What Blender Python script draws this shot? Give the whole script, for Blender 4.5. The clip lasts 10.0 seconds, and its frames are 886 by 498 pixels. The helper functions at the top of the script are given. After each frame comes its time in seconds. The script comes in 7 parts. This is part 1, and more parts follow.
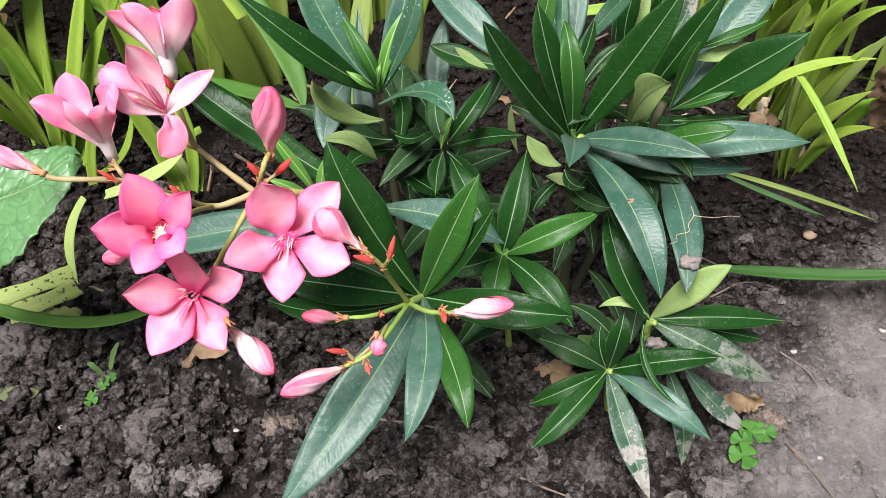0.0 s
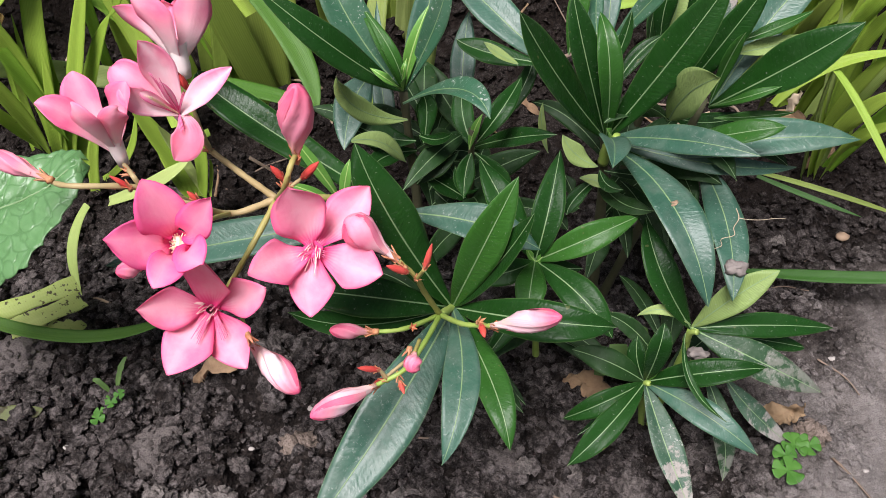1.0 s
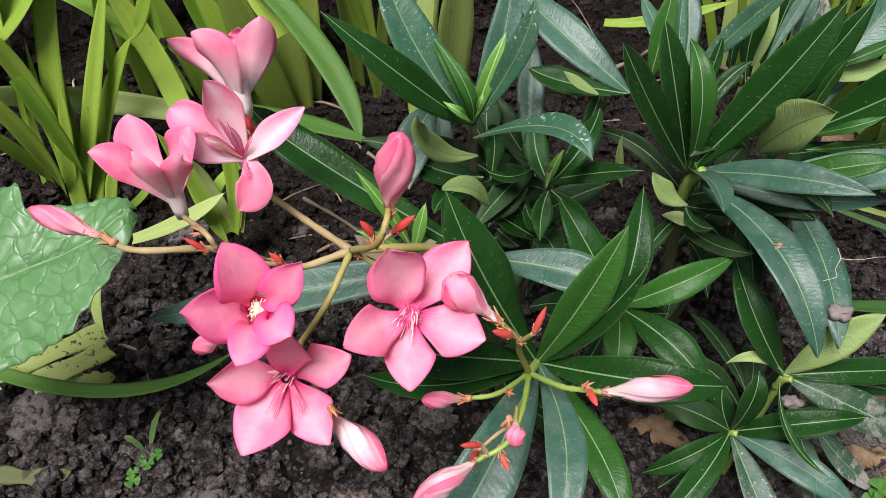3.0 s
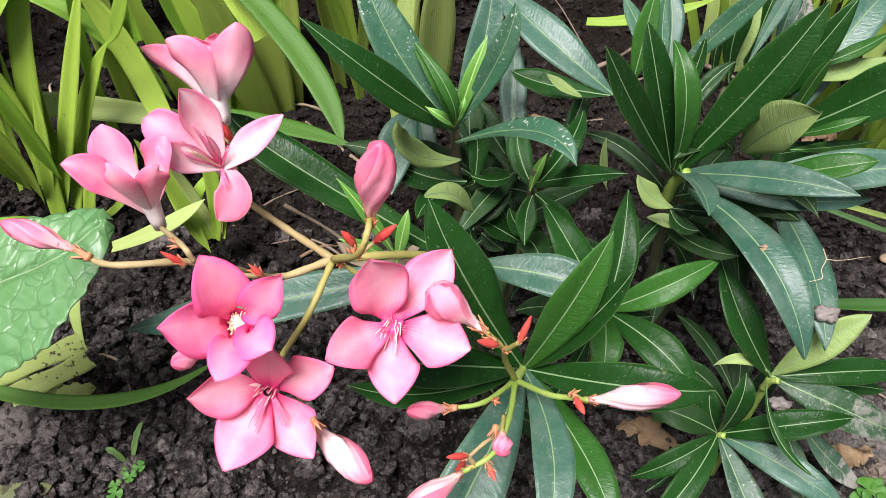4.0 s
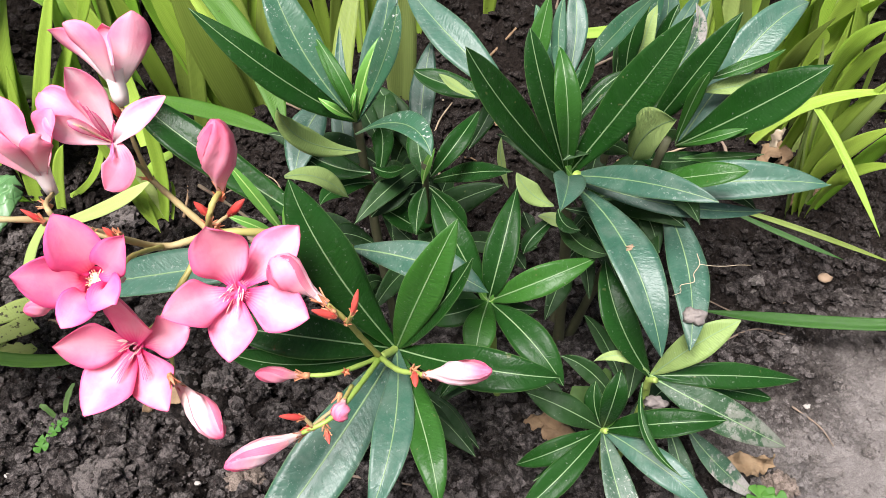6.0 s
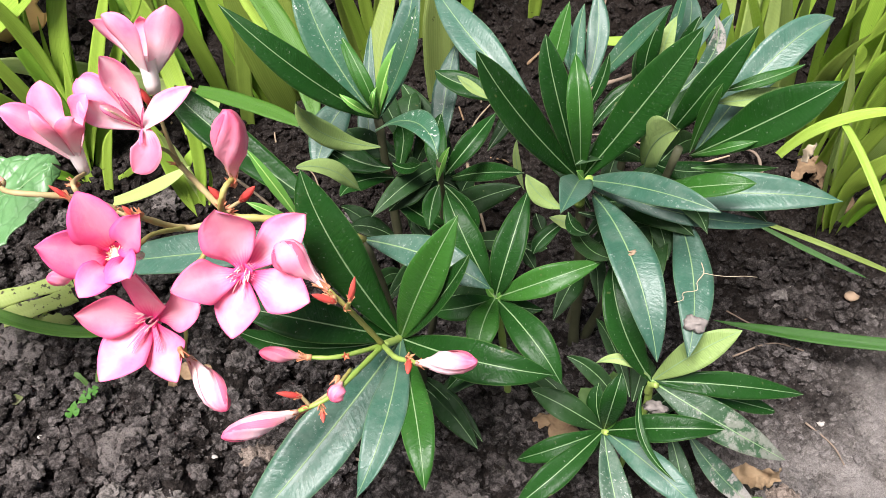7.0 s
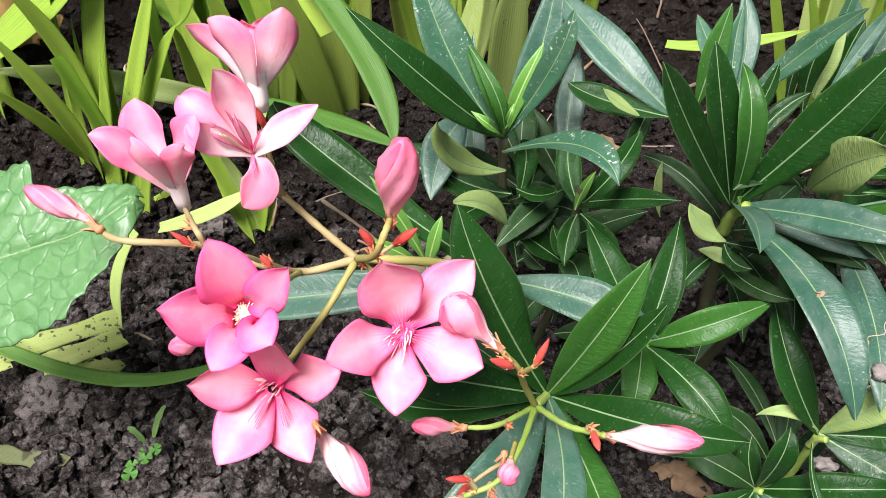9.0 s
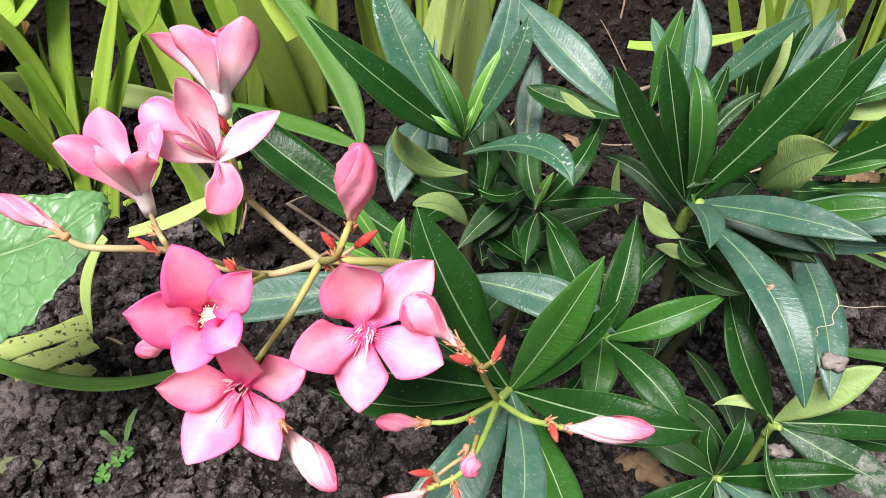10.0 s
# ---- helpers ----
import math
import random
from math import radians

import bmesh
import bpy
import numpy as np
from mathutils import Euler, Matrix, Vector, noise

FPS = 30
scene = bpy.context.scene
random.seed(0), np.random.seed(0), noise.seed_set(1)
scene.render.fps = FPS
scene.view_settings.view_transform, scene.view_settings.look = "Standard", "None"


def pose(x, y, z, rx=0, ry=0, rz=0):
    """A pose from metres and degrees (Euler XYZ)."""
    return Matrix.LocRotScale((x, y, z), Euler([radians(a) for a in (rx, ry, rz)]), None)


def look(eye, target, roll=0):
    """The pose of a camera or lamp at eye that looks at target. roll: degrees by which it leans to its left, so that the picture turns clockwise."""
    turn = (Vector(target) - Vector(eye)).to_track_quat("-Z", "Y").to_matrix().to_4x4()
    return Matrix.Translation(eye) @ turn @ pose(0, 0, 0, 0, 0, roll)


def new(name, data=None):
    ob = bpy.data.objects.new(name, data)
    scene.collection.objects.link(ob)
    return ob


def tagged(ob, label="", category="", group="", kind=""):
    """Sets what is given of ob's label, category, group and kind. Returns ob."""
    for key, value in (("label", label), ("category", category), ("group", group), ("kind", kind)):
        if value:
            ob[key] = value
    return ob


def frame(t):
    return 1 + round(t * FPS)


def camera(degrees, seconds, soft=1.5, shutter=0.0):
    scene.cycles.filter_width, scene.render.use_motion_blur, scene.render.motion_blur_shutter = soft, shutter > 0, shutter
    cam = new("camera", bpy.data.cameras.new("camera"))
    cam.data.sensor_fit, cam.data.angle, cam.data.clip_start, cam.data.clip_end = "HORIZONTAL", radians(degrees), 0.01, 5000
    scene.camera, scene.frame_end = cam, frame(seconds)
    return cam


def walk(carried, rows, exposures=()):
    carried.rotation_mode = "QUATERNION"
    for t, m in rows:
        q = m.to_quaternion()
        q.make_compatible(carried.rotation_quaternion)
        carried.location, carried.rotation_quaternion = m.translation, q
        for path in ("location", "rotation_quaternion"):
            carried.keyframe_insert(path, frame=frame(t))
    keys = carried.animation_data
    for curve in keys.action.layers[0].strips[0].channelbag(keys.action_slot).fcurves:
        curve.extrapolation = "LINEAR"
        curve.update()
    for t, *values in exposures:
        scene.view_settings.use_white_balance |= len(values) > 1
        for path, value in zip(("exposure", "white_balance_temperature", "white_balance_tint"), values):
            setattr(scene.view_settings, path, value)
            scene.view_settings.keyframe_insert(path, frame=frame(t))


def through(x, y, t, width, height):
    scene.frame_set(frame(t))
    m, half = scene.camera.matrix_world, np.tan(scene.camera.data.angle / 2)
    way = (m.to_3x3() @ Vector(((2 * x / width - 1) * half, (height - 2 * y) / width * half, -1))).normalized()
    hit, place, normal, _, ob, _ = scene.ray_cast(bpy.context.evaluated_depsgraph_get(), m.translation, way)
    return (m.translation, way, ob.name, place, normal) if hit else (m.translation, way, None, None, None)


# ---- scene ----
cam = camera(56.0, 10.0, soft=0.65)
METRES, EYE, TILT, LEAN, TURN = 0.36, 0.436, -45.0, 0.0, 0.0
ROWS = [
    (0.0, 0.0, 0.0, 0.0, 0.0, 0.0, -0.0),
    (0.5, -0.0242, 0.0239, -0.0013, -0.09, -0.03, 0.21),
    (1.0, -0.0497, 0.0724, 0.0076, -0.37, 0.14, 0.55),
    (1.5, -0.091, 0.1053, 0.0088, -0.83, 0.37, 0.88),
    (2.0, -0.1338, 0.13, 0.0366, -1.12, 0.5, 1.07),
    (2.5, -0.1805, 0.1551, 0.0547, -1.44, 0.48, 1.1),
    (4.0, -0.1765, 0.1851, 0.0792, -3.01, 0.13, 2.25),
    (4.5, -0.1488, 0.1482, 0.0424, -2.67, 0.5, 1.96),
    (5.0, -0.1117, 0.1276, 0.0406, -2.11, 0.78, 1.12),
    (5.5, -0.036, 0.1291, 0.0435, -1.22, 1.0, 0.1),
    (7.0, 0.1047, 0.0807, 0.0381, 4.4, 0.89, -4.23),
    (7.5, 0.0777, 0.0901, 0.0424, 5.22, 1.26, -5.41),
    (8.0, 0.0031, 0.1734, 0.0483, 4.57, 1.45, -5.51),
    (8.5, -0.1265, 0.1963, 0.0688, 3.18, 1.13, -4.38),
    (9.0, -0.1276, 0.2265, 0.0741, 1.92, 1.1, -3.53),
    (9.5, -0.1331, 0.2163, 0.0603, 0.8, 0.89, -2.99),
    (10.0, -0.1102, 0.2019, 0.0761, 0.37, 1.12, -2.56),
]
EXPOSURES = [(0, 0.72, 6380, 10), (0.5, 0.52, 6430, 13), (1, 0.43, 6430, 14), (1.5, 0.34, 6430, 14), (2.5, 0.19, 6430, 13), (4, 0.67, 6470, 11), (5, 0.89, 6500, 11), (5.5, 0.91, 6500, 11), (7, 1.03, 6520, 10), (8, 0.96, 6520, 10), (9, 0.86, 6500, 11), (10, 0.85, 6500, 11)]
walk(cam, [(t, pose(0, 0, EYE, TILT, LEAN, TURN) @ pose(METRES * x, METRES * y, METRES * z, 90 + pitch, roll, yaw)) for t, x, y, z, yaw, pitch, roll in ROWS], EXPOSURES)

# ---------------------------------------------------------------- sky and light
world = bpy.data.worlds.new("sky")
scene.world = world
world.use_nodes = True
wn, wl = world.node_tree.nodes, world.node_tree.links
sky = wn.new("ShaderNodeTexSky")
sky.sky_type, sky.sun_disc = "NISHITA", False
sky.sun_elevation, sky.sun_rotation = radians(63), radians(-154)
sky.air_density, sky.dust_density, sky.ozone_density = 0.7, 5.0, 0.6
wn["Background"].inputs["Strength"].default_value = 0.058
wl.new(sky.outputs[0], wn["Background"].inputs["Color"])

sun = new("sun", bpy.data.lights.new("sun", "SUN"))
sun.data.energy, sun.data.angle, sun.data.color = 4.5, radians(24), (1.0, 0.955, 0.985)
sun.matrix_world = look((-0.5, -0.70, 2.3), (0, 0.35, 0))

# ---------------------------------------------------------------- materials


class Nodes:
    """A material's node tree with short ways to add nodes."""

    def __init__(self, name):
        self.m = bpy.data.materials.new(name)
        self.m.use_nodes = True
        self.t = self.m.node_tree
        self.out = self.t.nodes["Material Output"]
        self.b = self.t.nodes["Principled BSDF"]

    def add(self, kind, **values):
        n = self.t.nodes.new("ShaderNode" + kind)
        for k, v in values.items():
            setattr(n, k, v)
        return n

    def link(self, a, b):
        self.t.links.new(a, b)

    def noise(self, vec, scale, detail=4, rough=0.55):
        n = self.add("TexNoise")
        n.inputs["Scale"].default_value, n.inputs["Detail"].default_value, n.inputs["Roughness"].default_value = scale, detail, rough
        self.link(vec, n.inputs["Vector"])
        return n.outputs["Fac"]

    def ramp(self, fac, *stops):
        n = self.add("ValToRGB")
        e = n.color_ramp.elements
        while len(e) < len(stops):
            e.new(0.5)
        for el, (p, c) in zip(e, stops):
            el.position = p
            el.color = (*c, 1) if isinstance(c, tuple) else (c, c, c, 1)
        self.link(fac, n.inputs[0])
        return n.outputs[0]

    def mix(self, fac, a, b, how="MIX"):
        n = self.add("Mix", data_type="RGBA", blend_type=how)
        for socket, val in ((n.inputs[0], fac), (n.inputs[6], a), (n.inputs[7], b)):
            if isinstance(val, bpy.types.NodeSocket):
                self.link(val, socket)
            elif isinstance(val, tuple):
                socket.default_value = (*val, 1)
            else:
                socket.default_value = val
        return n.outputs[2]

    def calc(self, op, a, b=0.0):
        n = self.add("Math", operation=op)
        for socket, val in ((n.inputs[0], a), (n.inputs[1], b)):
            if isinstance(val, bpy.types.NodeSocket):
                self.link(val, socket)
            else:
                socket.default_value = val
        return n.outputs[0]

    def bump(self, height, strength, dist, under=None):
        n = self.add("Bump")
        n.inputs["Strength"].default_value, n.inputs["Distance"].default_value = strength, dist
        self.link(height, n.inputs["Height"])
        if under:
            self.link(under, n.inputs["Normal"])
        return n.outputs[0]

    def done(self, color, rough, normal=None, through=None, spec=0.5):
        b = self.b
        for socket, val in ((b.inputs["Base Color"], color), (b.inputs["Roughness"], rough)):
            if isinstance(val, bpy.types.NodeSocket):
                self.link(val, socket)
            else:
                socket.default_value = (*val, 1) if isinstance(val, tuple) else val
        b.inputs["Specular IOR Level"].default_value = spec
        if normal:
            self.link(normal, b.inputs["Normal"])
        if through:
            share, tint = through
            tr, mx = self.add("BsdfTranslucent"), self.add("MixShader")
            mx.inputs[0].default_value = share
            if isinstance(tint, tuple):
                tr.inputs[0].default_value = (*tint, 1)
            else:
                self.link(tint, tr.inputs[0])
            self.link(b.outputs[0], mx.inputs[1])
            self.link(tr.outputs[0], mx.inputs[2])
            self.link(mx.outputs[0], self.out.inputs[0])
        return self.m


def leaf_material(name, dark, light, rough, dusty, speck=0.0, ribs=1.0, spec=0.5, mud=0.0):
    """A leathery leaf: crinkled side veins along the UV map, mottling, dust, dried drops and caked mud."""
    k = Nodes(name)
    uv = k.add("UVMap").outputs[0]
    pos = k.add("NewGeometry").outputs["Position"]
    rnd = k.add("ObjectInfo").outputs["Random"]
    sep = k.add("SeparateXYZ")
    k.link(uv, sep.inputs[0])
    side = k.calc("ABSOLUTE", k.calc("SUBTRACT", sep.outputs[0], 0.5))
    run = k.calc("ADD", k.calc("SUBTRACT", sep.outputs[1], k.calc("MULTIPLY", side, 0.10)), k.calc("MULTIPLY", k.noise(pos, 120, 2), 0.03))
    ribbing = k.calc("SINE", k.calc("MULTIPLY", run, 300.0))
    big = k.noise(pos, 26, 3)
    fine = k.noise(pos, 420, 4)
    # crinkles that run from the midrib to the edge, uneven in depth and spacing
    stretch = k.add("CombineXYZ")
    k.link(k.calc("MULTIPLY", side, 5.0), stretch.inputs[0])
    k.link(k.calc("MULTIPLY", k.calc("SUBTRACT", sep.outputs[1], k.calc("MULTIPLY", side, 0.12)), 62.0), stretch.inputs[1])
    k.link(k.calc("ADD", k.calc("MULTIPLY", rnd, 50.0), k.calc("GREATER_THAN", sep.outputs[0], 0.5)), stretch.inputs[2])
    crinkle = k.noise(stretch.outputs[0], 1.0, 3, 0.6)
    where = k.ramp(k.noise(pos, 38, 2), (0.35, 0.25), (0.62, 1.0))
    tone = k.calc("ADD", k.calc("MULTIPLY", big, 0.7), k.calc("MULTIPLY", rnd, 0.45))
    col = k.mix(k.calc("SUBTRACT", tone, 0.1), dark, light)
    col = k.mix(k.calc("MULTIPLY", k.calc("MULTIPLY", k.calc("SUBTRACT", crinkle, 0.35), where), 0.36 * min(ribs, 1.5)), col, tuple(min(1, c * 1.9 + 0.006) for c in light))
    col = k.mix(k.calc("MULTIPLY", k.calc("ADD", ribbing, 1.0), 0.009 * ribs), col, tuple(min(1, c * 2.2 + 0.02) for c in light))
    mid = k.ramp(k.calc("DIVIDE", side, k.calc("SUBTRACT", 1.25, sep.outputs[1])), (0.012, 1.0), (0.034, 0.0))
    col = k.mix(k.calc("MULTIPLY", mid, 0.3), col, (0.20, 0.36, 0.14))
    rim = k.ramp(side, (0.475, 0.0), (0.495, 1.0))
    col = k.mix(k.calc("MULTIPLY", rim, 0.35), col, (0.16, 0.28, 0.09))
    dust = k.ramp(k.noise(pos, 60, 6, 0.7), (0.45, 0.0), (0.8, 1.0))
    col = k.mix(k.calc("MULTIPLY", dust, dusty), col, (0.36, 0.38, 0.33))
    # brown nicks and pinprick scars
    scars = k.ramp(k.noise(pos, 230, 2), (0.73, 0.0), (0.75, 1.0))
    col = k.mix(k.calc("MULTIPLY", scars, 0.5), col, (0.12, 0.13, 0.05))
    grit = k.ramp(k.noise(pos, 640, 2), (0.70, 0.0), (0.73, 0.4))
    col = k.mix(grit, col, (0.30, 0.33, 0.27))
    rgh = k.calc("ADD", k.calc("MULTIPLY", big, 0.16), rough - 0.08)
    if speck:
        drops = k.ramp(k.noise(pos, 560, 6, 0.72), (0.585, 0.0), (0.625, 1.0))
        patch = k.ramp(k.noise(pos, 70, 3), (0.45, 0.0), (0.60, 1.0))
        spots = k.calc("MULTIPLY", k.calc("MULTIPLY", drops, patch), speck)
        col = k.mix(spots, col, (0.56, 0.58, 0.53))
        rgh = k.calc("ADD", rgh, k.calc("MULTIPLY", spots, 0.3))
    if mud:
        cake = k.calc("ADD", k.noise(pos, 110, 8, 0.72), k.calc("MULTIPLY", k.calc("SUBTRACT", sep.outputs[1], 0.62), 0.42))
        cake = k.calc("MULTIPLY", k.ramp(cake, (0.49, 0.0), (0.545, 1.0)), mud)
        col = k.mix(cake, col, k.mix(k.noise(pos, 600, 4), (0.20, 0.185, 0.16), (0.44, 0.42, 0.38)))
        rgh = k.calc("ADD", rgh, k.calc("MULTIPLY", cake, 0.5))
    nrm = k.bump(k.calc("MULTIPLY", crinkle, where), 0.42 * min(ribs, 1.0), 0.0010, k.bump(ribbing, 0.03 * ribs, 0.0004, k.bump(fine, 0.30, 0.0005, k.bump(k.noise(pos, 95, 4), 0.33, 0.0022))))
    return k.done(col, rgh, nrm, (0.10, col), spec)


M = {}
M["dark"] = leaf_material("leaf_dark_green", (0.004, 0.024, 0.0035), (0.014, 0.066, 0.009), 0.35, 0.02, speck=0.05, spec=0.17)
# Brighter copy of the leaf green: light on lit leaves is in the colour.
M["lit"] = leaf_material("leaf_lit_mid_green", (0.013, 0.060, 0.008), (0.036, 0.128, 0.017), 0.36, 0.02, speck=0.05, spec=0.22)
M["new"] = leaf_material("leaf_young_green", (0.07, 0.22, 0.03), (0.15, 0.34, 0.06), 0.42, 0.02, ribs=0.4)
# Dark leaf in pale blue-green and more dust: sky sheen put into the colour.
M["blue"] = leaf_material("leaf_sheen_blue_green", (0.020, 0.074, 0.044), (0.058, 0.148, 0.098), 0.44, 0.26, speck=0.25, spec=0.6)
M["spot"] = leaf_material("leaf_spotted", (0.022, 0.085, 0.045), (0.05, 0.15, 0.075), 0.44, 0.16, speck=1.0)
M["dust"] = leaf_material("leaf_dusty", (0.018, 0.06, 0.032), (0.045, 0.11, 0.06), 0.5, 0.35, speck=0.7, mud=1.0)
M["muddy"] = leaf_material("leaf_mud_splashed", (0.010, 0.040, 0.014), (0.030, 0.085, 0.030), 0.48, 0.25, speck=0.35, spec=0.4, mud=0.45)
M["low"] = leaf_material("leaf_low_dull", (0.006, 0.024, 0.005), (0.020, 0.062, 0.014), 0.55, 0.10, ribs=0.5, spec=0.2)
M["under"] = leaf_material("leaf_underside", (0.14, 0.225, 0.055), (0.28, 0.38, 0.12), 0.6, 0.08, ribs=3.0)


def rib_material(name, a, b):
    k = Nodes(name)
    pos = k.add("NewGeometry").outputs["Position"]
    return k.done(k.mix(k.noise(pos, 90), a, b), 0.42, k.bump(k.noise(pos, 900), 0.2, 0.0002), (0.1, b))


M["rib"] = rib_material("midrib_pale", (0.12, 0.23, 0.085), (0.27, 0.38, 0.20))
M["rib_new"] = rib_material("midrib_young", (0.28, 0.48, 0.12), (0.45, 0.6, 0.22))


def blade_material(name, a, b, spots=0.5, size=170, cut=0.70):
    """A strap leaf: lengthwise veins, yellowing and small dark marks."""
    k = Nodes(name)
    uv = k.add("UVMap").outputs[0]
    pos = k.add("NewGeometry").outputs["Position"]
    rnd = k.add("ObjectInfo").outputs["Random"]
    sep = k.add("SeparateXYZ")
    k.link(uv, sep.inputs[0])
    comb = k.add("CombineXYZ")
    k.link(k.calc("MULTIPLY", sep.outputs[0], 9.0), comb.inputs[0])
    k.link(k.calc("MULTIPLY", sep.outputs[1], 0.8), comb.inputs[1])
    k.link(k.calc("MULTIPLY", rnd, 30.0), comb.inputs[2])
    streak = k.noise(comb.outputs[0], 3.0, 5, 0.7)
    lines = k.calc("SINE", k.calc("MULTIPLY", sep.outputs[0], 95.0))
    tone = k.calc("ADD", k.calc("MULTIPLY", streak, 0.8), k.calc("MULTIPLY", k.calc("SUBTRACT", rnd, 0.5), 0.5))
    col = k.mix(tone, a, b)
    col = k.mix(k.calc("MULTIPLY", k.calc("ADD", lines, 1.0), 0.055), col, tuple(min(1, c * 1.7) for c in b))
    marks = k.ramp(k.noise(pos, size, 3), (cut, 0.0), (cut + 0.05, 1.0))
    col = k.mix(k.calc("MULTIPLY", marks, spots), col, (0.05, 0.04, 0.015))
    nrm = k.bump(lines, 0.16, 0.0004, k.bump(streak, 0.4, 0.0012))
    return k.done(col, k.calc("ADD", k.calc("MULTIPLY", streak, 0.15), 0.34), nrm, (0.34, col))


B = {}
B["mid"] = blade_material("strap_green", (0.22, 0.40, 0.035), (0.50, 0.67, 0.11))
B["deep"] = blade_material("strap_deep_green", (0.155, 0.36, 0.025), (0.35, 0.59, 0.07))
B["pale"] = blade_material("strap_pale", (0.31, 0.45, 0.10), (0.55, 0.66, 0.24))
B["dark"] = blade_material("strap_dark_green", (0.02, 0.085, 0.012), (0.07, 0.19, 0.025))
B["olive"] = blade_material("strap_olive", (0.14, 0.22, 0.03), (0.31, 0.40, 0.08))
# Darker strap green: shade on the blades behind is put into this colour.
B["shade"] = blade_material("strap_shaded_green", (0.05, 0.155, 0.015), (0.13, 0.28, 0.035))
B["withered"] = blade_material("strap_withered", (0.08, 0.10, 0.03), (0.24, 0.28, 0.10), 0.85, 120, 0.55)
B["fallen"] = blade_material("strap_fallen_green", (0.10, 0.28, 0.03), (0.28, 0.50, 0.08))
B["cut"] = blade_material("strap_cut_pale", (0.36, 0.50, 0.09), (0.60, 0.68, 0.25), 0.9, 330, 0.60)


def petal_material(name, edge, throat, pale, reach=0.30, streaks=0.22, hold=0.04):
    """Rose pink, deeper at the throat, paler in the blade, with fine lengthwise veins."""
    k = Nodes(name)
    uv = k.add("UVMap").outputs[0]
    pos = k.add("NewGeometry").outputs["Position"]
    sep = k.add("SeparateXYZ")
    k.link(uv, sep.inputs[0])
    side = k.calc("MULTIPLY", k.calc("ABSOLUTE", k.calc("SUBTRACT", sep.outputs[0], 0.5)), 2.0)
    blot = k.noise(pos, 85, 4)
    body = k.mix(k.ramp(k.calc("ADD", k.calc("MULTIPLY", blot, 0.7), k.calc("MULTIPLY", side, 0.35)), (0.36, 0.0), (0.66, 1.0)), pale, edge)
    veins = k.calc("SINE", k.calc("ADD", k.calc("MULTIPLY", sep.outputs[0], 60.0), k.calc("MULTIPLY", k.noise(pos, 200, 2), 5.0)))
    body = k.mix(k.calc("MULTIPLY", k.calc("ADD", veins, 1.0), k.ramp(sep.outputs[1], (0.12, streaks), (0.42, 0.006))), body, throat)
    body = k.mix(k.ramp(sep.outputs[1], (hold, 0.92), (reach, 0.0)), body, throat)
    edgy = throat if reach < 0.4 else edge
    rim = k.ramp(k.calc("MAXIMUM", side, k.ramp(sep.outputs[1], (0.86, 0.0), (1.0, 1.0))), (0.86, 0.0), (1.0, 1.0))
    body = k.mix(k.calc("MULTIPLY", rim, 0.55), body, edgy)
    nrm = k.bump(veins, 0.04, 0.0003, k.bump(k.noise(pos, 170, 4), 0.32, 0.0014))
    return k.done(body, 0.5, nrm, (0.27, body), 0.3)


M["petal"] = petal_material("petal_pink", (0.935, 0.24, 0.395), (0.86, 0.04, 0.24), (0.96, 0.45, 0.55))
M["petal_hot"] = petal_material("petal_deep_pink", (0.93, 0.165, 0.385), (0.84, 0.03, 0.22), (0.95, 0.34, 0.485))
M["petal_old"] = petal_material("petal_withering", (0.80, 0.17, 0.28), (0.88, 0.50, 0.58), (0.86, 0.27, 0.38))
M["petal_cup"] = petal_material("petal_inner_pale", (0.93, 0.20, 0.375), (0.96, 0.76, 0.78), (0.95, 0.385, 0.515), 0.45, 0.03, 0.08)
M["petal_rim"] = petal_material("petal_pale_rimmed", (0.93, 0.26, 0.43), (0.96, 0.84, 0.84), (0.965, 0.66, 0.72), 0.75, 0.02, 0.12)
M["petal_streak"] = petal_material("petal_streaked_scale", (0.88, 0.22, 0.45), (0.72, 0.03, 0.22), (0.95, 0.62, 0.70), 0.3, 0.45, 0.02)
M["petal_back"] = petal_material("petal_back_pale", (0.935, 0.235, 0.395), (0.96, 0.86, 0.84), (0.955, 0.43, 0.545), 0.58, 0.01, 0.14)


def plain(name, a, b, scale=140, rough=0.55, bumps=0.3, dist=0.0006, through=None, spec=0.4):
    k = Nodes(name)
    pos = k.add("NewGeometry").outputs["Position"]
    rnd = k.add("ObjectInfo").outputs["Random"]
    f = k.noise(pos, scale, 5)
    col = k.mix(k.calc("ADD", f, k.calc("MULTIPLY", k.calc("SUBTRACT", rnd, 0.5), 0.4)), a, b)
    return k.done(col, rough, k.bump(k.noise(pos, scale * 5, 5), bumps, dist), (through, b) if through else None, spec)


M["tube"] = plain("flower_tube_pale", (0.94, 0.80, 0.78), (0.96, 0.93, 0.88), 90, 0.5, 0.1, through=0.25)


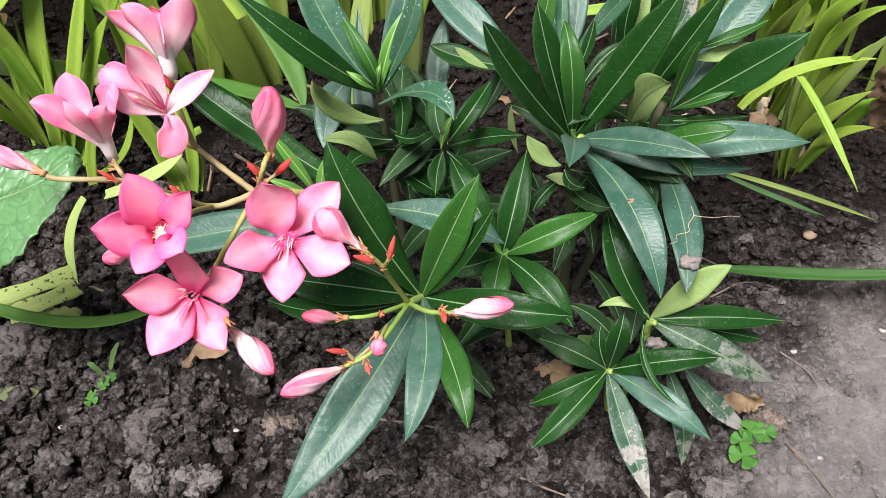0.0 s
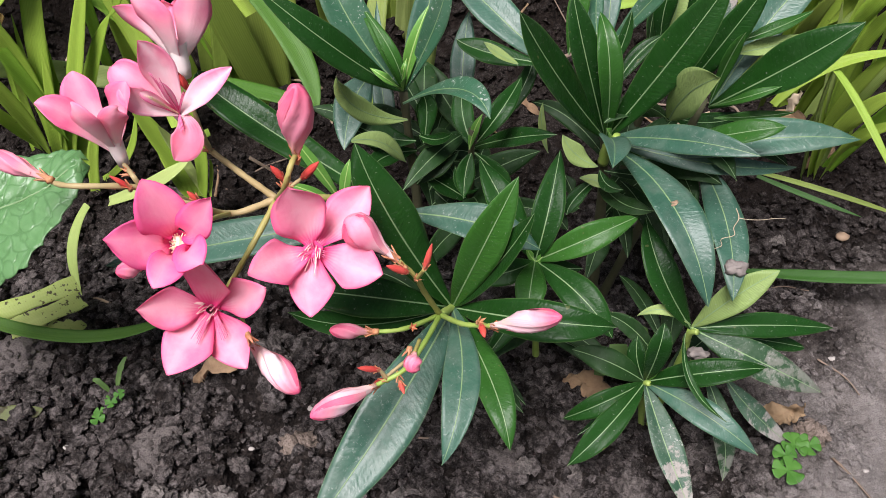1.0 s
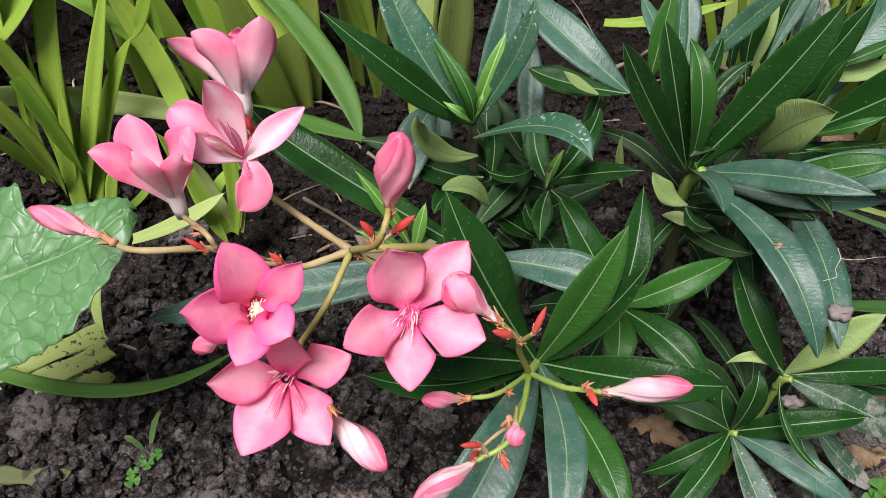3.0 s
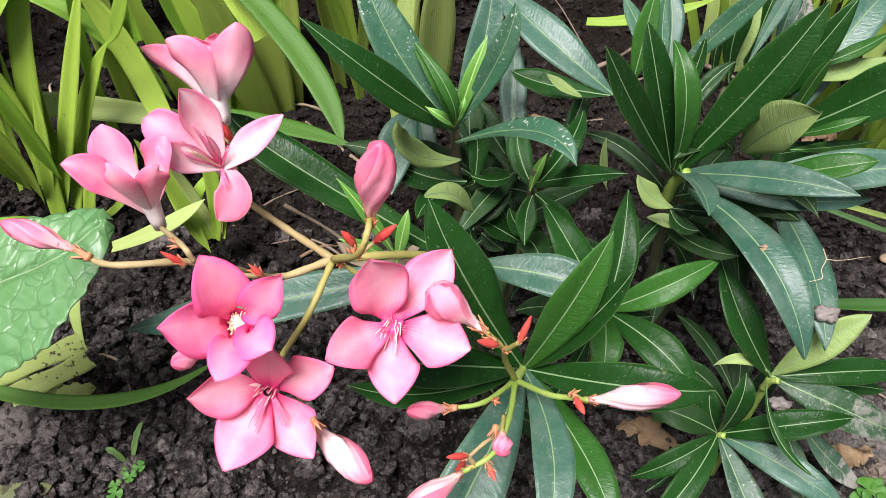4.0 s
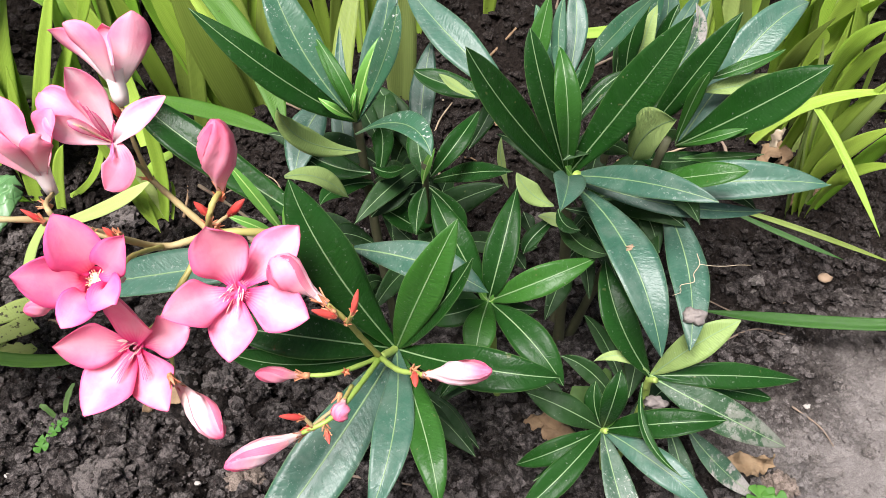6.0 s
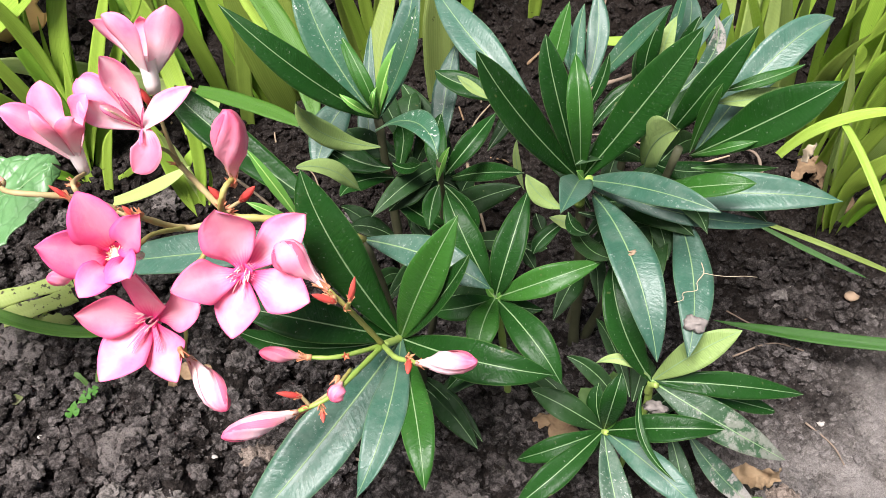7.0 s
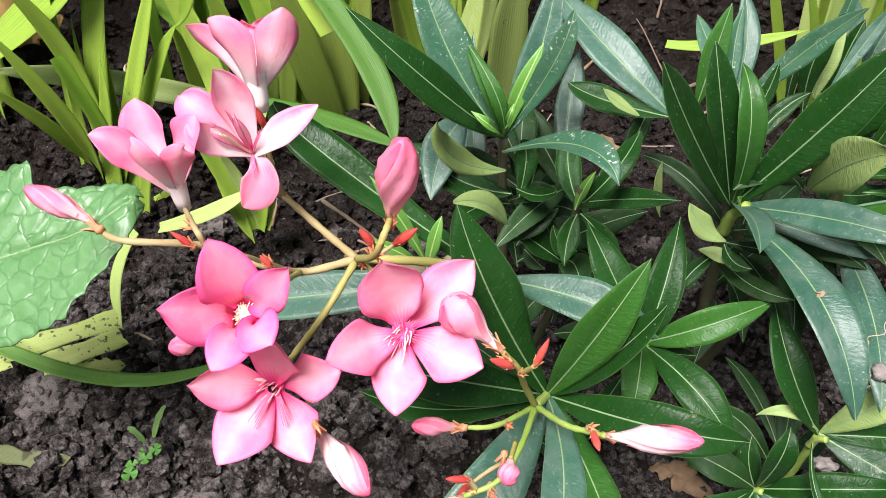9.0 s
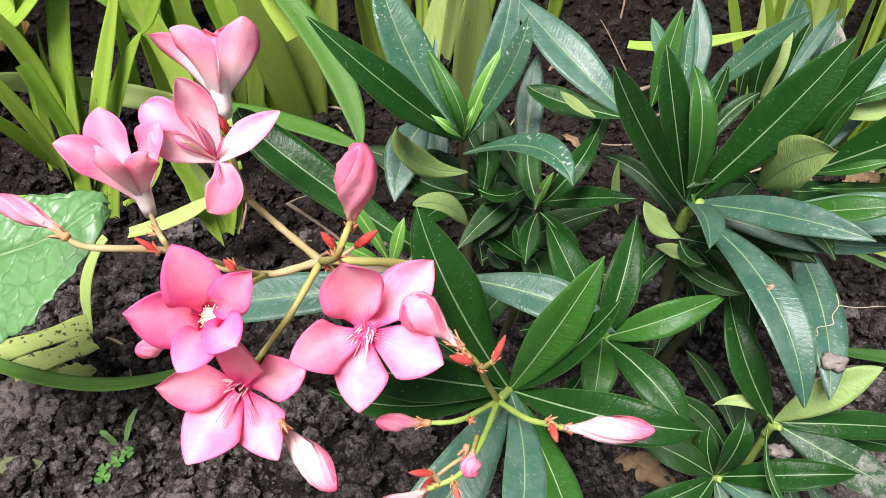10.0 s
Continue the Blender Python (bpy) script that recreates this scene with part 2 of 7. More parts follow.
def bud_material(name, foot, body, tip):
    """A furled bud: creamy foot, streaked body and a rosy tip, along the UV map."""
    k = Nodes(name)
    uv = k.add("UVMap").outputs[0]
    pos = k.add("NewGeometry").outputs["Position"]
    sep = k.add("SeparateXYZ")
    k.link(uv, sep.inputs[0])
    along = k.calc("ADD", sep.outputs[1], k.calc("MULTIPLY", k.calc("SUBTRACT", k.noise(pos, 150, 3), 0.5), 0.35))
    streak = k.calc("SINE", k.calc("ADD", k.calc("MULTIPLY", sep.outputs[0], 44.0), k.calc("MULTIPLY", sep.outputs[1], 9.0)))
    col = k.mix(k.ramp(along, (0.05, 0.0), (0.35, 1.0)), foot, body)
    col = k.mix(k.ramp(along, (0.62, 0.0), (0.98, 1.0)), col, tip)
    col = k.mix(k.calc("MULTIPLY", k.calc("ADD", streak, 1.0), 0.06), col, tip)
    return k.done(col, 0.5, k.bump(k.noise(pos, 260, 4), 0.2, 0.0008), (0.15, col), 0.35)


M["bud_pink"] = bud_material("bud_pink", (0.86, 0.55, 0.46), (0.88, 0.34, 0.44), (0.78, 0.13, 0.24))
M["bud_pale"] = bud_material("bud_pale_pink", (0.88, 0.70, 0.60), (0.93, 0.66, 0.70), (0.78, 0.12, 0.24))
M["bud_tip"] = bud_material("bud_rose_fold", (0.86, 0.45, 0.46), (0.86, 0.24, 0.36), (0.76, 0.08, 0.18))
M["bud_red"] = plain("bud_red", (0.50, 0.025, 0.03), (0.72, 0.14, 0.10), 260, 0.45, 0.2)
M["calyx"] = plain("calyx_rust_red", (0.42, 0.09, 0.04), (0.62, 0.34, 0.18), 150, 0.55, 0.3)
M["stamen"] = plain("stamen_cream", (0.80, 0.40, 0.42), (0.87, 0.62, 0.55), 160, 0.6, 0.2)
M["stem_olive"] = plain("stem_olive", (0.26, 0.24, 0.06), (0.40, 0.36, 0.12), 120, 0.5, 0.25)
M["stem_tan"] = plain("stem_tan", (0.29, 0.21, 0.09), (0.44, 0.36, 0.18), 120, 0.55, 0.3)
M["stem_green"] = plain("stem_green", (0.20, 0.32, 0.05), (0.36, 0.46, 0.12), 120, 0.45, 0.2)
M["stem_wood"] = plain("stem_bark", (0.035, 0.04, 0.018), (0.09, 0.09, 0.045), 120, 0.7, 0.5)
M["node"] = plain("stem_joint_rust", (0.36, 0.14, 0.05), (0.55, 0.32, 0.16), 140, 0.6, 0.4)
M["dry"] = plain("dry_leaf", (0.09, 0.05, 0.028), (0.44, 0.30, 0.17), 160, 0.85, 0.9, 0.0016, through=0.15)
M["dry_yellow"] = plain("dry_yellow_leaf", (0.50, 0.28, 0.07), (0.66, 0.45, 0.16), 40, 0.7, 0.4, through=0.2)
M["dry_tan"] = plain("dry_leaf_tan", (0.20, 0.12, 0.06), (0.56, 0.42, 0.25), 170, 0.85, 0.9, 0.0016, through=0.15)
M["straw"] = plain("straw", (0.20, 0.145, 0.09), (0.40, 0.32, 0.22), 60, 0.8, 0.4)
M["straw_pale"] = plain("root_dry_pale", (0.36, 0.28, 0.18), (0.55, 0.46, 0.33), 60, 0.8, 0.4)
M["twig"] = plain("twig_grey_brown", (0.12, 0.085, 0.06), (0.26, 0.20, 0.15), 150, 0.85, 0.6)
M["stone"] = plain("stone_grey", (0.10, 0.088, 0.078), (0.27, 0.24, 0.215), 300, 0.8, 0.6)
M["stone_pale"] = plain("stone_pale", (0.26, 0.24, 0.21), (0.46, 0.43, 0.39), 200, 0.8, 0.6)
M["stone_tan"] = plain("stone_tan", (0.18, 0.12, 0.07), (0.36, 0.26, 0.17), 120, 0.8, 0.6)


def clod_material(name, a, b):
    """Baked crumbs: each its own tone, with grain and dark pores."""
    k = Nodes(name)
    geo = k.add("NewGeometry")
    pos = geo.outputs["Position"]
    tone = k.calc("ADD", k.calc("MULTIPLY", geo.outputs["Random Per Island"], 0.55), k.calc("MULTIPLY", k.noise(pos, 240, 5, 0.65), 0.6))
    col = k.mix(k.calc("SUBTRACT", tone, 0.1), a, b)
    col = k.mix(k.ramp(k.noise(pos, 1300, 3, 0.6), (0.36, 0.6), (0.5, 0.0)), col, tuple(c * 0.25 for c in a))
    return k.done(col, 0.95, k.bump(k.noise(pos, 900, 5, 0.7), 1.0, 0.0018), None, 0.1)


M["clod"] = clod_material("clod_dry_grey", (0.070, 0.063, 0.056), (0.30, 0.272, 0.248))
M["clod_dark"] = clod_material("clod_dark_grey", (0.030, 0.027, 0.024), (0.215, 0.19, 0.175))
M["clod_tan"] = clod_material("clod_dry_tan", (0.09, 0.070, 0.055), (0.38, 0.31, 0.255))
M["fringe"] = plain("fringe_rose", (0.60, 0.045, 0.19), (0.86, 0.28, 0.44), 300, 0.5, 0.1)
M["eye"] = plain("eye_cream", (0.80, 0.60, 0.36), (0.88, 0.76, 0.55), 300, 0.6, 0.3)
# Near-black red for a throat hole: the tube's inner shade as colour.
M["hole"] = plain("throat_hole_shade", (0.02, 0.008, 0.006), (0.10, 0.03, 0.02), 300, 0.6, 0.3)
M["clover"] = plain("clover_green", (0.035, 0.13, 0.016), (0.09, 0.23, 0.035), 90, 0.5, 0.2, through=0.2)
M["weed"] = plain("weed_grey_green", (0.05, 0.12, 0.03), (0.13, 0.23, 0.06), 110, 0.65, 0.4, through=0.2)


def broad_material():
    """A puckered broad leaf with a net of sunken veins."""
    k = Nodes("broad_leaf_green")
    uv = k.add("UVMap").outputs[0]
    pos = k.add("NewGeometry").outputs["Position"]
    vor = k.add("TexVoronoi", feature="DISTANCE_TO_EDGE")
    vor.inputs["Scale"].default_value = 105
    wob = k.add("TexNoise")
    wob.inputs["Scale"].default_value = 60
    k.link(pos, wob.inputs["Vector"])
    vec = k.add("VectorMath", operation="MULTIPLY_ADD")
    k.link(wob.outputs["Color"], vec.inputs[0])
    vec.inputs[1].default_value = (0.012, 0.012, 0.012)
    k.link(pos, vec.inputs[2])
    k.link(vec.outputs[0], vor.inputs["Vector"])
    net = k.ramp(vor.outputs["Distance"], (0.0, 0.0), (0.09, 1.0))
    col = k.mix(k.noise(pos, 40, 4), (0.075, 0.21, 0.055), (0.16, 0.31, 0.135))
    col = k.mix(k.calc("MULTIPLY", k.calc("SUBTRACT", 1.0, net), 0.32), col, (0.025, 0.10, 0.015))
    nrm = k.bump(net, 0.22, 0.0014, k.bump(k.noise(pos, 500, 4), 0.3, 0.0005))
    return k.done(col, 0.40, nrm, (0.15, col), 0.55)


M["broad"] = broad_material()


def soil_material(name, lumps):
    """Moist dark garden soil, with gap and background shade in its colour, that passes into a pale dry crust towards
    the path side.
    """
    k = Nodes(name)
    pos = k.add("NewGeometry").outputs["Position"]
    sep = k.add("SeparateXYZ")
    k.link(pos, sep.inputs[0])
    edge = k.calc("SUBTRACT", sep.outputs[0], k.calc("ADD", k.calc("MULTIPLY", sep.outputs[1], 0.22), 0.095))
    upper = k.calc("MULTIPLY", k.calc("SUBTRACT", k.calc("ADD", k.calc("MULTIPLY", sep.outputs[0], 0.7), 0.235), sep.outputs[1]), 0.7)
    edge = k.calc("MINIMUM", edge, upper)
    edge = k.calc("ADD", edge, k.calc("MULTIPLY", k.calc("SUBTRACT", k.noise(pos, 22, 6, 0.65), 0.5), 0.16))
    crust = k.ramp(edge, (0.0, 0.0), (0.07, 1.0))
    tone = k.noise(pos, 55, 6, 0.65)
    grain = k.noise(pos, 520, 5, 0.7)
    warp = k.add("VectorMath", operation="MULTIPLY_ADD")
    wob = k.add("TexNoise")
    wob.inputs["Scale"].default_value = 260
    k.link(pos, wob.inputs["Vector"])
    k.link(wob.outputs["Color"], warp.inputs[0])
    warp.inputs[1].default_value = (0.004, 0.004, 0.004)
    k.link(pos, warp.inputs[2])
    cells = []
    for size in (210, 520):
        c = k.add("TexVoronoi", feature="F1")
        c.inputs["Scale"].default_value = size
        k.link(warp.outputs[0], c.inputs["Vector"])
        cells.append(c)
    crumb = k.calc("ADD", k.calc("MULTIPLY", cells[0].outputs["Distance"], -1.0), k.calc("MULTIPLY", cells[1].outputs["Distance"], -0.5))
    pick = k.add("SeparateXYZ")
    k.link(cells[0].outputs["Color"], pick.inputs[0])
    # Moist soil tone; the ground's is near black, as painted shade between crumbs.
    moist_gap_shade = k.mix(k.ramp(tone, (0.3, 0.0), (0.7, 1.0)), (0.020, 0.016, 0.013) if lumps else (0.008, 0.006, 0.005), (0.145, 0.123, 0.113) if lumps else (0.060, 0.048, 0.041))
    # Mask for brown humus at the back, which also carries painted shade.
    humus_shade = k.ramp(k.calc("ADD", sep.outputs[1], k.calc("MULTIPLY", k.noise(pos, 14, 5), 0.25)), (0.52, 0.0), (0.64, 1.0))
    dry = k.mix(tone, (0.165, 0.147, 0.133), (0.32, 0.294, 0.274))
    col = k.mix(crust, moist_gap_shade, dry)
    if lumps:
        rnd = k.add("NewGeometry").outputs["Random Per Island"]
        col = k.mix(k.ramp(rnd, (0.40, 0.0), (1.0, 0.8)), col, k.mix(crust, (0.29, 0.257, 0.24), (0.345, 0.318, 0.292)))
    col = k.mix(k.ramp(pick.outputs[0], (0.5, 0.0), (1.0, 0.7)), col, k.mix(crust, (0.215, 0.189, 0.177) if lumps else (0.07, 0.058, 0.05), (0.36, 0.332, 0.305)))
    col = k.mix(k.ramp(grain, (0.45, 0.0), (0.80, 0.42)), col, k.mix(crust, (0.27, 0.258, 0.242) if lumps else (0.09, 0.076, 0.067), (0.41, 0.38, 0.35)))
    # Paint the voids between crumb cells near black, where shade would gather.
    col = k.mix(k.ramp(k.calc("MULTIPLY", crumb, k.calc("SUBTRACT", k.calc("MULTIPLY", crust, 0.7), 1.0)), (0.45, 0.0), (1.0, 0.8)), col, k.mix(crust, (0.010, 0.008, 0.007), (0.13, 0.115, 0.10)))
    # Humus brown taken almost to black in place of the deep shade there.
    col = k.mix(k.calc("MULTIPLY", humus_shade, 0.85), col, k.mix(grain, (0.005, 0.0036, 0.0027), (0.032, 0.0235, 0.018)))
    dots = k.noise(pos, 1500, 3, 0.6)
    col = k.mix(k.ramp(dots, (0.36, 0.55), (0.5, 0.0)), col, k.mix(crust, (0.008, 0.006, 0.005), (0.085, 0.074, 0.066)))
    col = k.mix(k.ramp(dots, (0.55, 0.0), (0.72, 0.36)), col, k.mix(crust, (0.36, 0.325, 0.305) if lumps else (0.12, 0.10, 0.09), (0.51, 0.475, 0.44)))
    away = k.add("VectorMath", operation="DISTANCE")
    k.link(pos, away.inputs[0])
    away.inputs[1].default_value = (0.0, 0.45, 0.0)
    field = k.mix(k.noise(pos, 5, 8, 0.7), (0.030, 0.025, 0.020), (0.115, 0.096, 0.082))
    trodden = k.mix(k.noise(pos, 4, 8, 0.72), (0.10, 0.09, 0.08), (0.235, 0.213, 0.195))
    path = k.ramp(k.calc("ADD", edge, k.calc("MULTIPLY", k.calc("SUBTRACT", k.noise(pos, 0.8, 6, 0.65), 0.5), 3.0)), (-0.4, 0.0), (0.8, 1.0))
    field = k.mix(path, field, trodden)
    col = k.mix(k.ramp(k.calc("ADD", away.outputs["Value"], k.calc("MULTIPLY", k.noise(pos, 6, 5), 0.4)), (0.75, 0.0), (1.3, 1.0)), col, field)
    flecks = k.ramp(k.noise(pos, 260, 2), (0.76, 0.0), (0.78, 1.0))
    col = k.mix(k.calc("MULTIPLY", flecks, 0.6), col, (0.42, 0.39, 0.35))
    crumb = k.calc("MULTIPLY", crumb, k.calc("SUBTRACT", 1.0, k.calc("MULTIPLY", crust, 0.97)))
    nrm = k.bump(crumb, 0.8, 0.0035, k.bump(k.calc("ADD", k.calc("MULTIPLY", grain, 0.6), dots), 1.0, 0.0022, k.bump(k.calc("MULTIPLY", k.noise(pos, 170, 6, 0.7), k.calc("SUBTRACT", 1.0, k.calc("MULTIPLY", crust, 0.9))), 0.8, 0.004)))
    return k.done(col, 0.95, nrm, None, 0.12)


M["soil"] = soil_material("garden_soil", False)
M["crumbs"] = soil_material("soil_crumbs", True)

# ---------------------------------------------------------------- building helpers


def thing(name, place, label, category, group="", kind=""):
    """The empty at the foot of a thing, under which its parts hang."""
    ob = new(name)
    ob.empty_display_size = 0.02
    ob.location = place
    return tagged(ob, label, category, group, kind)


def part(name, mesh, parent, label=""):
    """A mesh in world coordinates, hung under a thing or a part."""
    ob = new(name, mesh)
    ob.parent = parent
    shift = Vector((0, 0, 0))
    while parent is not None:
        shift += parent.location + parent.matrix_parent_inverse.translation
        parent = parent.parent
    ob.matrix_parent_inverse = Matrix.Translation(-shift)
    return tagged(ob, label)


def mesh_of(name, verts, faces, mats, uvs=None, slots=None, smooth=True):
    me = bpy.data.meshes.new(name)
    me.from_pydata([tuple(v) for v in verts], [], faces)
    for m in mats:
        me.materials.append(m)
    if uvs is not None:
        layer = me.uv_layers.new(name="UVMap")
        idx = np.empty(len(me.loops), dtype=np.int32)
        me.loops.foreach_get("vertex_index", idx)
        layer.data.foreach_set("uv", np.asarray(uvs, dtype=np.float32)[idx].ravel())
    if slots is not None:
        me.polygons.foreach_set("material_index", np.asarray(slots, dtype=np.int32))
    me.polygons.foreach_set("use_smooth", np.full(len(me.polygons), smooth))
    me.update()
    return me


def unit(a):
    return a / max(np.linalg.norm(a), 1e-9)


def spine(b, m, t, n):
    """A smooth curve from b through m to t: places and tangents."""
    b, m, t = (np.array(p, float) for p in (b, m, t))
    c = 2 * m - 0.5 * (b + t)
    s = np.linspace(0, 1, n + 1)[:, None]
    p = (1 - s) ** 2 * b + 2 * s * (1 - s) * c + s ** 2 * t
    d = 2 * (1 - s) * (c - b) + 2 * s * (t - c)
    return p, d / np.maximum(np.linalg.norm(d, axis=1)[:, None], 1e-9)


UP = unit(np.array((0.0, -0.55, 0.83)))


def frames(d, roll, hint=UP):
    """Side and face vectors along a spine, the face turned to the light, rolled by degrees."""
    side = np.cross(d, hint)
    side /= np.maximum(np.linalg.norm(side, axis=1)[:, None], 1e-9)
    face = np.cross(side, d)
    a = radians(roll)
    return side * math.cos(a) + face * math.sin(a), face * math.cos(a) - side * math.sin(a)


def sheet(b, m, t, width, profile, n=16, cols=7, fold=0.25, flat=0.1, wave=0.03, thick=0.0005, roll=0, seed=0, hint=UP, skew=0.0, cup=0.0, teeth=0.0, back=1.0):
    """A thin curved sheet with two sides: a leaf, a blade or a petal. Returns verts, faces, uvs, slots."""
    rng = random.Random(seed)
    p, d = spine(b, m, t, n)
    side, face = frames(d, roll, hint)
    h = cols // 2
    ph, fr, tw = rng.uniform(0, 6.3), rng.uniform(6, 11), rng.uniform(-0.18, 0.18)
    top, low, uv = [], [], []
    for i in range(n + 1):
        s = i / n
        half = width / 2 * profile(s)
        tooth = 1 + teeth * (math.sin(i * 1.15) + 0.7 * math.sin(i * 2.63 + 1) + 0.5 * math.sin(i * 0.37))
        for j in range(-h, h + 1):
            u = j / h
            across = u * half * (back * (1 - 0.55 * max(0, (s - 0.4) / 0.6)) if u < 0 and back != 1 else 1) * (tooth if abs(j) == h else 1) + skew * half * (1 - u * u)
            lift = half * (fold * abs(u) - flat * u * u) + cup * half * s * u * u
            lift += wave * width * u * u * math.sin(fr * s + ph + (1.7 if u > 0 else 0)) + tw * u * half * (s - 0.3)
            q = p[i] + side[i] * across + face[i] * lift
            top.append(q)
            low.append(q - face[i] * thick * (0.35 + 0.65 * (1 - abs(u))))
            uv.append((u * 0.5 + 0.5, s))
    faces, slots = [], []
    k, off = cols, len(top)
    for i in range(n):
        for j in range(k - 1):
            a = i * k + j
            faces.append((a, a + 1, a + k + 1, a + k))
            slots.append(0)
            faces.append((off + a, off + a + k, off + a + k + 1, off + a + 1))
            slots.append(1)
        for a, q in ((i * k, (i + 1) * k), ((i + 1) * k + k - 1, i * k + k - 1)):
            faces.append((a, q, off + q, off + a))
            slots.append(0)
    return top + low, faces, uv + uv, slots


def lance(s):
    """The outline of an oleander leaf: narrow foot, widest past the middle, pointed."""
    return max(0.012, (0.09 + 0.91 * (1 - (1 - min(1, s / 0.56)) ** 1.8)) * max(0, 1 - max(0, (s - 0.46) / 0.54) ** 1.95) ** 0.92)


COUNT = [0]


def leaf(plant, b, m, t, width, kind="dark", roll=0, hint=UP):
    """One oleander leaf with its pale midrib."""
    COUNT[0] += 1
    seed = COUNT[0]
    rng = random.Random(seed)
    under = kind == "under"
    v, f, uv, sl = sheet(b, m, t, width * 0.97, lance, n=18, cols=9, fold=rng.uniform(0.24, 0.52), flat=rng.uniform(0.10, 0.24), wave=rng.uniform(0.02, 0.08), roll=roll + rng.uniform(-8, 8), seed=seed, hint=np.array(hint, float))
    top, low = (M["under"], M["dark"]) if under else (M[kind], M["under"])
    ob = part("leaf", mesh_of("leaf", v, f, [top, low], uv, sl), plant, {"dust": "leaf caked with dry mud", "spot": "leaf with white dried drops", "under": "leaf turned to show its pale underside", "new": "bright young leaf"}.get(kind, ""))
    wide = (0.021 * width if kind != "low" else 0.015 * width) if kind != "new" else width * 0.075
    n, k = 18, 9
    base = np.array(v[: (n + 1) * k]).reshape(n + 1, k, 3)
    p, d = base[:, k // 2], None
    side = base[:, k // 2 + 1] - base[:, k // 2 - 1]
    side /= np.maximum(np.linalg.norm(side, axis=1)[:, None], 1e-9)
    tang = np.gradient(p, axis=0)
    face = np.cross(side, tang)
    face /= np.maximum(np.linalg.norm(face, axis=1)[:, None], 1e-9)
    rv, rf = [], []
    for i in range(n + 1):
        s = i / n
        r = max(0.00012, wide * (1 - s) ** 0.7 * (0.55 if s > 0 else 0.8) + 0.00012)
        rv += [p[i] - side[i] * r + face[i] * (0.0001 + r * 0.2), p[i] - side[i] * r * 0.5 + face[i] * (0.00015 + r * 0.55), p[i] + side[i] * r * 0.5 + face[i] * (0.00015 + r * 0.55), p[i] + side[i] * r + face[i] * (0.0001 + r * 0.2)]
    for i in range(n):
        for j in range(3):
            a = i * 4 + j
            rf.append((a, a + 1, a + 5, a + 4))
    part("midrib", mesh_of("midrib", rv, rf, [M["rib_new"] if kind == "new" else M["rib"]]), ob)
    return ob


def strap(s):
    """The outline of a sword-like strap leaf."""
    return max(0.02, (0.72 + 0.28 * min(1, s * 3)) * (1 - max(0, (s - 0.55) / 0.45) ** 2.2))


def blade(clump, b, m, t, width, kind="mid", roll=0):
    COUNT[0] += 1
    rng = random.Random(COUNT[0])
    if abs(b[2]) < 0.001:
        b = (b[0], b[1], at_ground(b[0], b[1]) - 0.014)
    v, f, uv, sl = sheet(b, m, t, width, strap, n=20, cols=7, fold=rng.uniform(0.15, 0.5), flat=0.12, wave=rng.uniform(0.01, 0.04), thick=0.0008, roll=roll + rng.uniform(-14, 14), seed=COUNT[0])
    return part("blade", mesh_of("blade", v, f, [B[kind], B[kind]], uv, sl), clump)


def tube(points, radii, sides=8, caps=True):
    """A round stalk through the points, with a radius at each. Returns verts and faces."""
    p = np.array(points, float)
    d = np.gradient(p, axis=0)
    d /= np.maximum(np.linalg.norm(d, axis=1)[:, None], 1e-9)
    ref = np.array((0.31, 0.9, 0.3)) if abs(d[0][2]) > 0.7 else np.array((0.1, 0.2, 0.97))
    v, f = [], []
    for i in range(len(p)):
        a = unit(np.cross(d[i], ref))
        c = np.cross(d[i], a)
        for j in range(sides):
            w = 2 * math.pi * j / sides
            v.append(p[i] + (a * math.cos(w) + c * math.sin(w)) * radii[i])
    for i in range(len(p) - 1):
        for j in range(sides):
            f.append((i * sides + j, i * sides + (j + 1) % sides, (i + 1) * sides + (j + 1) % sides, (i + 1) * sides + j))
    if caps:
        f.append(tuple(range(sides))[::-1])
        f.append(tuple((len(p) - 1) * sides + j for j in range(sides)))
    return v, f


def smooth_line(points, n=6):
    """A line through the points, rounded (Catmull-Rom)."""
    p = [np.array(q, float) for q in points]
    p = [2 * p[0] - p[1]] + p + [2 * p[-1] - p[-2]]
    out = []
    for i in range(1, len(p) - 2):
        for j in range(n):
            s = j / n
            out.append(0.5 * (2 * p[i] + (p[i + 1] - p[i - 1]) * s + (2 * p[i - 1] - 5 * p[i] + 4 * p[i + 1] - p[i + 2]) * s * s + (3 * p[i] - p[i - 1] - 3 * p[i + 1] + p[i + 2]) * s ** 3))
    out.append(p[-2])
    return np.array(out)


def stem(plant, points, r1, r2, kind="olive"):
    line = smooth_line(points) if len(points) > 1 else points
    k = len(line)
    radii = [0.74 * (r1 + (r2 - r1) * i / (k - 1)) * (1 + 0.10 * math.sin(i * 2.3)) for i in range(k)]
    return part("stem", mesh_of("stem", *tube(line, radii, 10), [M["stem_" + kind]]), plant)


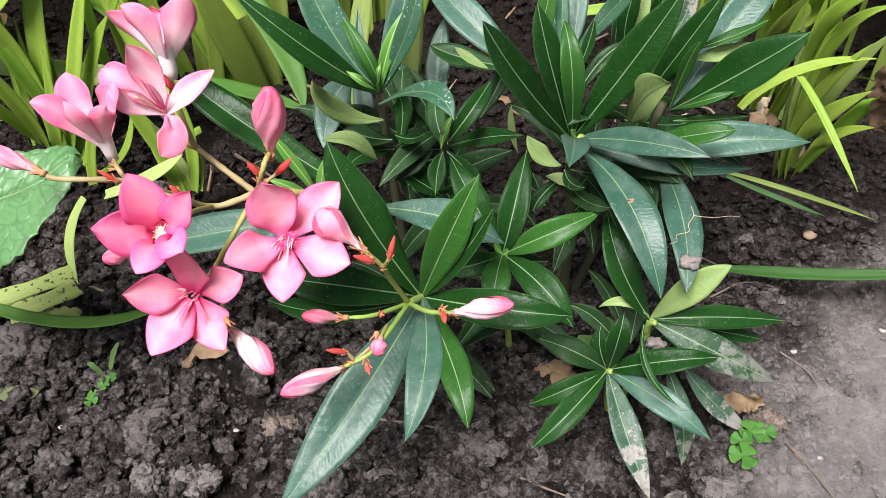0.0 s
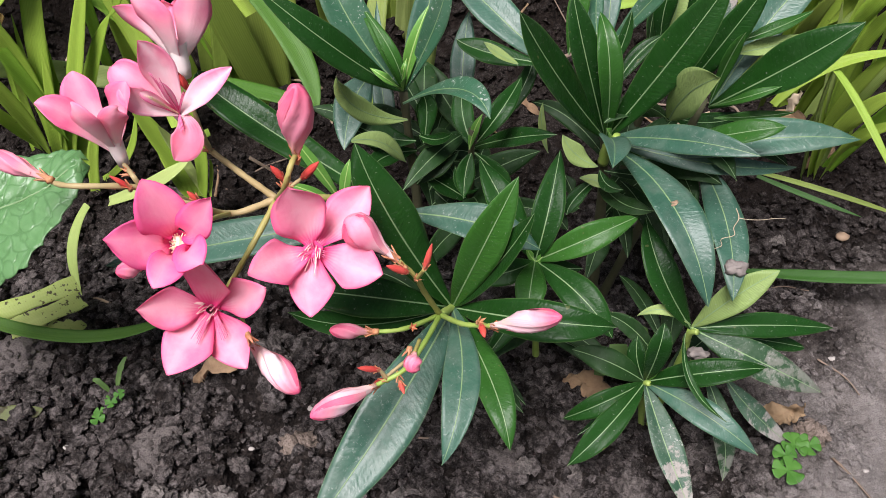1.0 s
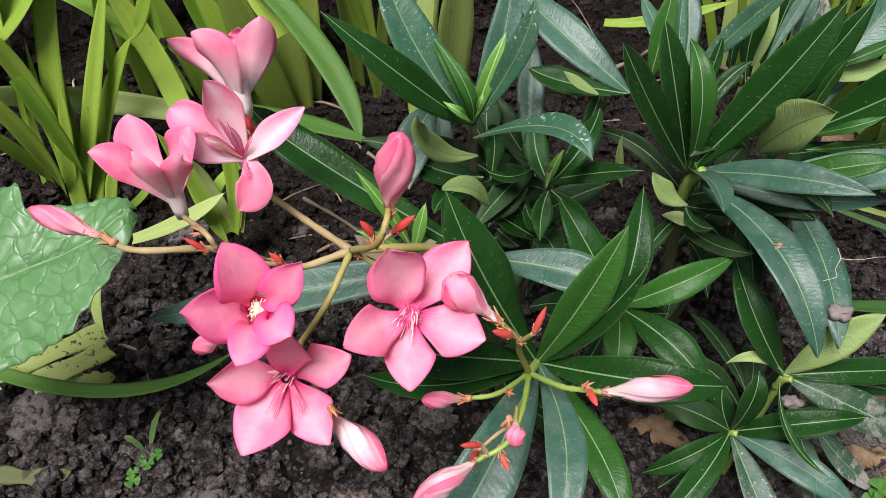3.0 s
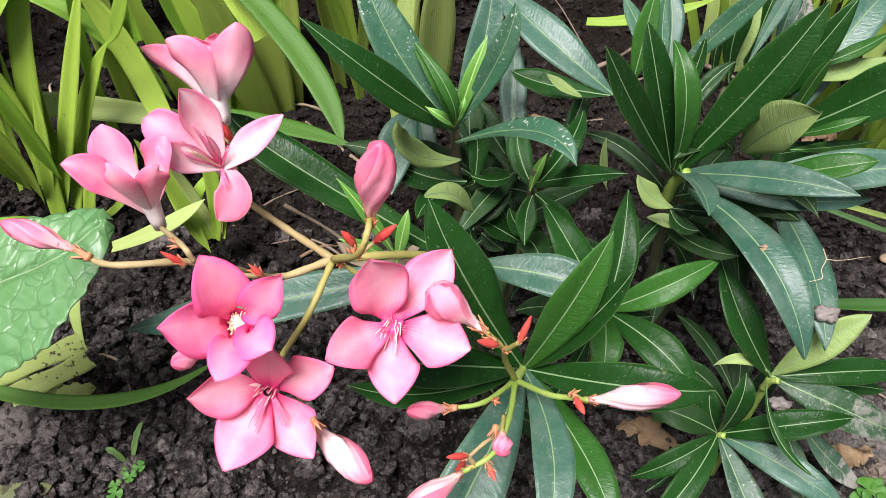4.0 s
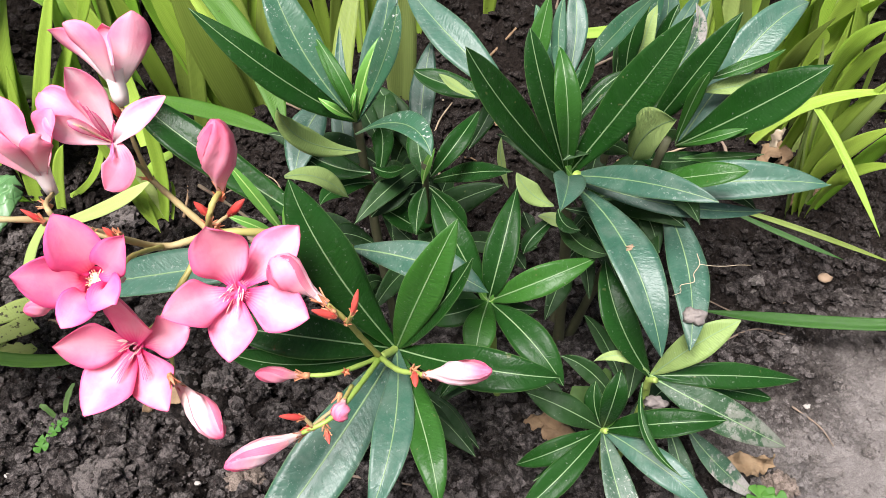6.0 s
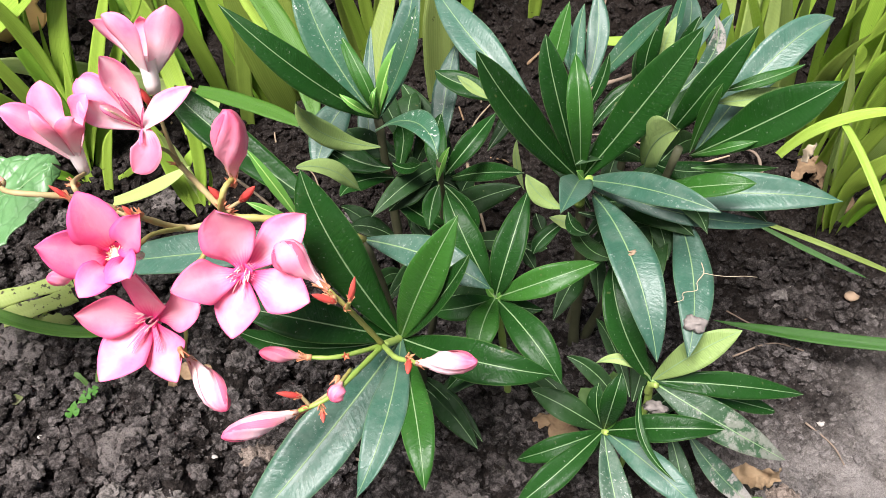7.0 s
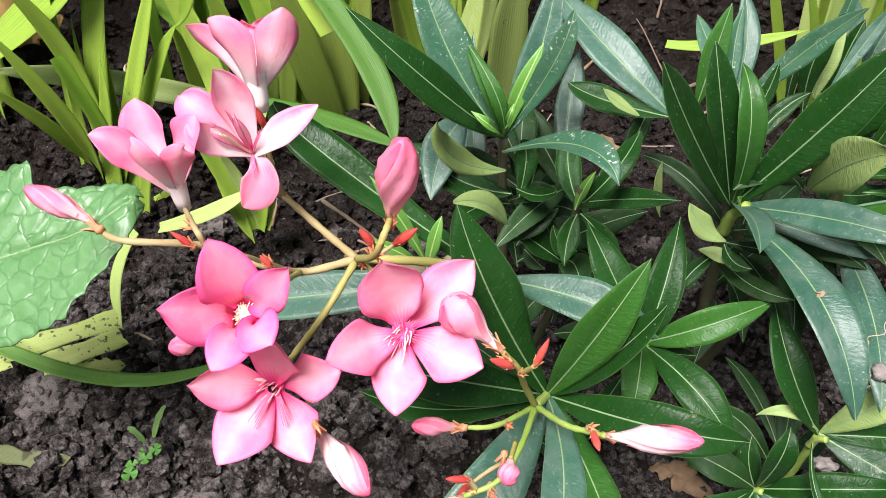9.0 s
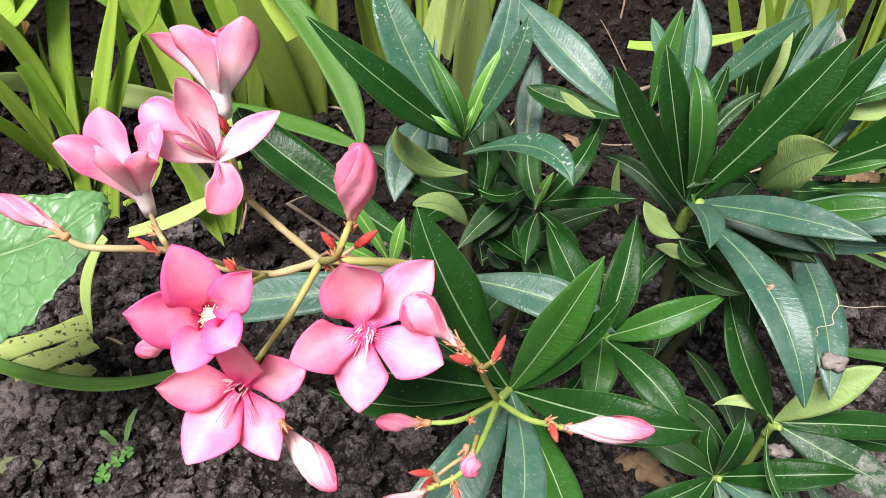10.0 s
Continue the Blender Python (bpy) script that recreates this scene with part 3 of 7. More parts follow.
def lathe_on(a, b, outline, sides=12, twist=0.0, lobes=0.0):
    """A turned body from a to b. outline: (along, radius) pairs."""
    a, b = np.array(a, float), np.array(b, float)
    d = b - a
    z = unit(d)
    x = unit(np.cross(z, (0.31, 0.2, 0.93) if abs(z[2]) < 0.9 else (1, 0, 0)))
    y = np.cross(z, x)
    v, f = [], []
    for s, r in outline:
        for j in range(sides):
            w = 2 * math.pi * j / sides + twist * s
            rr = r * (1 + lobes * math.cos(5 * 2 * math.pi * j / sides))
            v.append(a + d * s + (x * math.cos(w) + y * math.sin(w)) * rr)
    k = len(outline)
    for i in range(k - 1):
        for j in range(sides):
            f.append((i * sides + j, i * sides + (j + 1) % sides, (i + 1) * sides + (j + 1) % sides, (i + 1) * sides + j))
    f.append(tuple(range(sides))[::-1])
    f.append(tuple((k - 1) * sides + j for j in range(sides)))
    return v, f


def calyx(owner, at, axis, size):
    """Five small pointed sepals round the foot of a bud or flower."""
    z = unit(np.array(axis, float))
    x = unit(np.cross(z, (0.2, 0.9, 0.3)))
    y = np.cross(z, x)
    verts, faces = [], []
    for i in range(5):
        w = 2 * math.pi * i / 5 + 0.4
        o = x * math.cos(w) + y * math.sin(w)
        b = np.array(at, float) + o * size * 0.25
        t = b + z * size * 1.6 + o * size * 0.65
        m = b + z * size * 0.75 + o * size * 0.22
        v, f, _, _ = sheet(b, m, t, size * 0.75, lambda s: max(0.03, max(0, 1 - s) ** 0.8), n=5, cols=3, fold=0.3, hint=o, seed=i)
        faces += [tuple(q + len(verts) for q in face) for face in f]
        verts += v
    return part("calyx", mesh_of("calyx", verts, faces, [M["calyx"]]), owner, "rust-red pointed calyx")


def husk(plant, at, axis, size):
    """A withered calyx left on a joint of the stalk: tan curled points round a knob."""
    v, f = rough_ball(size * 0.45, (1, 1, 1), size * 900, 2, 0.7)
    ob = part("husk", mesh_of("husk", v + np.array(at), f, [M["node"]]), plant, "withered brown calyx on the stalk")
    calyx(ob, at, axis, size)
    return ob


def bud(plant, a, b, width, kind="pink"):
    """A furled bud: overlapping twisted folds on a turned body, with its calyx."""
    L = float(np.linalg.norm(np.array(b) - np.array(a)))
    r = width / 2 * (0.60 if kind == "red" else 0.95)
    if kind == "spent":
        out = [(0, r * 0.16), (0.12, r * 0.2), (0.3, r * 0.3), (0.5, r * 0.62), (0.7, r * 0.9), (0.85, r * 0.85), (0.95, r * 0.5), (1.0, r * 0.12)]
    elif kind == "red":
        out = [(0, r * 0.5), (0.15, r * 0.85), (0.4, r), (0.65, r * 0.85), (0.85, r * 0.5), (0.97, r * 0.18), (1.0, r * 0.05)]
    else:
        out = [(0, r * 0.26), (0.1, r * 0.34), (0.25, r * 0.55), (0.42, r * 0.9), (0.58, r), (0.74, r * 0.93), (0.88, r * 0.68), (0.96, r * 0.38), (1.0, r * 0.10)]
    mat = {"pink": M["bud_pink"], "pale": M["bud_pale"], "red": M["bud_red"], "spent": M["petal_back"]}[kind]
    verts, faces = lathe_on(a, b, out, 20, twist=2.2, lobes=0.15 if kind != "red" else 0.04)
    uv = [(j / 20, s) for s, _ in out for j in range(20)]
    ob = part("bud", mesh_of("bud", verts, faces, [mat], uv), plant, {"pink": "furled pink flower bud", "pale": "furled pale pink bud", "red": "small red unopened bud", "spent": "furled pink flower seen from outside"}[kind])
    if kind != "red":
        ax = np.array(b) - np.array(a)
        for i in range(3):
            z = unit(ax)
            x = unit(np.cross(z, (0.31, 0.2, 0.93) if abs(z[2]) < 0.9 else (1, 0, 0)))
            y = np.cross(z, x)
            w = i * 2.1 + 0.6
            pts, fcs = [], []
            for q in range(11):
                s = 0.22 + 0.76 * q / 10
                rr = np.interp(s, [o[0] for o in out], [o[1] for o in out])
                for e in range(4):
                    g = w + 1.9 * s + e * 0.34 * (1 - 0.5 * s)
                    pts.append(np.array(a) + ax * s + (x * math.cos(g) + y * math.sin(g)) * rr * (1.17 - 0.035 * e))
            for q in range(10):
                for e in range(3):
                    k0 = q * 4 + e
                    fcs.append((k0, k0 + 1, k0 + 5, k0 + 4))
            part("petal_fold", mesh_of("petal_fold", pts, fcs, [M["bud_tip"] if i < 2 else mat], [(0.2 * e, q / 10) for q in range(11) for e in range(4)]), ob)
    calyx(ob, a, np.array(b) - np.array(a), max(0.0022, r * (0.55 if kind != "red" else 1.15)))
    return ob


def obovate(s, blunt):
    """The outline of a petal: narrow claw, broad blade, small tip."""
    return max(0.03, min(1.0, 0.16 + 1.45 * s) * max(0, 1 - max(0, (s - 0.5) / 0.5) ** blunt) ** 0.85)


def petal(flower, c, t, width, bulge, eye=None, blunt=2.2):
    COUNT[0] += 1
    c, t = np.array(c), np.array(t)
    face = np.array(flower["face"])
    m = 0.5 * (c + t) - face * bulge * 0.35
    b = c + 0.08 * (t - c)
    if eye is not None:
        out = (t - c) - face * np.dot(t - c, face)
        b = np.array(eye) + unit(out) * 0.0046
        m = c + 0.40 * (t - c) - face * bulge * 0.35
    v, f, uv, sl = sheet(b, m, t, width * 1.02, lambda s: obovate(s, blunt), n=16, cols=11, fold=0.09, flat=-0.12, wave=0.075, thick=0.0004, seed=COUNT[0], hint=face, skew=0.16)
    mats = [M["petal_hot"] if flower.get("deep") else M["petal"], M["petal_back"]]
    return part("petal", mesh_of("petal", v, f, mats, uv, sl), flower)


def lobe(flower, b, m, tip, width, inward, blunt=2.3, skin="petal_cup"):
    """A single rounded petal whose inner side looks along inward."""
    COUNT[0] += 1
    v, f, uv, sl = sheet(b, m, tip, width, lambda s: max(0.05, min(1.0, 0.28 + 1.35 * s) * max(0, 1 - max(0, (s - 0.48) / 0.52) ** blunt) ** 0.85), n=16, cols=9, fold=0.1, flat=-0.22, wave=0.04, thick=0.0004, seed=COUNT[0], hint=unit(np.array(inward, float)), skew=0.12)
    return part("petal", mesh_of("petal", v, f, [M[skin], M["petal_back"]], uv, sl), flower)


def tube_of(flower, a, b, r1, r2):
    out = [(0, r1), (0.3, r1 * 1.25), (0.6, (r1 + r2) * 0.5), (0.85, r2 * 0.9), (1.0, r2)]
    v, f = lathe_on(a, b, out, 14, lobes=0.05)
    part("tube", mesh_of("tube", v, f[:-1], [M["tube"]]), flower, "pale flaring flower tube")
    calyx(flower, a, np.array(b) - np.array(a), 0.0028)


def stamens(flower, c, length, count, deep, lean=(0, 0, 0)):
    """The fringed crown and cream threads in a flower's throat."""
    c, face = np.array(c), np.array(flower["face"])
    x = unit(np.cross(face, (0.3, 0.8, 0.2)))
    y = np.cross(face, x)
    rng = random.Random(count)
    lean = np.array(lean, float)
    for i in range(count):
        w = 2 * math.pi * i / count + rng.uniform(-0.15, 0.15)
        o = x * math.cos(w) + y * math.sin(w)
        r = rng.uniform(0.0018, 0.0036) * (1.25 if deep else 1)
        p = [c + o * r * 0.5, c + o * r + (face + lean * 0.5) * length * 0.4, c + o * r * rng.uniform(1.0, 1.8) + (face * (1 - 0.5 * np.linalg.norm(lean)) + lean) * length * rng.uniform(0.6, 1.15)]
        v, f = tube(smooth_line(p, 4), np.linspace(0.00034, 0.0002, 9), 5)
        part("stamen", mesh_of("stamen", v, f, [M["stamen"]]), flower)
    wide = 0.8 if deep else 1.0
    v, f = lathe_on(c - face * 0.004, c + face * 0.0028, [(0, 0.0008), (0.5, 0.0022 * wide), (0.85, 0.0032 * wide), (1.0, 0.0036 * wide), (0.98, 0.0030 * wide), (0.86, 0.0018 * wide), (0.80, 0.0005)], 20, lobes=0.14)
    part("throat", mesh_of("throat", v, f, [M["stamen"] if deep else M["petal_hot"]], [(0.5, 0.1)] * len(v)), flower, "crown in the flower throat")


def fringe(flower, b, tip, width, count, lift, skin="fringe"):
    """Fine rose threads that run from the throat out over a petal and spread at their tips."""
    b, tip, lift = np.array(b, float), np.array(tip, float), np.array(lift, float)
    side = unit(np.cross(tip - b, np.array(flower["face"])))
    rng = random.Random(count)
    for i in range(count):
        off = side * ((i + 0.5) / count - 0.5) * width
        end = b + (tip - b) * rng.uniform(0.75, 1.1) + off + lift
        line = smooth_line([b + off * 0.25 + lift * 0.4, 0.5 * (b + end) + off * 0.15 + lift * 0.6, end], 4)
        part("thread", mesh_of("thread", *tube(line, np.linspace(0.00036, 0.00014, len(line)), 5), [M[skin]]), flower)


def eye_of(flower, c):
    """The deep rose throat of a half-open flower, with a cream brush of threads down in it."""
    c, z = np.array(c, float), np.array(flower["face"])
    x = unit(np.cross(z, (0.3, 0.8, 0.2)))
    y = np.cross(z, x)
    v, f = lathe_on(c - z * 0.009, c + z * 0.003, [(0, 0.001), (0.4, 0.0026), (0.75, 0.0042), (1.0, 0.0054)], 20, lobes=0.05)
    part("throat", mesh_of("throat", v, f[:-1], [M["petal_hot"]], [(0.5, 0.02)] * len(v)), flower, "deep rose throat")
    v, f = rough_ball(0.0031, (1, 1, 1), 5, 3, 0.5)
    part("pistil", mesh_of("pistil", v + c - z * 0.0012, f, [M["eye"]]), flower, "cream eye of the flower")
    rng = random.Random(3)
    for i in range(26):
        w, r = 2 * math.pi * i / 26, rng.uniform(0.0015, 0.0038)
        o = x * math.cos(w) + y * math.sin(w)
        line = smooth_line([c - z * 0.002 + o * r * 0.4, c + z * 0.0008 + o * r, c + z * rng.uniform(0.0012, 0.0028) + o * r * rng.uniform(1.1, 1.8)], 3)
        part("stamen", mesh_of("stamen", *tube(line, np.linspace(0.00034, 0.00018, len(line)), 5), [M["eye" if i % 3 else "stamen"]]), flower)


def rough_ball(radius, squash, seed, sub=2, amp=0.35):
    """An irregular lump about the origin: verts (array) and faces."""
    bm = bmesh.new()
    bmesh.ops.create_icosphere(bm, subdivisions=sub, radius=1.0)
    v = np.array([q.co[:] for q in bm.verts])
    f = [tuple(q.index for q in face.verts) for face in bm.faces]
    bm.free()
    out = []
    for q in v:
        k = 1 + amp * noise.noise(Vector(q * 1.1) + Vector((seed * 7.3, 0, seed))) + amp * 0.55 * noise.noise(Vector(q * 2.7) + Vector((0, seed * 3.1, 0))) + amp * 0.35 * noise.noise(Vector(q * 6.0) + Vector((0, 0, seed * 2.7)))
        if sub > 2:
            near = noise.voronoi(Vector(q * 2.6) + Vector((seed * 1.7, 0, 0)))[0][0]
            small = noise.voronoi(Vector(q * 6.5) + Vector((0, seed * 1.3, 0)))[0][0]
            k += amp * (0.55 * (0.35 - near) + 0.40 * (0.32 - small)) + amp * 0.22 * noise.noise(Vector(q * 14.0) + Vector((seed, 0, 0)))
        out.append(q * k)
    return np.array(out) * radius * np.array(squash), f


# ---------------------------------------------------------------- the ground


def lattice(ix, iy, seed):
    """A repeatable random number from 0 to 1 for each whole-numbered cell."""
    h = (ix.astype(np.int64) * 374761393 + iy.astype(np.int64) * 668265263 + seed * 974711) & 0x7FFFFFFF
    h = ((h ^ (h >> 13)) * 1274126177) & 0x7FFFFFFF
    return ((h ^ (h >> 16)) & 0xFFFF) / 65535.0


def smooth_noise(x, y, seed):
    ix, iy = np.floor(x), np.floor(y)
    fx, fy = x - ix, y - iy
    fx, fy = fx * fx * (3 - 2 * fx), fy * fy * (3 - 2 * fy)
    a, b = lattice(ix, iy, seed), lattice(ix + 1, iy, seed)
    c, d = lattice(ix, iy + 1, seed), lattice(ix + 1, iy + 1, seed)
    return (a * (1 - fx) + b * fx) * (1 - fy) + (c * (1 - fx) + d * fx) * fy


def lumps(x, y, cell, seed):
    """Broken lumps of mixed size, one to a cell, each tipped its own way: 0 in the gaps, 1 on top."""
    u, w = x / cell, y / cell
    ix, iy = np.floor(u), np.floor(w)
    best = np.zeros_like(u)
    for dx in (-1, 0, 1):
        for dy in (-1, 0, 1):
            cx, cy = ix + dx, iy + dy
            px, py = cx + lattice(cx, cy, seed), cy + lattice(cx, cy, seed + 1)
            r = 0.30 + 0.50 * lattice(cx, cy, seed + 2)
            turn, long = 3.14 * lattice(cx, cy, seed + 3), 0.75 + 0.5 * lattice(cx, cy, seed + 4)
            a, b = (u - px) * np.cos(turn) + (w - py) * np.sin(turn), (w - py) * np.cos(turn) - (u - px) * np.sin(turn)
            d = np.maximum(np.hypot(a * long, b / long), 0.8 * np.maximum(np.abs(a * long), np.abs(b / long)) * 1.2)
            q = np.clip((1 - d / r) * 2.2, 0, 1)
            best = np.maximum(best, (q ** 0.7 + 0.35 * (q > 0) * (lattice(cx, cy, seed + 5) - 0.5) * (a / r)) * r / 0.8)
    return best


def crust_at(x, y):
    """1 on the dry trodden side, 0 in the dug bed."""
    e = np.minimum(x - (0.110 + 0.22 * y), 0.7 * (0.225 + 0.7 * x - y)) + (smooth_noise(x * 22, y * 22, 5) - 0.5) * 0.08
    return np.clip(e / 0.07 + 0.2, 0, 1)


def ground_height(x, y):
    loose = 1 - 0.97 * crust_at(x, y)
    far = np.clip(1.6 - np.hypot(x, y - 0.4) / 1.5, 0.15, 1)
    near = np.clip(np.minimum(np.minimum(x + 0.50, 0.54 - x), np.minimum(y - 0.13, 0.95 - y)) / 0.04, 0, 1)
    z = -0.022 - 0.02 * np.clip(x, -1, 1) + 0.035 * np.clip(y - 0.3, -0.5, 0.6)
    z = z + 0.022 * (smooth_noise(x * 9 + 3, y * 9, 11) - 0.5) * far * near + 0.012 * (smooth_noise(x * 24, y * 24, 12) - 0.5) * near
    wx = x + 0.008 * smooth_noise(x * 60, y * 60, 31) + 0.004 * smooth_noise(x * 150, y * 150, 33)
    wy = y + 0.008 * smooth_noise(x * 60, y * 60, 32) + 0.004 * smooth_noise(x * 150, y * 150, 34)
    z = z + loose * far * near * (0.014 * lumps(wx, wy, 0.042, 20) + 0.009 * lumps(wx + 0.3, wy, 0.018, 23) + 0.005 * lumps(wx, wy + 0.7, 0.0085, 26))
    z = z + (0.006 * (smooth_noise(x * 140, y * 140, 14) - 0.5) + 0.0035 * (smooth_noise(x * 310, y * 310, 15) - 0.5)) * np.clip(1.9 * loose - 0.75, 0.02, 1) * near
    return z + 0.02 * (smooth_noise(x * 1.3, y * 1.3, 17) - 0.5) * (1 - near)


def axis_steps(lo, hi, step, reach):
    """Even steps between lo and hi, then ever longer ones out to the reach."""
    mid = list(np.arange(lo, hi + step / 2, step))
    up, down, s = [], [], step
    a, b = mid[-1], mid[0]
    while a < reach or b > -reach:
        s *= 1.12
        a, b = a + s, b - s
        up.append(a)
        down.append(b)
    return np.array(down[::-1] + mid + up)


def build_ground():
    xs, ys = axis_steps(-0.44, 0.46, 0.0019, 60), axis_steps(0.15, 0.80, 0.0019, 60)
    gx, gy = np.meshgrid(xs, ys)
    gz = ground_height(gx.ravel(), gy.ravel())
    verts = np.stack([gx.ravel(), gy.ravel(), gz], 1).astype(np.float32)
    nx, ny = len(xs), len(ys)
    a = (np.arange(ny - 1)[:, None] * nx + np.arange(nx - 1)[None]).ravel()
    quads = np.stack([a, a + 1, a + nx + 1, a + nx], 1).astype(np.int32)
    me = bpy.data.meshes.new("ground")
    me.vertices.add(len(verts))
    me.vertices.foreach_set("co", verts.ravel())
    me.loops.add(quads.size)
    me.loops.foreach_set("vertex_index", quads.ravel())
    me.polygons.add(len(quads))
    me.polygons.foreach_set("loop_start", np.arange(0, quads.size, 4, dtype=np.int32))
    me.polygons.foreach_set("use_smooth", np.ones(len(quads), dtype=bool))
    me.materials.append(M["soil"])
    me.update(calc_edges=True)
    me.validate()
    return tagged(new("ground", me), "dark crumbly garden soil with a paler dry crust", "soil", kind="structure")


build_ground()


def at_ground(x, y):
    return float(ground_height(np.array([float(x)]), np.array([float(y)]))[0])


def build_crumbs():
    """Thousands of loose crumbs of soil, as one thing that nobody could count."""
    rng = np.random.default_rng(7)
    huge = [rough_ball(1.0, (1.1, 0.9, 0.75), 110 + i, 2, 0.8) for i in range(14)]
    big = [rough_ball(1.0, (1, 1, 0.8), 10 + i, 1, 0.95) for i in range(18)]
    small = [rough_ball(1.0, (1, 1, 0.8), 40 + i, 0, 1.1) for i in range(16)]
    n = 80000
    x, y = rng.uniform(-0.42, 0.40, n), 0.18 + 0.50 * rng.uniform(0, 1, n) ** 1.2
    keep = (rng.uniform(0, 1, n) > 0.94 * crust_at(x, y)) & (np.abs(x + 0.01) < 0.15 + 0.46 * y)
    patch = smooth_noise(x * 30, y * 30, 71)
    keep &= rng.uniform(0, 1, n) < 0.05 + 1.3 * patch
    x, y = x[keep], y[keep]
    size = 0.0008 + 0.0042 * rng.uniform(0, 1, len(x)) ** 3.2
    size *= 1 - 0.55 * crust_at(x, y)
    z = ground_height(x, y) + size * 0.35
    tiny = [rough_ball(1.0, (1, 1, 0.8), 70 + i, 0, 0.6) for i in range(6)]
    far_x, far_y = rng.uniform(-0.5, 0.5, 5200), rng.uniform(0.58, 0.96, 5200)
    far_s = 0.0018 + 0.0042 * rng.uniform(0, 1, 5200) ** 2
    dry_x, dry_y = rng.uniform(0.10, 0.40, 5000), rng.uniform(0.18, 0.50, 5000)
    on = rng.uniform(0, 1, 5000) < crust_at(dry_x, dry_y)
    dry_x, dry_y = dry_x[on], dry_y[on]
    dry_s = 0.0004 + 0.0019 * rng.uniform(0, 1, len(dry_x)) ** 3
    x, y, size = np.concatenate([x, far_x, dry_x]), np.concatenate([y, far_y, dry_y]), np.concatenate([size, far_s, dry_s])
    z = ground_height(x, y) + size * rng.uniform(0.2, 0.75, len(x))
    va, fa, off = [], [], 0
    for i in range(len(x)):
        v, f = huge[i % 14] if 0.0034 < size[i] and y[i] < 0.5 else big[i % 18] if 0.0017 < size[i] and y[i] < 0.6 else small[i % 16] if size[i] > 0.0009 else tiny[i % 6]
        w = rng.uniform(0, 6.28)
        c, s = math.cos(w), math.sin(w)
        r = np.array(((c, -s, 0), (s, c, 0), (0, 0, 1)))
        va.append((v * size[i]) @ r.T + (x[i], y[i], z[i]))
        fa.append(np.array(f) + off)
        off += len(v)
    verts, tris = np.concatenate(va).astype(np.float32), np.concatenate(fa).astype(np.int32)
    me = bpy.data.meshes.new("soil_crumbs")
    me.vertices.add(len(verts))
    me.vertices.foreach_set("co", verts.ravel())
    me.loops.add(tris.size)
    me.loops.foreach_set("vertex_index", tris.ravel())
    me.polygons.add(len(tris))
    me.polygons.foreach_set("loop_start", np.arange(0, tris.size, 3, dtype=np.int32))
    me.polygons.foreach_set("use_smooth", np.zeros(len(tris), dtype=bool))
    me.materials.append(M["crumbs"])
    me.update(calc_edges=True)
    return tagged(new("soil_crumbs", me), "loose crumbs of dark soil scattered over the bed", "soil crumbs", kind="stuff")


build_crumbs()


def aggregate(r, squash, seed):
    """A clod of many crumbs baked together: an uneven core with angular crumbs sunk into its skin."""
    rng = random.Random(seed)
    core, faces = rough_ball(r * 0.86, squash, seed, 3, 0.55)
    verts, tris = [core], list(faces)
    off = len(core)
    shapes = [rough_ball(1.0, (1, 1, 0.85), 300 + i, 1, 0.95) for i in range(6)]
    for i in range(int(60 + 9000 * r)):
        at = core[rng.randrange(len(core))] * rng.uniform(0.93, 1.06)
        v, f = shapes[rng.randrange(6)]
        w = rng.uniform(0, 6.28)
        turn = np.array(((math.cos(w), -math.sin(w), 0), (math.sin(w), math.cos(w), 0), (0, 0, 1)))
        size = min(r * 0.3, 0.0005 + 0.0024 * rng.random() ** 2.5)
        verts.append((v * size) @ turn.T + at)
        tris += [tuple(q + off for q in face) for face in f]
        off += len(v)
    return np.concatenate(verts), tris


def clod(x, y, r, squash=(1.1, 0.9, 0.62), seed=0, mat="clod_dark", label="rounded clod of dry grey-brown soil", name="soil_clod", group="clods on the bed", z=None, sub=3, amp=0.55):
    earth = "soil" in name
    v, f = aggregate(r, squash, seed) if earth else rough_ball(r, squash, seed, sub, amp)
    ob = new(name, mesh_of(name, v, f, [M[mat]], smooth=not earth))
    ob.location = (x, y, (at_ground(x, y) + r * squash[2] * 0.5) if z is None else z)
    return tagged(ob, label, "stone" if "stone" in name else "clod", group)


clod(-0.037, 0.256, 0.0135, (1.3, 0.85, 0.6), 1, "clod", label="large pale clod of dry soil on the bed")
clod(-0.179, 0.281, 0.0165, (1.2, 0.95, 0.6), 2, "clod_dark", label="large clod of dark soil")
clod(-0.147, 0.250, 0.014, (1.3, 0.8, 0.5), 3, "clod")
clod(-0.099, 0.287, 0.0105, (1.1, 0.8, 0.55), 4, "clod_tan", "tan-grey clod of dry soil")
clod(-0.285, 0.352, 0.022, (1.2, 0.9, 0.7), 5, "clod_dark", label="big crumbly clod beside cut leaves")
clod(0.207, 0.2955, 0.0095, (1.0, 1.0, 0.7), 6, "clod_tan", "brownish clod of dry soil beside clover")
clod(0.055, 0.262, 0.010, seed=7)
clod(0.015, 0.272, 0.011, seed=8)
clod(0.130, 0.232, 0.011, seed=9, mat="clod")
clod(0.162, 0.247, 0.011, (1.4, 0.9, 0.6), 10, "clod")
clod(-0.232, 0.262, 0.010, seed=11)
clod(-0.07, 0.243, 0.009, seed=12)
clod(-0.125, 0.345, 0.008, seed=13)
clod(-0.055, 0.33, 0.010, seed=14)
clod(0.09, 0.255, 0.009, seed=15)
rng = random.Random(41)
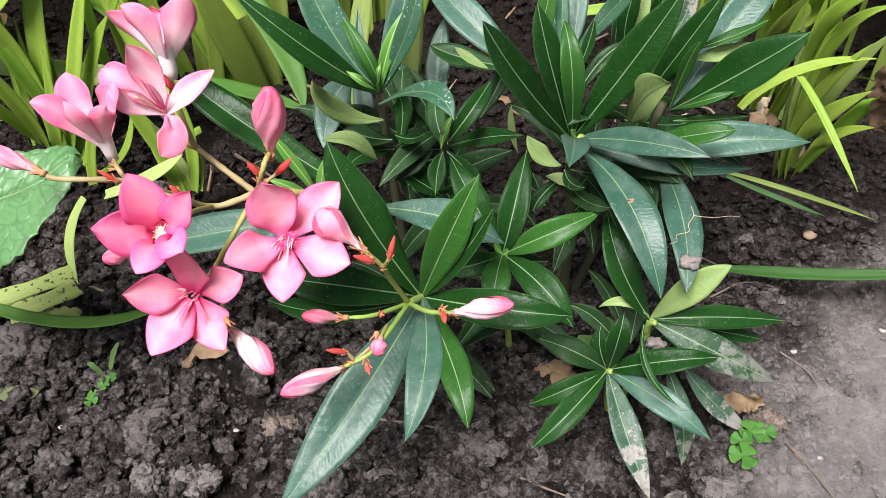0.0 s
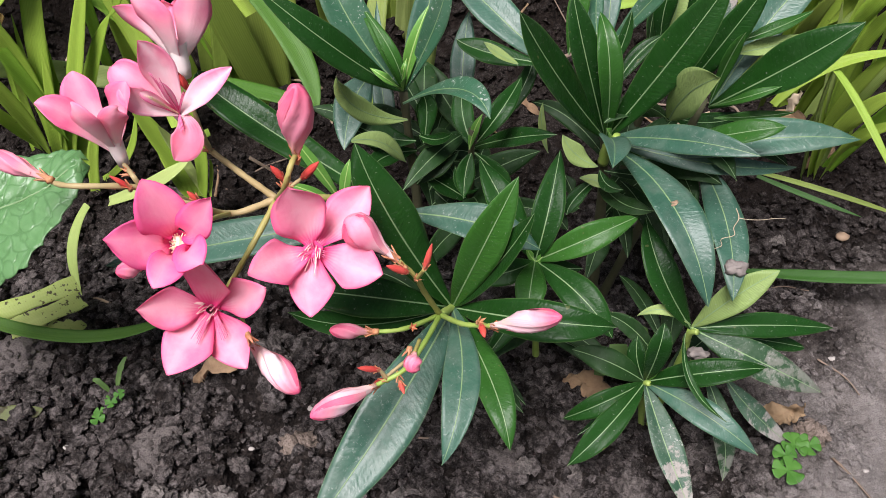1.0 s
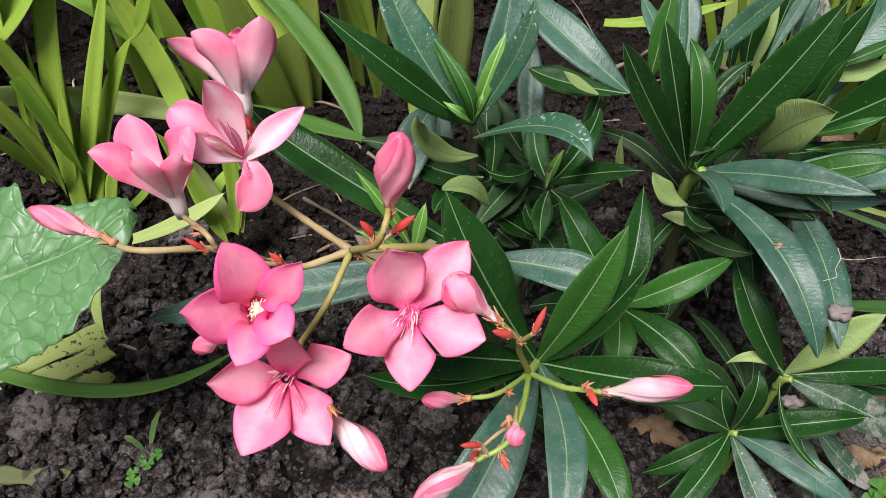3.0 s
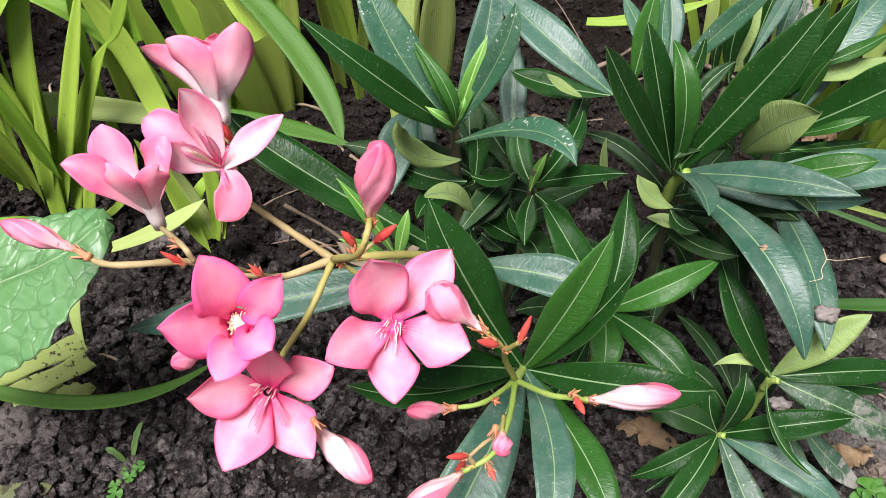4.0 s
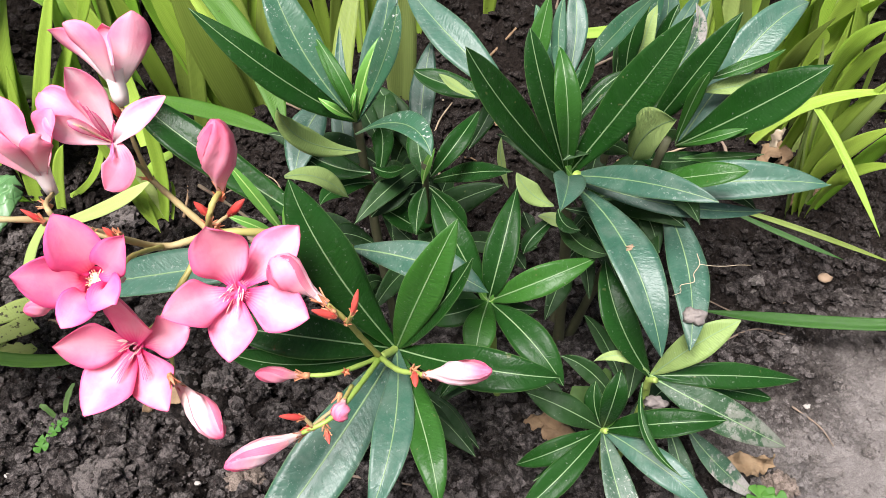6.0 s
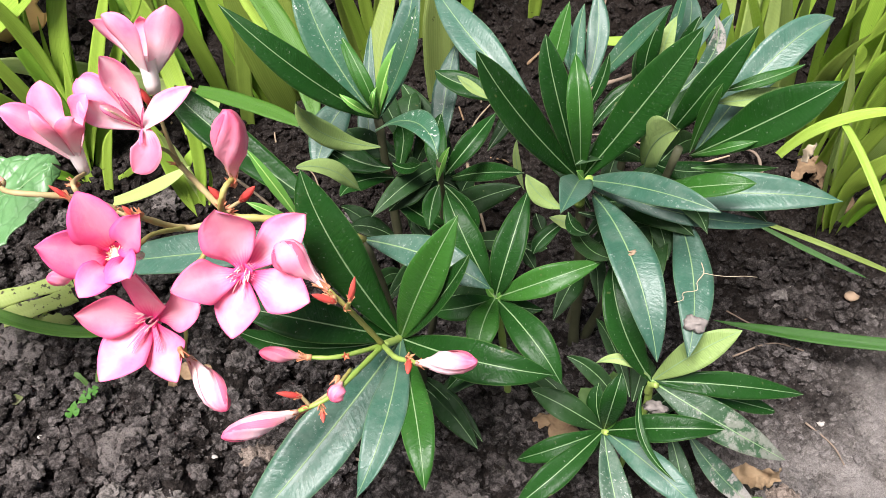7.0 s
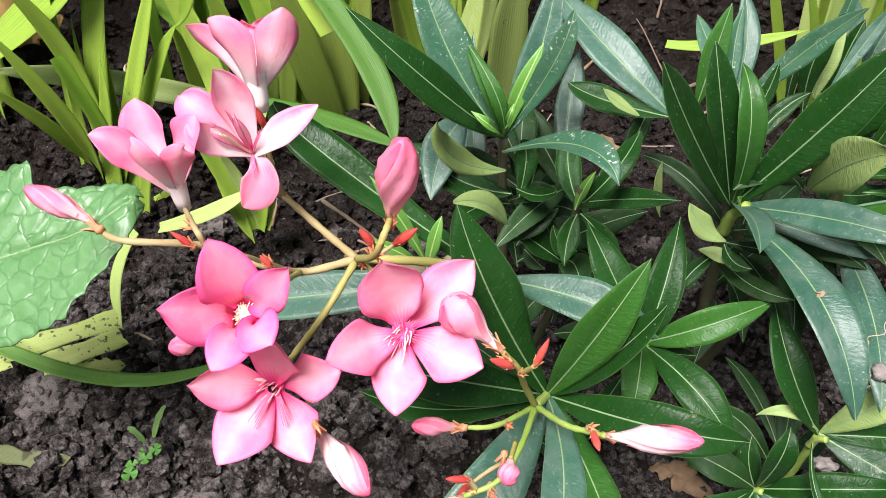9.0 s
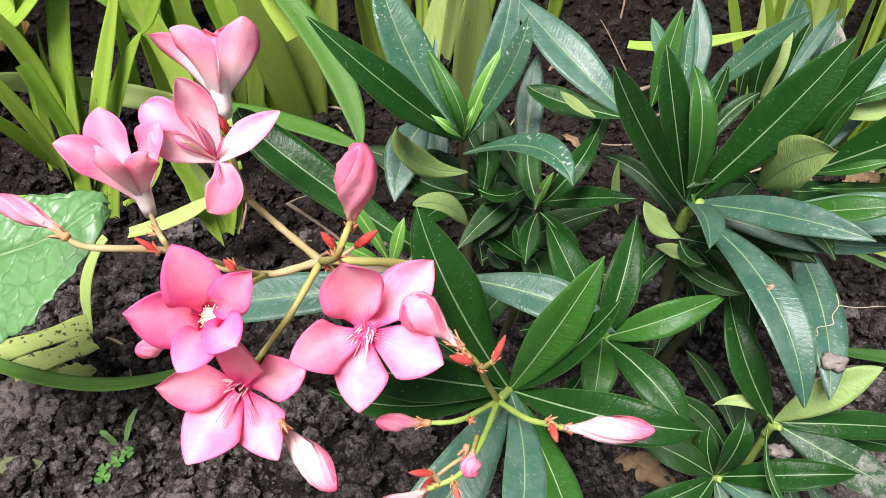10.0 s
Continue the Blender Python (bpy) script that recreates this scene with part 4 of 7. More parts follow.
for i in range(46):
    cx, cy = rng.uniform(-0.32, 0.17), rng.uniform(0.2, 0.52)
    clod(cx, cy, rng.uniform(0.0045, 0.0105), (rng.uniform(0.9, 1.3), rng.uniform(0.8, 1.1), rng.uniform(0.55, 0.8)), 50 + i, rng.choice(("crumbs", "clod_dark", "clod_dark", "clod")))
for i in range(34):
    cx, cy = rng.uniform(0.02, 0.19), rng.uniform(0.2, 0.36)
    clod(cx, cy, rng.uniform(0.004, 0.0095), (rng.uniform(0.9, 1.3), rng.uniform(0.8, 1.1), rng.uniform(0.55, 0.8)), 160 + i, rng.choice(("clod_dark", "clod_dark", "clod")))
for i in range(14):
    cx, cy = rng.uniform(0.2, 0.36), rng.uniform(0.24, 0.5)
    clod(cx, cy, rng.uniform(0.003, 0.006), (1.2, 0.9, 0.55), 120 + i, "clod")

clod(-0.202, 0.339, 0.0042, (1.2, 1, 0.6), 21, "stone", "small grey stone on the soil", "stone", "stones", sub=2, amp=0.3)
clod(0.284, 0.463, 0.0042, (1.2, 0.9, 0.7), 22, "stone_tan", "small tan stone lying on the soil", "stone", "stones", sub=2, amp=0.3)
for i, (sx, sy, r) in enumerate(((0.245, 0.36, 0.0022), (0.235, 0.275, 0.0016), (-0.13, 0.29, 0.0018), (-0.24, 0.29, 0.002), (-0.095, 0.31, 0.002), (0.31, 0.375, 0.0026))):
    clod(sx, sy, r, (1.2, 1, 0.6), 30 + i, "stone_pale", "tiny pale stone on the soil", "stone", "stones", sub=2, amp=0.3)

# ---------------------------------------------------------------- the oleander shoots
P1 = thing("oleander", (-0.01, 0.325, at_ground(-0.01, 0.325)), "flowering oleander shoot with pink flowers and dark leathery leaves", "oleander", "oleander shoots")
P2 = thing("oleander", (0.105, 0.305, at_ground(0.105, 0.305)), "low oleander shoot with whorled dark leaves, some muddy", "oleander", "oleander shoots")
P3 = thing("oleander", (-0.02, 0.40, at_ground(-0.02, 0.40)), "oleander shoot with upright leaves and a bright green tip", "oleander", "oleander shoots")
P4 = thing("oleander", (0.085, 0.385, at_ground(0.085, 0.385)), "large bushy oleander shoot with broad dark leaves", "oleander", "oleander shoots")
P5 = thing("oleander", (0.04, 0.345, at_ground(0.04, 0.345)), "small oleander shoot between the larger ones", "oleander", "oleander shoots")


def trunk(plant, points, r1, r2, kind="green"):
    points = [(points[0][0], points[0][1], at_ground(points[0][0], points[0][1]) - 0.01)] + list(points[1:])
    return stem(plant, points, r1, r2, kind)


trunk(P1, [(-0.01, 0.335, 0), (-0.006, 0.318, 0.05), (-0.011, 0.288, 0.113)], 0.0042, 0.003, "wood")
trunk(P1, [(-0.014, 0.338, 0), (-0.024, 0.338, 0.07), (-0.034, 0.327, 0.14)], 0.004, 0.0028, "wood")
trunk(P2, [(0.108, 0.308, 0), (0.100, 0.302, 0.02), (0.096, 0.294, 0.042)], 0.003, 0.0024)
trunk(P2, [(0.112, 0.31, 0), (0.118, 0.308, 0.04), (0.116, 0.302, 0.078)], 0.003, 0.0024)
trunk(P3, [(-0.02, 0.405, 0), (-0.03, 0.395, 0.09), (-0.035, 0.386, 0.172)], 0.0042, 0.003, "wood")
trunk(P3, [(-0.012, 0.40, 0), (0.0, 0.38, 0.08), (0.0, 0.362, 0.165)], 0.0035, 0.0022, "wood")
trunk(P4, [(0.085, 0.39, 0), (0.080, 0.388, 0.08), (0.073, 0.379, 0.145)], 0.005, 0.0034, "wood")
trunk(P4, [(0.09, 0.395, 0), (0.11, 0.385, 0.1), (0.118, 0.372, 0.175)], 0.0042, 0.0028, "wood")
trunk(P4, [(0.08, 0.40, 0), (0.095, 0.41, 0.1), (0.098, 0.40, 0.18)], 0.004, 0.0026, "wood")
trunk(P5, [(0.045, 0.35, 0), (0.038, 0.338, 0.06), (0.033, 0.324, 0.108)], 0.0032, 0.0024)

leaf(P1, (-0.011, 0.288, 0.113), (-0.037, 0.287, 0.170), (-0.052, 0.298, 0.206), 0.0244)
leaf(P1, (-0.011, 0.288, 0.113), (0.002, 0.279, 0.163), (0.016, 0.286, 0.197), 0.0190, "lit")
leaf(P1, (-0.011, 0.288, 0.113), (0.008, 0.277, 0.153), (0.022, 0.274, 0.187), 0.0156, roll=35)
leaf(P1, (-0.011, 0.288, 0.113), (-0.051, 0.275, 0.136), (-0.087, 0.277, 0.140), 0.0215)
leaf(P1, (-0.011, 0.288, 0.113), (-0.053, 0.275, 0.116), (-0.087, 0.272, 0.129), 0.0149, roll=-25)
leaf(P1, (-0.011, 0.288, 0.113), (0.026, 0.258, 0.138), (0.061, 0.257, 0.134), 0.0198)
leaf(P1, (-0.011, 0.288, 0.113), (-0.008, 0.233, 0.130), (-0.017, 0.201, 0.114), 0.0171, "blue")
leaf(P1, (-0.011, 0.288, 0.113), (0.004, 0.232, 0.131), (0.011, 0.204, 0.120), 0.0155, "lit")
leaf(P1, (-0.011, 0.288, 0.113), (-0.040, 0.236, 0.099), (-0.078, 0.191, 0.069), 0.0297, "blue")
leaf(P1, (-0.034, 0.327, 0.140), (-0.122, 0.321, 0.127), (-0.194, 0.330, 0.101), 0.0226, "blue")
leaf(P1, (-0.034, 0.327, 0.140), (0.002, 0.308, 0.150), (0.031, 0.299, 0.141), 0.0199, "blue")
leaf(P1, (-0.034, 0.327, 0.140), (-0.109, 0.354, 0.180), (-0.134, 0.370, 0.195), 0.0201)
leaf(P1, (-0.065, 0.330, 0.144), (-0.075, 0.328, 0.169), (-0.088, 0.332, 0.189), 0.0064, "new")
leaf(P1, (-0.065, 0.328, 0.141), (-0.062, 0.326, 0.160), (-0.059, 0.330, 0.172), 0.0065, "new")
leaf(P1, (-0.068, 0.330, 0.143), (-0.077, 0.323, 0.157), (-0.089, 0.322, 0.164), 0.0055, "new")
leaf(P1, (-0.0535, 0.2985, 0.2065), (-0.042, 0.310, 0.197), (-0.032, 0.320, 0.178), 0.0105, "under", roll=10)
leaf(P2, (0.096, 0.294, 0.042), (0.074, 0.294, 0.060), (0.056, 0.306, 0.056), 0.0161, "low")
leaf(P2, (0.096, 0.294, 0.042), (0.091, 0.301, 0.054), (0.091, 0.308, 0.065), 0.0118, roll=30)
leaf(P2, (0.096, 0.294, 0.042), (0.096, 0.288, 0.076), (0.099, 0.297, 0.089), 0.0137)
leaf(P2, (0.096, 0.294, 0.042), (0.120, 0.281, 0.067), (0.152, 0.281, 0.071), 0.0156)
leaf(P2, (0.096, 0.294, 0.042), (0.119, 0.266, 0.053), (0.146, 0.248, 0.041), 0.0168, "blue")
leaf(P2, (0.096, 0.294, 0.042), (0.102, 0.258, 0.034), (0.114, 0.228, 0.013), 0.0171, "dust")
leaf(P2, (0.096, 0.294, 0.042), (0.071, 0.265, 0.042), (0.050, 0.253, 0.024), 0.0152)
leaf(P2, (0.096, 0.294, 0.042), (0.071, 0.280, 0.043), (0.051, 0.282, 0.025), 0.0136)
leaf(P2, (0.096, 0.294, 0.042), (0.086, 0.290, 0.028), (0.061, 0.281, 0.010), 0.0114)
leaf(P2, (0.096, 0.294, 0.042), (0.098, 0.292, 0.052), (0.101, 0.290, 0.061), 0.0045, "new")
leaf(P2, (0.116, 0.302, 0.078), (0.151, 0.298, 0.085), (0.195, 0.307, 0.071), 0.0143)
leaf(P2, (0.116, 0.302, 0.078), (0.148, 0.284, 0.073), (0.187, 0.281, 0.049), 0.0199, "muddy")
leaf(P2, (0.116, 0.302, 0.078), (0.134, 0.302, 0.104), (0.152, 0.304, 0.120), 0.0164, "under")
leaf(P2, (0.116, 0.302, 0.078), (0.097, 0.312, 0.109), (0.091, 0.339, 0.124), 0.0178)
leaf(P2, (0.130, 0.300, 0.043), (0.141, 0.277, 0.018), (0.143, 0.262, -0.009), 0.0140, "muddy")
leaf(P2, (0.142, 0.297, 0.040), (0.163, 0.289, 0.016), (0.193, 0.289, -0.017), 0.0143, "dust")
leaf(P2, (0.111, 0.296, 0.081), (0.110, 0.271, 0.073), (0.127, 0.255, 0.061), 0.0052, roll=20)
leaf(P2, (0.116, 0.302, 0.079), (0.124, 0.298, 0.079), (0.132, 0.293, 0.079), 0.0035, "new")
leaf(P2, (0.116, 0.302, 0.079), (0.127, 0.297, 0.072), (0.142, 0.287, 0.059), 0.0070, "new")
leaf(P2, (0.116, 0.302, 0.078), (0.166, 0.307, 0.060), (0.186, 0.309, 0.052), 0.0098)
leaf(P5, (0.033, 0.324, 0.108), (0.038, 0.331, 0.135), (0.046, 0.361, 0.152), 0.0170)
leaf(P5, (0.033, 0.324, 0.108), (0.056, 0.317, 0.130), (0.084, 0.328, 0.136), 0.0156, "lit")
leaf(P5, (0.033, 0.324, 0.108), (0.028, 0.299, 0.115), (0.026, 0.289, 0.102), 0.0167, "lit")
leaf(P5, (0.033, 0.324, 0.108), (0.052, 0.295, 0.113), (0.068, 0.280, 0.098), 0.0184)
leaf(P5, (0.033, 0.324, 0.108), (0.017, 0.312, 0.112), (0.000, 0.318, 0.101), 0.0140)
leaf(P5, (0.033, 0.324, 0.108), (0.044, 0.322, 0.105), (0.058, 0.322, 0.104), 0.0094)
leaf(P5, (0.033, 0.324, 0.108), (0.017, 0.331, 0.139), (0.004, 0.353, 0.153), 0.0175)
leaf(P5, (0.033, 0.324, 0.108), (0.030, 0.323, 0.113), (0.028, 0.322, 0.119), 0.0043, "new")
leaf(P5, (0.033, 0.324, 0.108), (0.035, 0.322, 0.111), (0.038, 0.323, 0.117), 0.0043, "new")
leaf(P5, (0.034, 0.339, 0.068), (0.022, 0.325, 0.054), (0.009, 0.313, 0.041), 0.0122)
leaf(P5, (0.005, 0.373, 0.116), (-0.003, 0.371, 0.121), (-0.008, 0.374, 0.131), 0.0112)
leaf(P5, (0.002, 0.375, 0.104), (-0.015, 0.375, 0.118), (-0.027, 0.372, 0.129), 0.0133)
leaf(P3, (-0.035, 0.386, 0.172), (-0.063, 0.360, 0.212), (-0.099, 0.361, 0.246), 0.0174)
leaf(P3, (-0.035, 0.386, 0.172), (-0.061, 0.395, 0.209), (-0.078, 0.417, 0.245), 0.0220, "spot")
leaf(P3, (-0.035, 0.386, 0.172), (-0.043, 0.385, 0.199), (-0.056, 0.403, 0.211), 0.0084, "lit")
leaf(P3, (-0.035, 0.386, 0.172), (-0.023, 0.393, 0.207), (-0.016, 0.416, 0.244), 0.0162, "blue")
leaf(P3, (-0.035, 0.386, 0.172), (-0.018, 0.374, 0.217), (-0.012, 0.376, 0.242), 0.0122, "spot")
leaf(P3, (-0.035, 0.386, 0.172), (-0.029, 0.382, 0.200), (-0.021, 0.391, 0.218), 0.0078, "new")
leaf(P3, (-0.035, 0.386, 0.172), (-0.039, 0.380, 0.197), (-0.055, 0.400, 0.213), 0.0073, "lit")
leaf(P3, (-0.035, 0.386, 0.172), (-0.041, 0.367, 0.191), (-0.050, 0.369, 0.197), 0.0050, "new")
leaf(P3, (-0.035, 0.386, 0.172), (-0.034, 0.369, 0.193), (-0.032, 0.372, 0.200), 0.0033, "new")
leaf(P3, (-0.035, 0.378, 0.170), (-0.008, 0.334, 0.208), (0.005, 0.310, 0.209), 0.0135, "spot")
leaf(P3, (-0.033, 0.376, 0.161), (-0.055, 0.353, 0.184), (-0.062, 0.337, 0.213), 0.0126, "under", roll=20)
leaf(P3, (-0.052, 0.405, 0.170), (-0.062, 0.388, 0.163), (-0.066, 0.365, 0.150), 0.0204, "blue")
leaf(P3, (-0.001, 0.400, 0.122), (0.021, 0.371, 0.152), (0.043, 0.358, 0.164), 0.0113)
leaf(P3, (0.003, 0.363, 0.156), (0.015, 0.366, 0.174), (0.026, 0.388, 0.178), 0.0114)
leaf(P3, (-0.029, 0.397, 0.125), (-0.020, 0.379, 0.145), (-0.010, 0.365, 0.160), 0.0125, "low")
leaf(P3, (-0.004, 0.386, 0.143), (-0.003, 0.417, 0.167), (0.001, 0.443, 0.186), 0.0148, "blue")
leaf(P3, (-0.029, 0.380, 0.144), (-0.054, 0.382, 0.149), (-0.074, 0.390, 0.161), 0.0170)
leaf(P3, (-0.029, 0.388, 0.131), (-0.046, 0.378, 0.135), (-0.054, 0.364, 0.135), 0.0123)
leaf(P3, (-0.025, 0.383, 0.140), (-0.023, 0.392, 0.156), (-0.026, 0.394, 0.165), 0.0121)
leaf(P3, (0.002, 0.365, 0.150), (-0.004, 0.381, 0.160), (-0.003, 0.398, 0.169), 0.0126)
leaf(P3, (0.000, 0.359, 0.152), (-0.003, 0.354, 0.143), (-0.004, 0.346, 0.132), 0.0106)
leaf(P3, (0.002, 0.363, 0.149), (0.015, 0.358, 0.136), (0.019, 0.353, 0.124), 0.0107)
leaf(P3, (-0.027, 0.378, 0.149), (-0.018, 0.368, 0.154), (-0.010, 0.362, 0.162), 0.0081)
leaf(P3, (-0.001, 0.361, 0.153), (0.001, 0.361, 0.164), (0.005, 0.361, 0.175), 0.0049, "new")
leaf(P4, (0.040, 0.396, 0.181), (0.009, 0.400, 0.186), (-0.007, 0.405, 0.191), 0.0134)
leaf(P4, (0.024, 0.387, 0.187), (0.014, 0.387, 0.193), (0.006, 0.387, 0.200), 0.0062, "under")
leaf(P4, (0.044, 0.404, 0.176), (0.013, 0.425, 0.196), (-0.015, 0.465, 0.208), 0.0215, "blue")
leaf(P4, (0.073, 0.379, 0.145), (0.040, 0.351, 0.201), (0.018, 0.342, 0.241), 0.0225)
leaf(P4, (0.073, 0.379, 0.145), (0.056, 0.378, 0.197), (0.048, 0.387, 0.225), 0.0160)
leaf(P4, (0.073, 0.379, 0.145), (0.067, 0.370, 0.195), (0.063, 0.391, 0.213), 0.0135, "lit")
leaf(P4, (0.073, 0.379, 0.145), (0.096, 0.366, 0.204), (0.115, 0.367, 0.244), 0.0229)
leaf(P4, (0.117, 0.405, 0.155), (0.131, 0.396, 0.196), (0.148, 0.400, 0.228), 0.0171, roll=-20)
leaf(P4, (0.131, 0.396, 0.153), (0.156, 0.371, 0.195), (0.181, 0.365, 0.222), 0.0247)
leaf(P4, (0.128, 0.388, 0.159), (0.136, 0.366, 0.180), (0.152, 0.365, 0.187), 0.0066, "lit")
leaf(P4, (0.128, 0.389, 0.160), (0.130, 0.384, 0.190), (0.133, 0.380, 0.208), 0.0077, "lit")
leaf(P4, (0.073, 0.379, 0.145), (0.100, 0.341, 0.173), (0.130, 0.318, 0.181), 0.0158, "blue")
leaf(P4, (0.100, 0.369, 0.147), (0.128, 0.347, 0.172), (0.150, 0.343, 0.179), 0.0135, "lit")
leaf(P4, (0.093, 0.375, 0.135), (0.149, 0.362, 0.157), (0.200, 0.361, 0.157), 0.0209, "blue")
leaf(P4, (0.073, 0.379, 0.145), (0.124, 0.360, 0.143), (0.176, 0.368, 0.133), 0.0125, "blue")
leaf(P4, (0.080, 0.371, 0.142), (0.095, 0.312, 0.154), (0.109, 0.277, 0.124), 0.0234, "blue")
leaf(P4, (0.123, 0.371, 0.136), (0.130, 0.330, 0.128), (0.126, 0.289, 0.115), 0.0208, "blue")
leaf(P4, (0.104, 0.376, 0.160), (0.102, 0.351, 0.193), (0.107, 0.331, 0.215), 0.0235, "under", hint=(-0.95, -0.3, -0.1))
leaf(P4, (0.073, 0.379, 0.145), (0.078, 0.378, 0.156), (0.081, 0.379, 0.167), 0.0047, "new")
leaf(P4, (0.073, 0.379, 0.145), (0.075, 0.378, 0.154), (0.072, 0.379, 0.164), 0.0038, "new")
leaf(P4, (0.073, 0.379, 0.145), (0.067, 0.338, 0.174), (0.059, 0.302, 0.188), 0.0165, "blue")
leaf(P4, (0.134, 0.401, 0.151), (0.168, 0.427, 0.196), (0.201, 0.452, 0.207), 0.0214, "blue")
leaf(P4, (0.139, 0.403, 0.189), (0.159, 0.405, 0.196), (0.180, 0.415, 0.200), 0.0073, "lit")
leaf(P4, (0.072, 0.408, 0.179), (0.064, 0.433, 0.190), (0.057, 0.457, 0.200), 0.0133, "spot")
leaf(P4, (0.072, 0.413, 0.177), (0.077, 0.435, 0.199), (0.074, 0.453, 0.217), 0.0125, "blue")
leaf(P4, (0.067, 0.401, 0.187), (0.065, 0.413, 0.206), (0.067, 0.423, 0.223), 0.0085, "spot")
leaf(P4, (0.074, 0.407, 0.185), (0.090, 0.399, 0.216), (0.103, 0.387, 0.243), 0.0114, "spot")
leaf(P4, (0.102, 0.407, 0.179), (0.101, 0.413, 0.205), (0.107, 0.413, 0.227), 0.0119)
leaf(P4, (0.119, 0.432, 0.175), (0.125, 0.443, 0.200), (0.122, 0.448, 0.220), 0.0137, "blue")
leaf(P4, (0.117, 0.423, 0.180), (0.130, 0.433, 0.204), (0.137, 0.435, 0.221), 0.0076, "blue")
leaf(P4, (0.114, 0.427, 0.184), (0.115, 0.431, 0.209), (0.118, 0.435, 0.235), 0.0069, "spot")
leaf(P4, (0.119, 0.410, 0.182), (0.134, 0.417, 0.202), (0.132, 0.422, 0.221), 0.0096, "dust")
leaf(P4, (0.073, 0.390, 0.183), (0.078, 0.394, 0.197), (0.080, 0.397, 0.211), 0.0067)
leaf(P4, (0.074, 0.385, 0.171), (0.086, 0.396, 0.185), (0.100, 0.402, 0.194), 0.0091)
leaf(P4, (0.063, 0.346, 0.153), (0.051, 0.346, 0.161), (0.044, 0.347, 0.172), 0.0107, "under")
leaf(P4, (0.072, 0.377, 0.120), (0.077, 0.344, 0.131), (0.087, 0.318, 0.148), 0.0125, "low")
leaf(P4, (0.067, 0.356, 0.142), (0.070, 0.347, 0.140), (0.077, 0.342, 0.141), 0.0080)
leaf(P4, (0.069, 0.362, 0.133), (0.056, 0.354, 0.125), (0.051, 0.347, 0.119), 0.0089)
leaf(P4, (0.127, 0.375, 0.161), (0.148, 0.376, 0.161), (0.170, 0.377, 0.163), 0.0062, "lit")
leaf(P4, (0.039, 0.435, 0.164), (0.033, 0.423, 0.152), (0.022, 0.409, 0.138), 0.0102)
leaf(P4, (0.108, 0.385, 0.156), (0.129, 0.386, 0.150), (0.156, 0.394, 0.151), 0.0117)
leaf(P3, (-0.040, 0.398, 0.127), (-0.048, 0.420, 0.141), (-0.052, 0.466, 0.180), 0.0130, "blue")

leaf(P4, (0.108, 0.415, 0.183), (0.109, 0.418, 0.201), (0.114, 0.425, 0.218), 0.0105, "under", roll=15)
leaf(P4, (0.100, 0.420, 0.169), (0.099, 0.425, 0.189), (0.103, 0.430, 0.206), 0.0085, "low", roll=-20)
leaf(P4, (0.121, 0.430, 0.176), (0.124, 0.434, 0.196), (0.129, 0.440, 0.211), 0.0110, "dark")
leaf(P4, (0.140, 0.440, 0.174), (0.141, 0.444, 0.193), (0.148, 0.450, 0.208), 0.0100, "blue")
leaf(P4, (0.138, 0.400, 0.184), (0.159, 0.405, 0.185), (0.189, 0.410, 0.189), 0.0105, "under")
leaf(P4, (0.044, 0.385, 0.131), (0.039, 0.384, 0.149), (0.038, 0.383, 0.166), 0.0045, "under")
leaf(P3, (-0.031, 0.392, 0.125), (-0.047, 0.384, 0.138), (-0.060, 0.378, 0.153), 0.0120, "low")
leaf(P4, (0.052, 0.402, 0.183), (0.055, 0.407, 0.207), (0.059, 0.415, 0.228), 0.0115, "lit")
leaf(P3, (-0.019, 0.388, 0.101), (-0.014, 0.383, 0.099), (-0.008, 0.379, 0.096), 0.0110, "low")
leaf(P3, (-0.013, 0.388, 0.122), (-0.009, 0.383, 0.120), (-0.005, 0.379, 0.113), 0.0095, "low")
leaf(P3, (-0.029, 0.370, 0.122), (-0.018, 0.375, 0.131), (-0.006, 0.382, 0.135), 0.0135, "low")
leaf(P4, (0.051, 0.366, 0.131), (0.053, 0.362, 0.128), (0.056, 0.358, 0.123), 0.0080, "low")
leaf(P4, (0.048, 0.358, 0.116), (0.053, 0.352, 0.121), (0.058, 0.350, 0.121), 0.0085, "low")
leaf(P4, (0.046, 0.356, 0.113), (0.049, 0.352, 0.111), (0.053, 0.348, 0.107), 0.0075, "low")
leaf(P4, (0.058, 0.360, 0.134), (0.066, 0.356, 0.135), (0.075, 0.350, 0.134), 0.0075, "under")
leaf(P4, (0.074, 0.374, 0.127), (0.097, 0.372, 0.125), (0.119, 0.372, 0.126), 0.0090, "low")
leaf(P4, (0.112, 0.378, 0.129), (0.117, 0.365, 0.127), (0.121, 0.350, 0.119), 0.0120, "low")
leaf(P2, (0.115, 0.302, 0.081), (0.100, 0.304, 0.091), (0.087, 0.306, 0.084), 0.0060, "under")


# small shaded leaves low on the shoots
rng = random.Random(88)
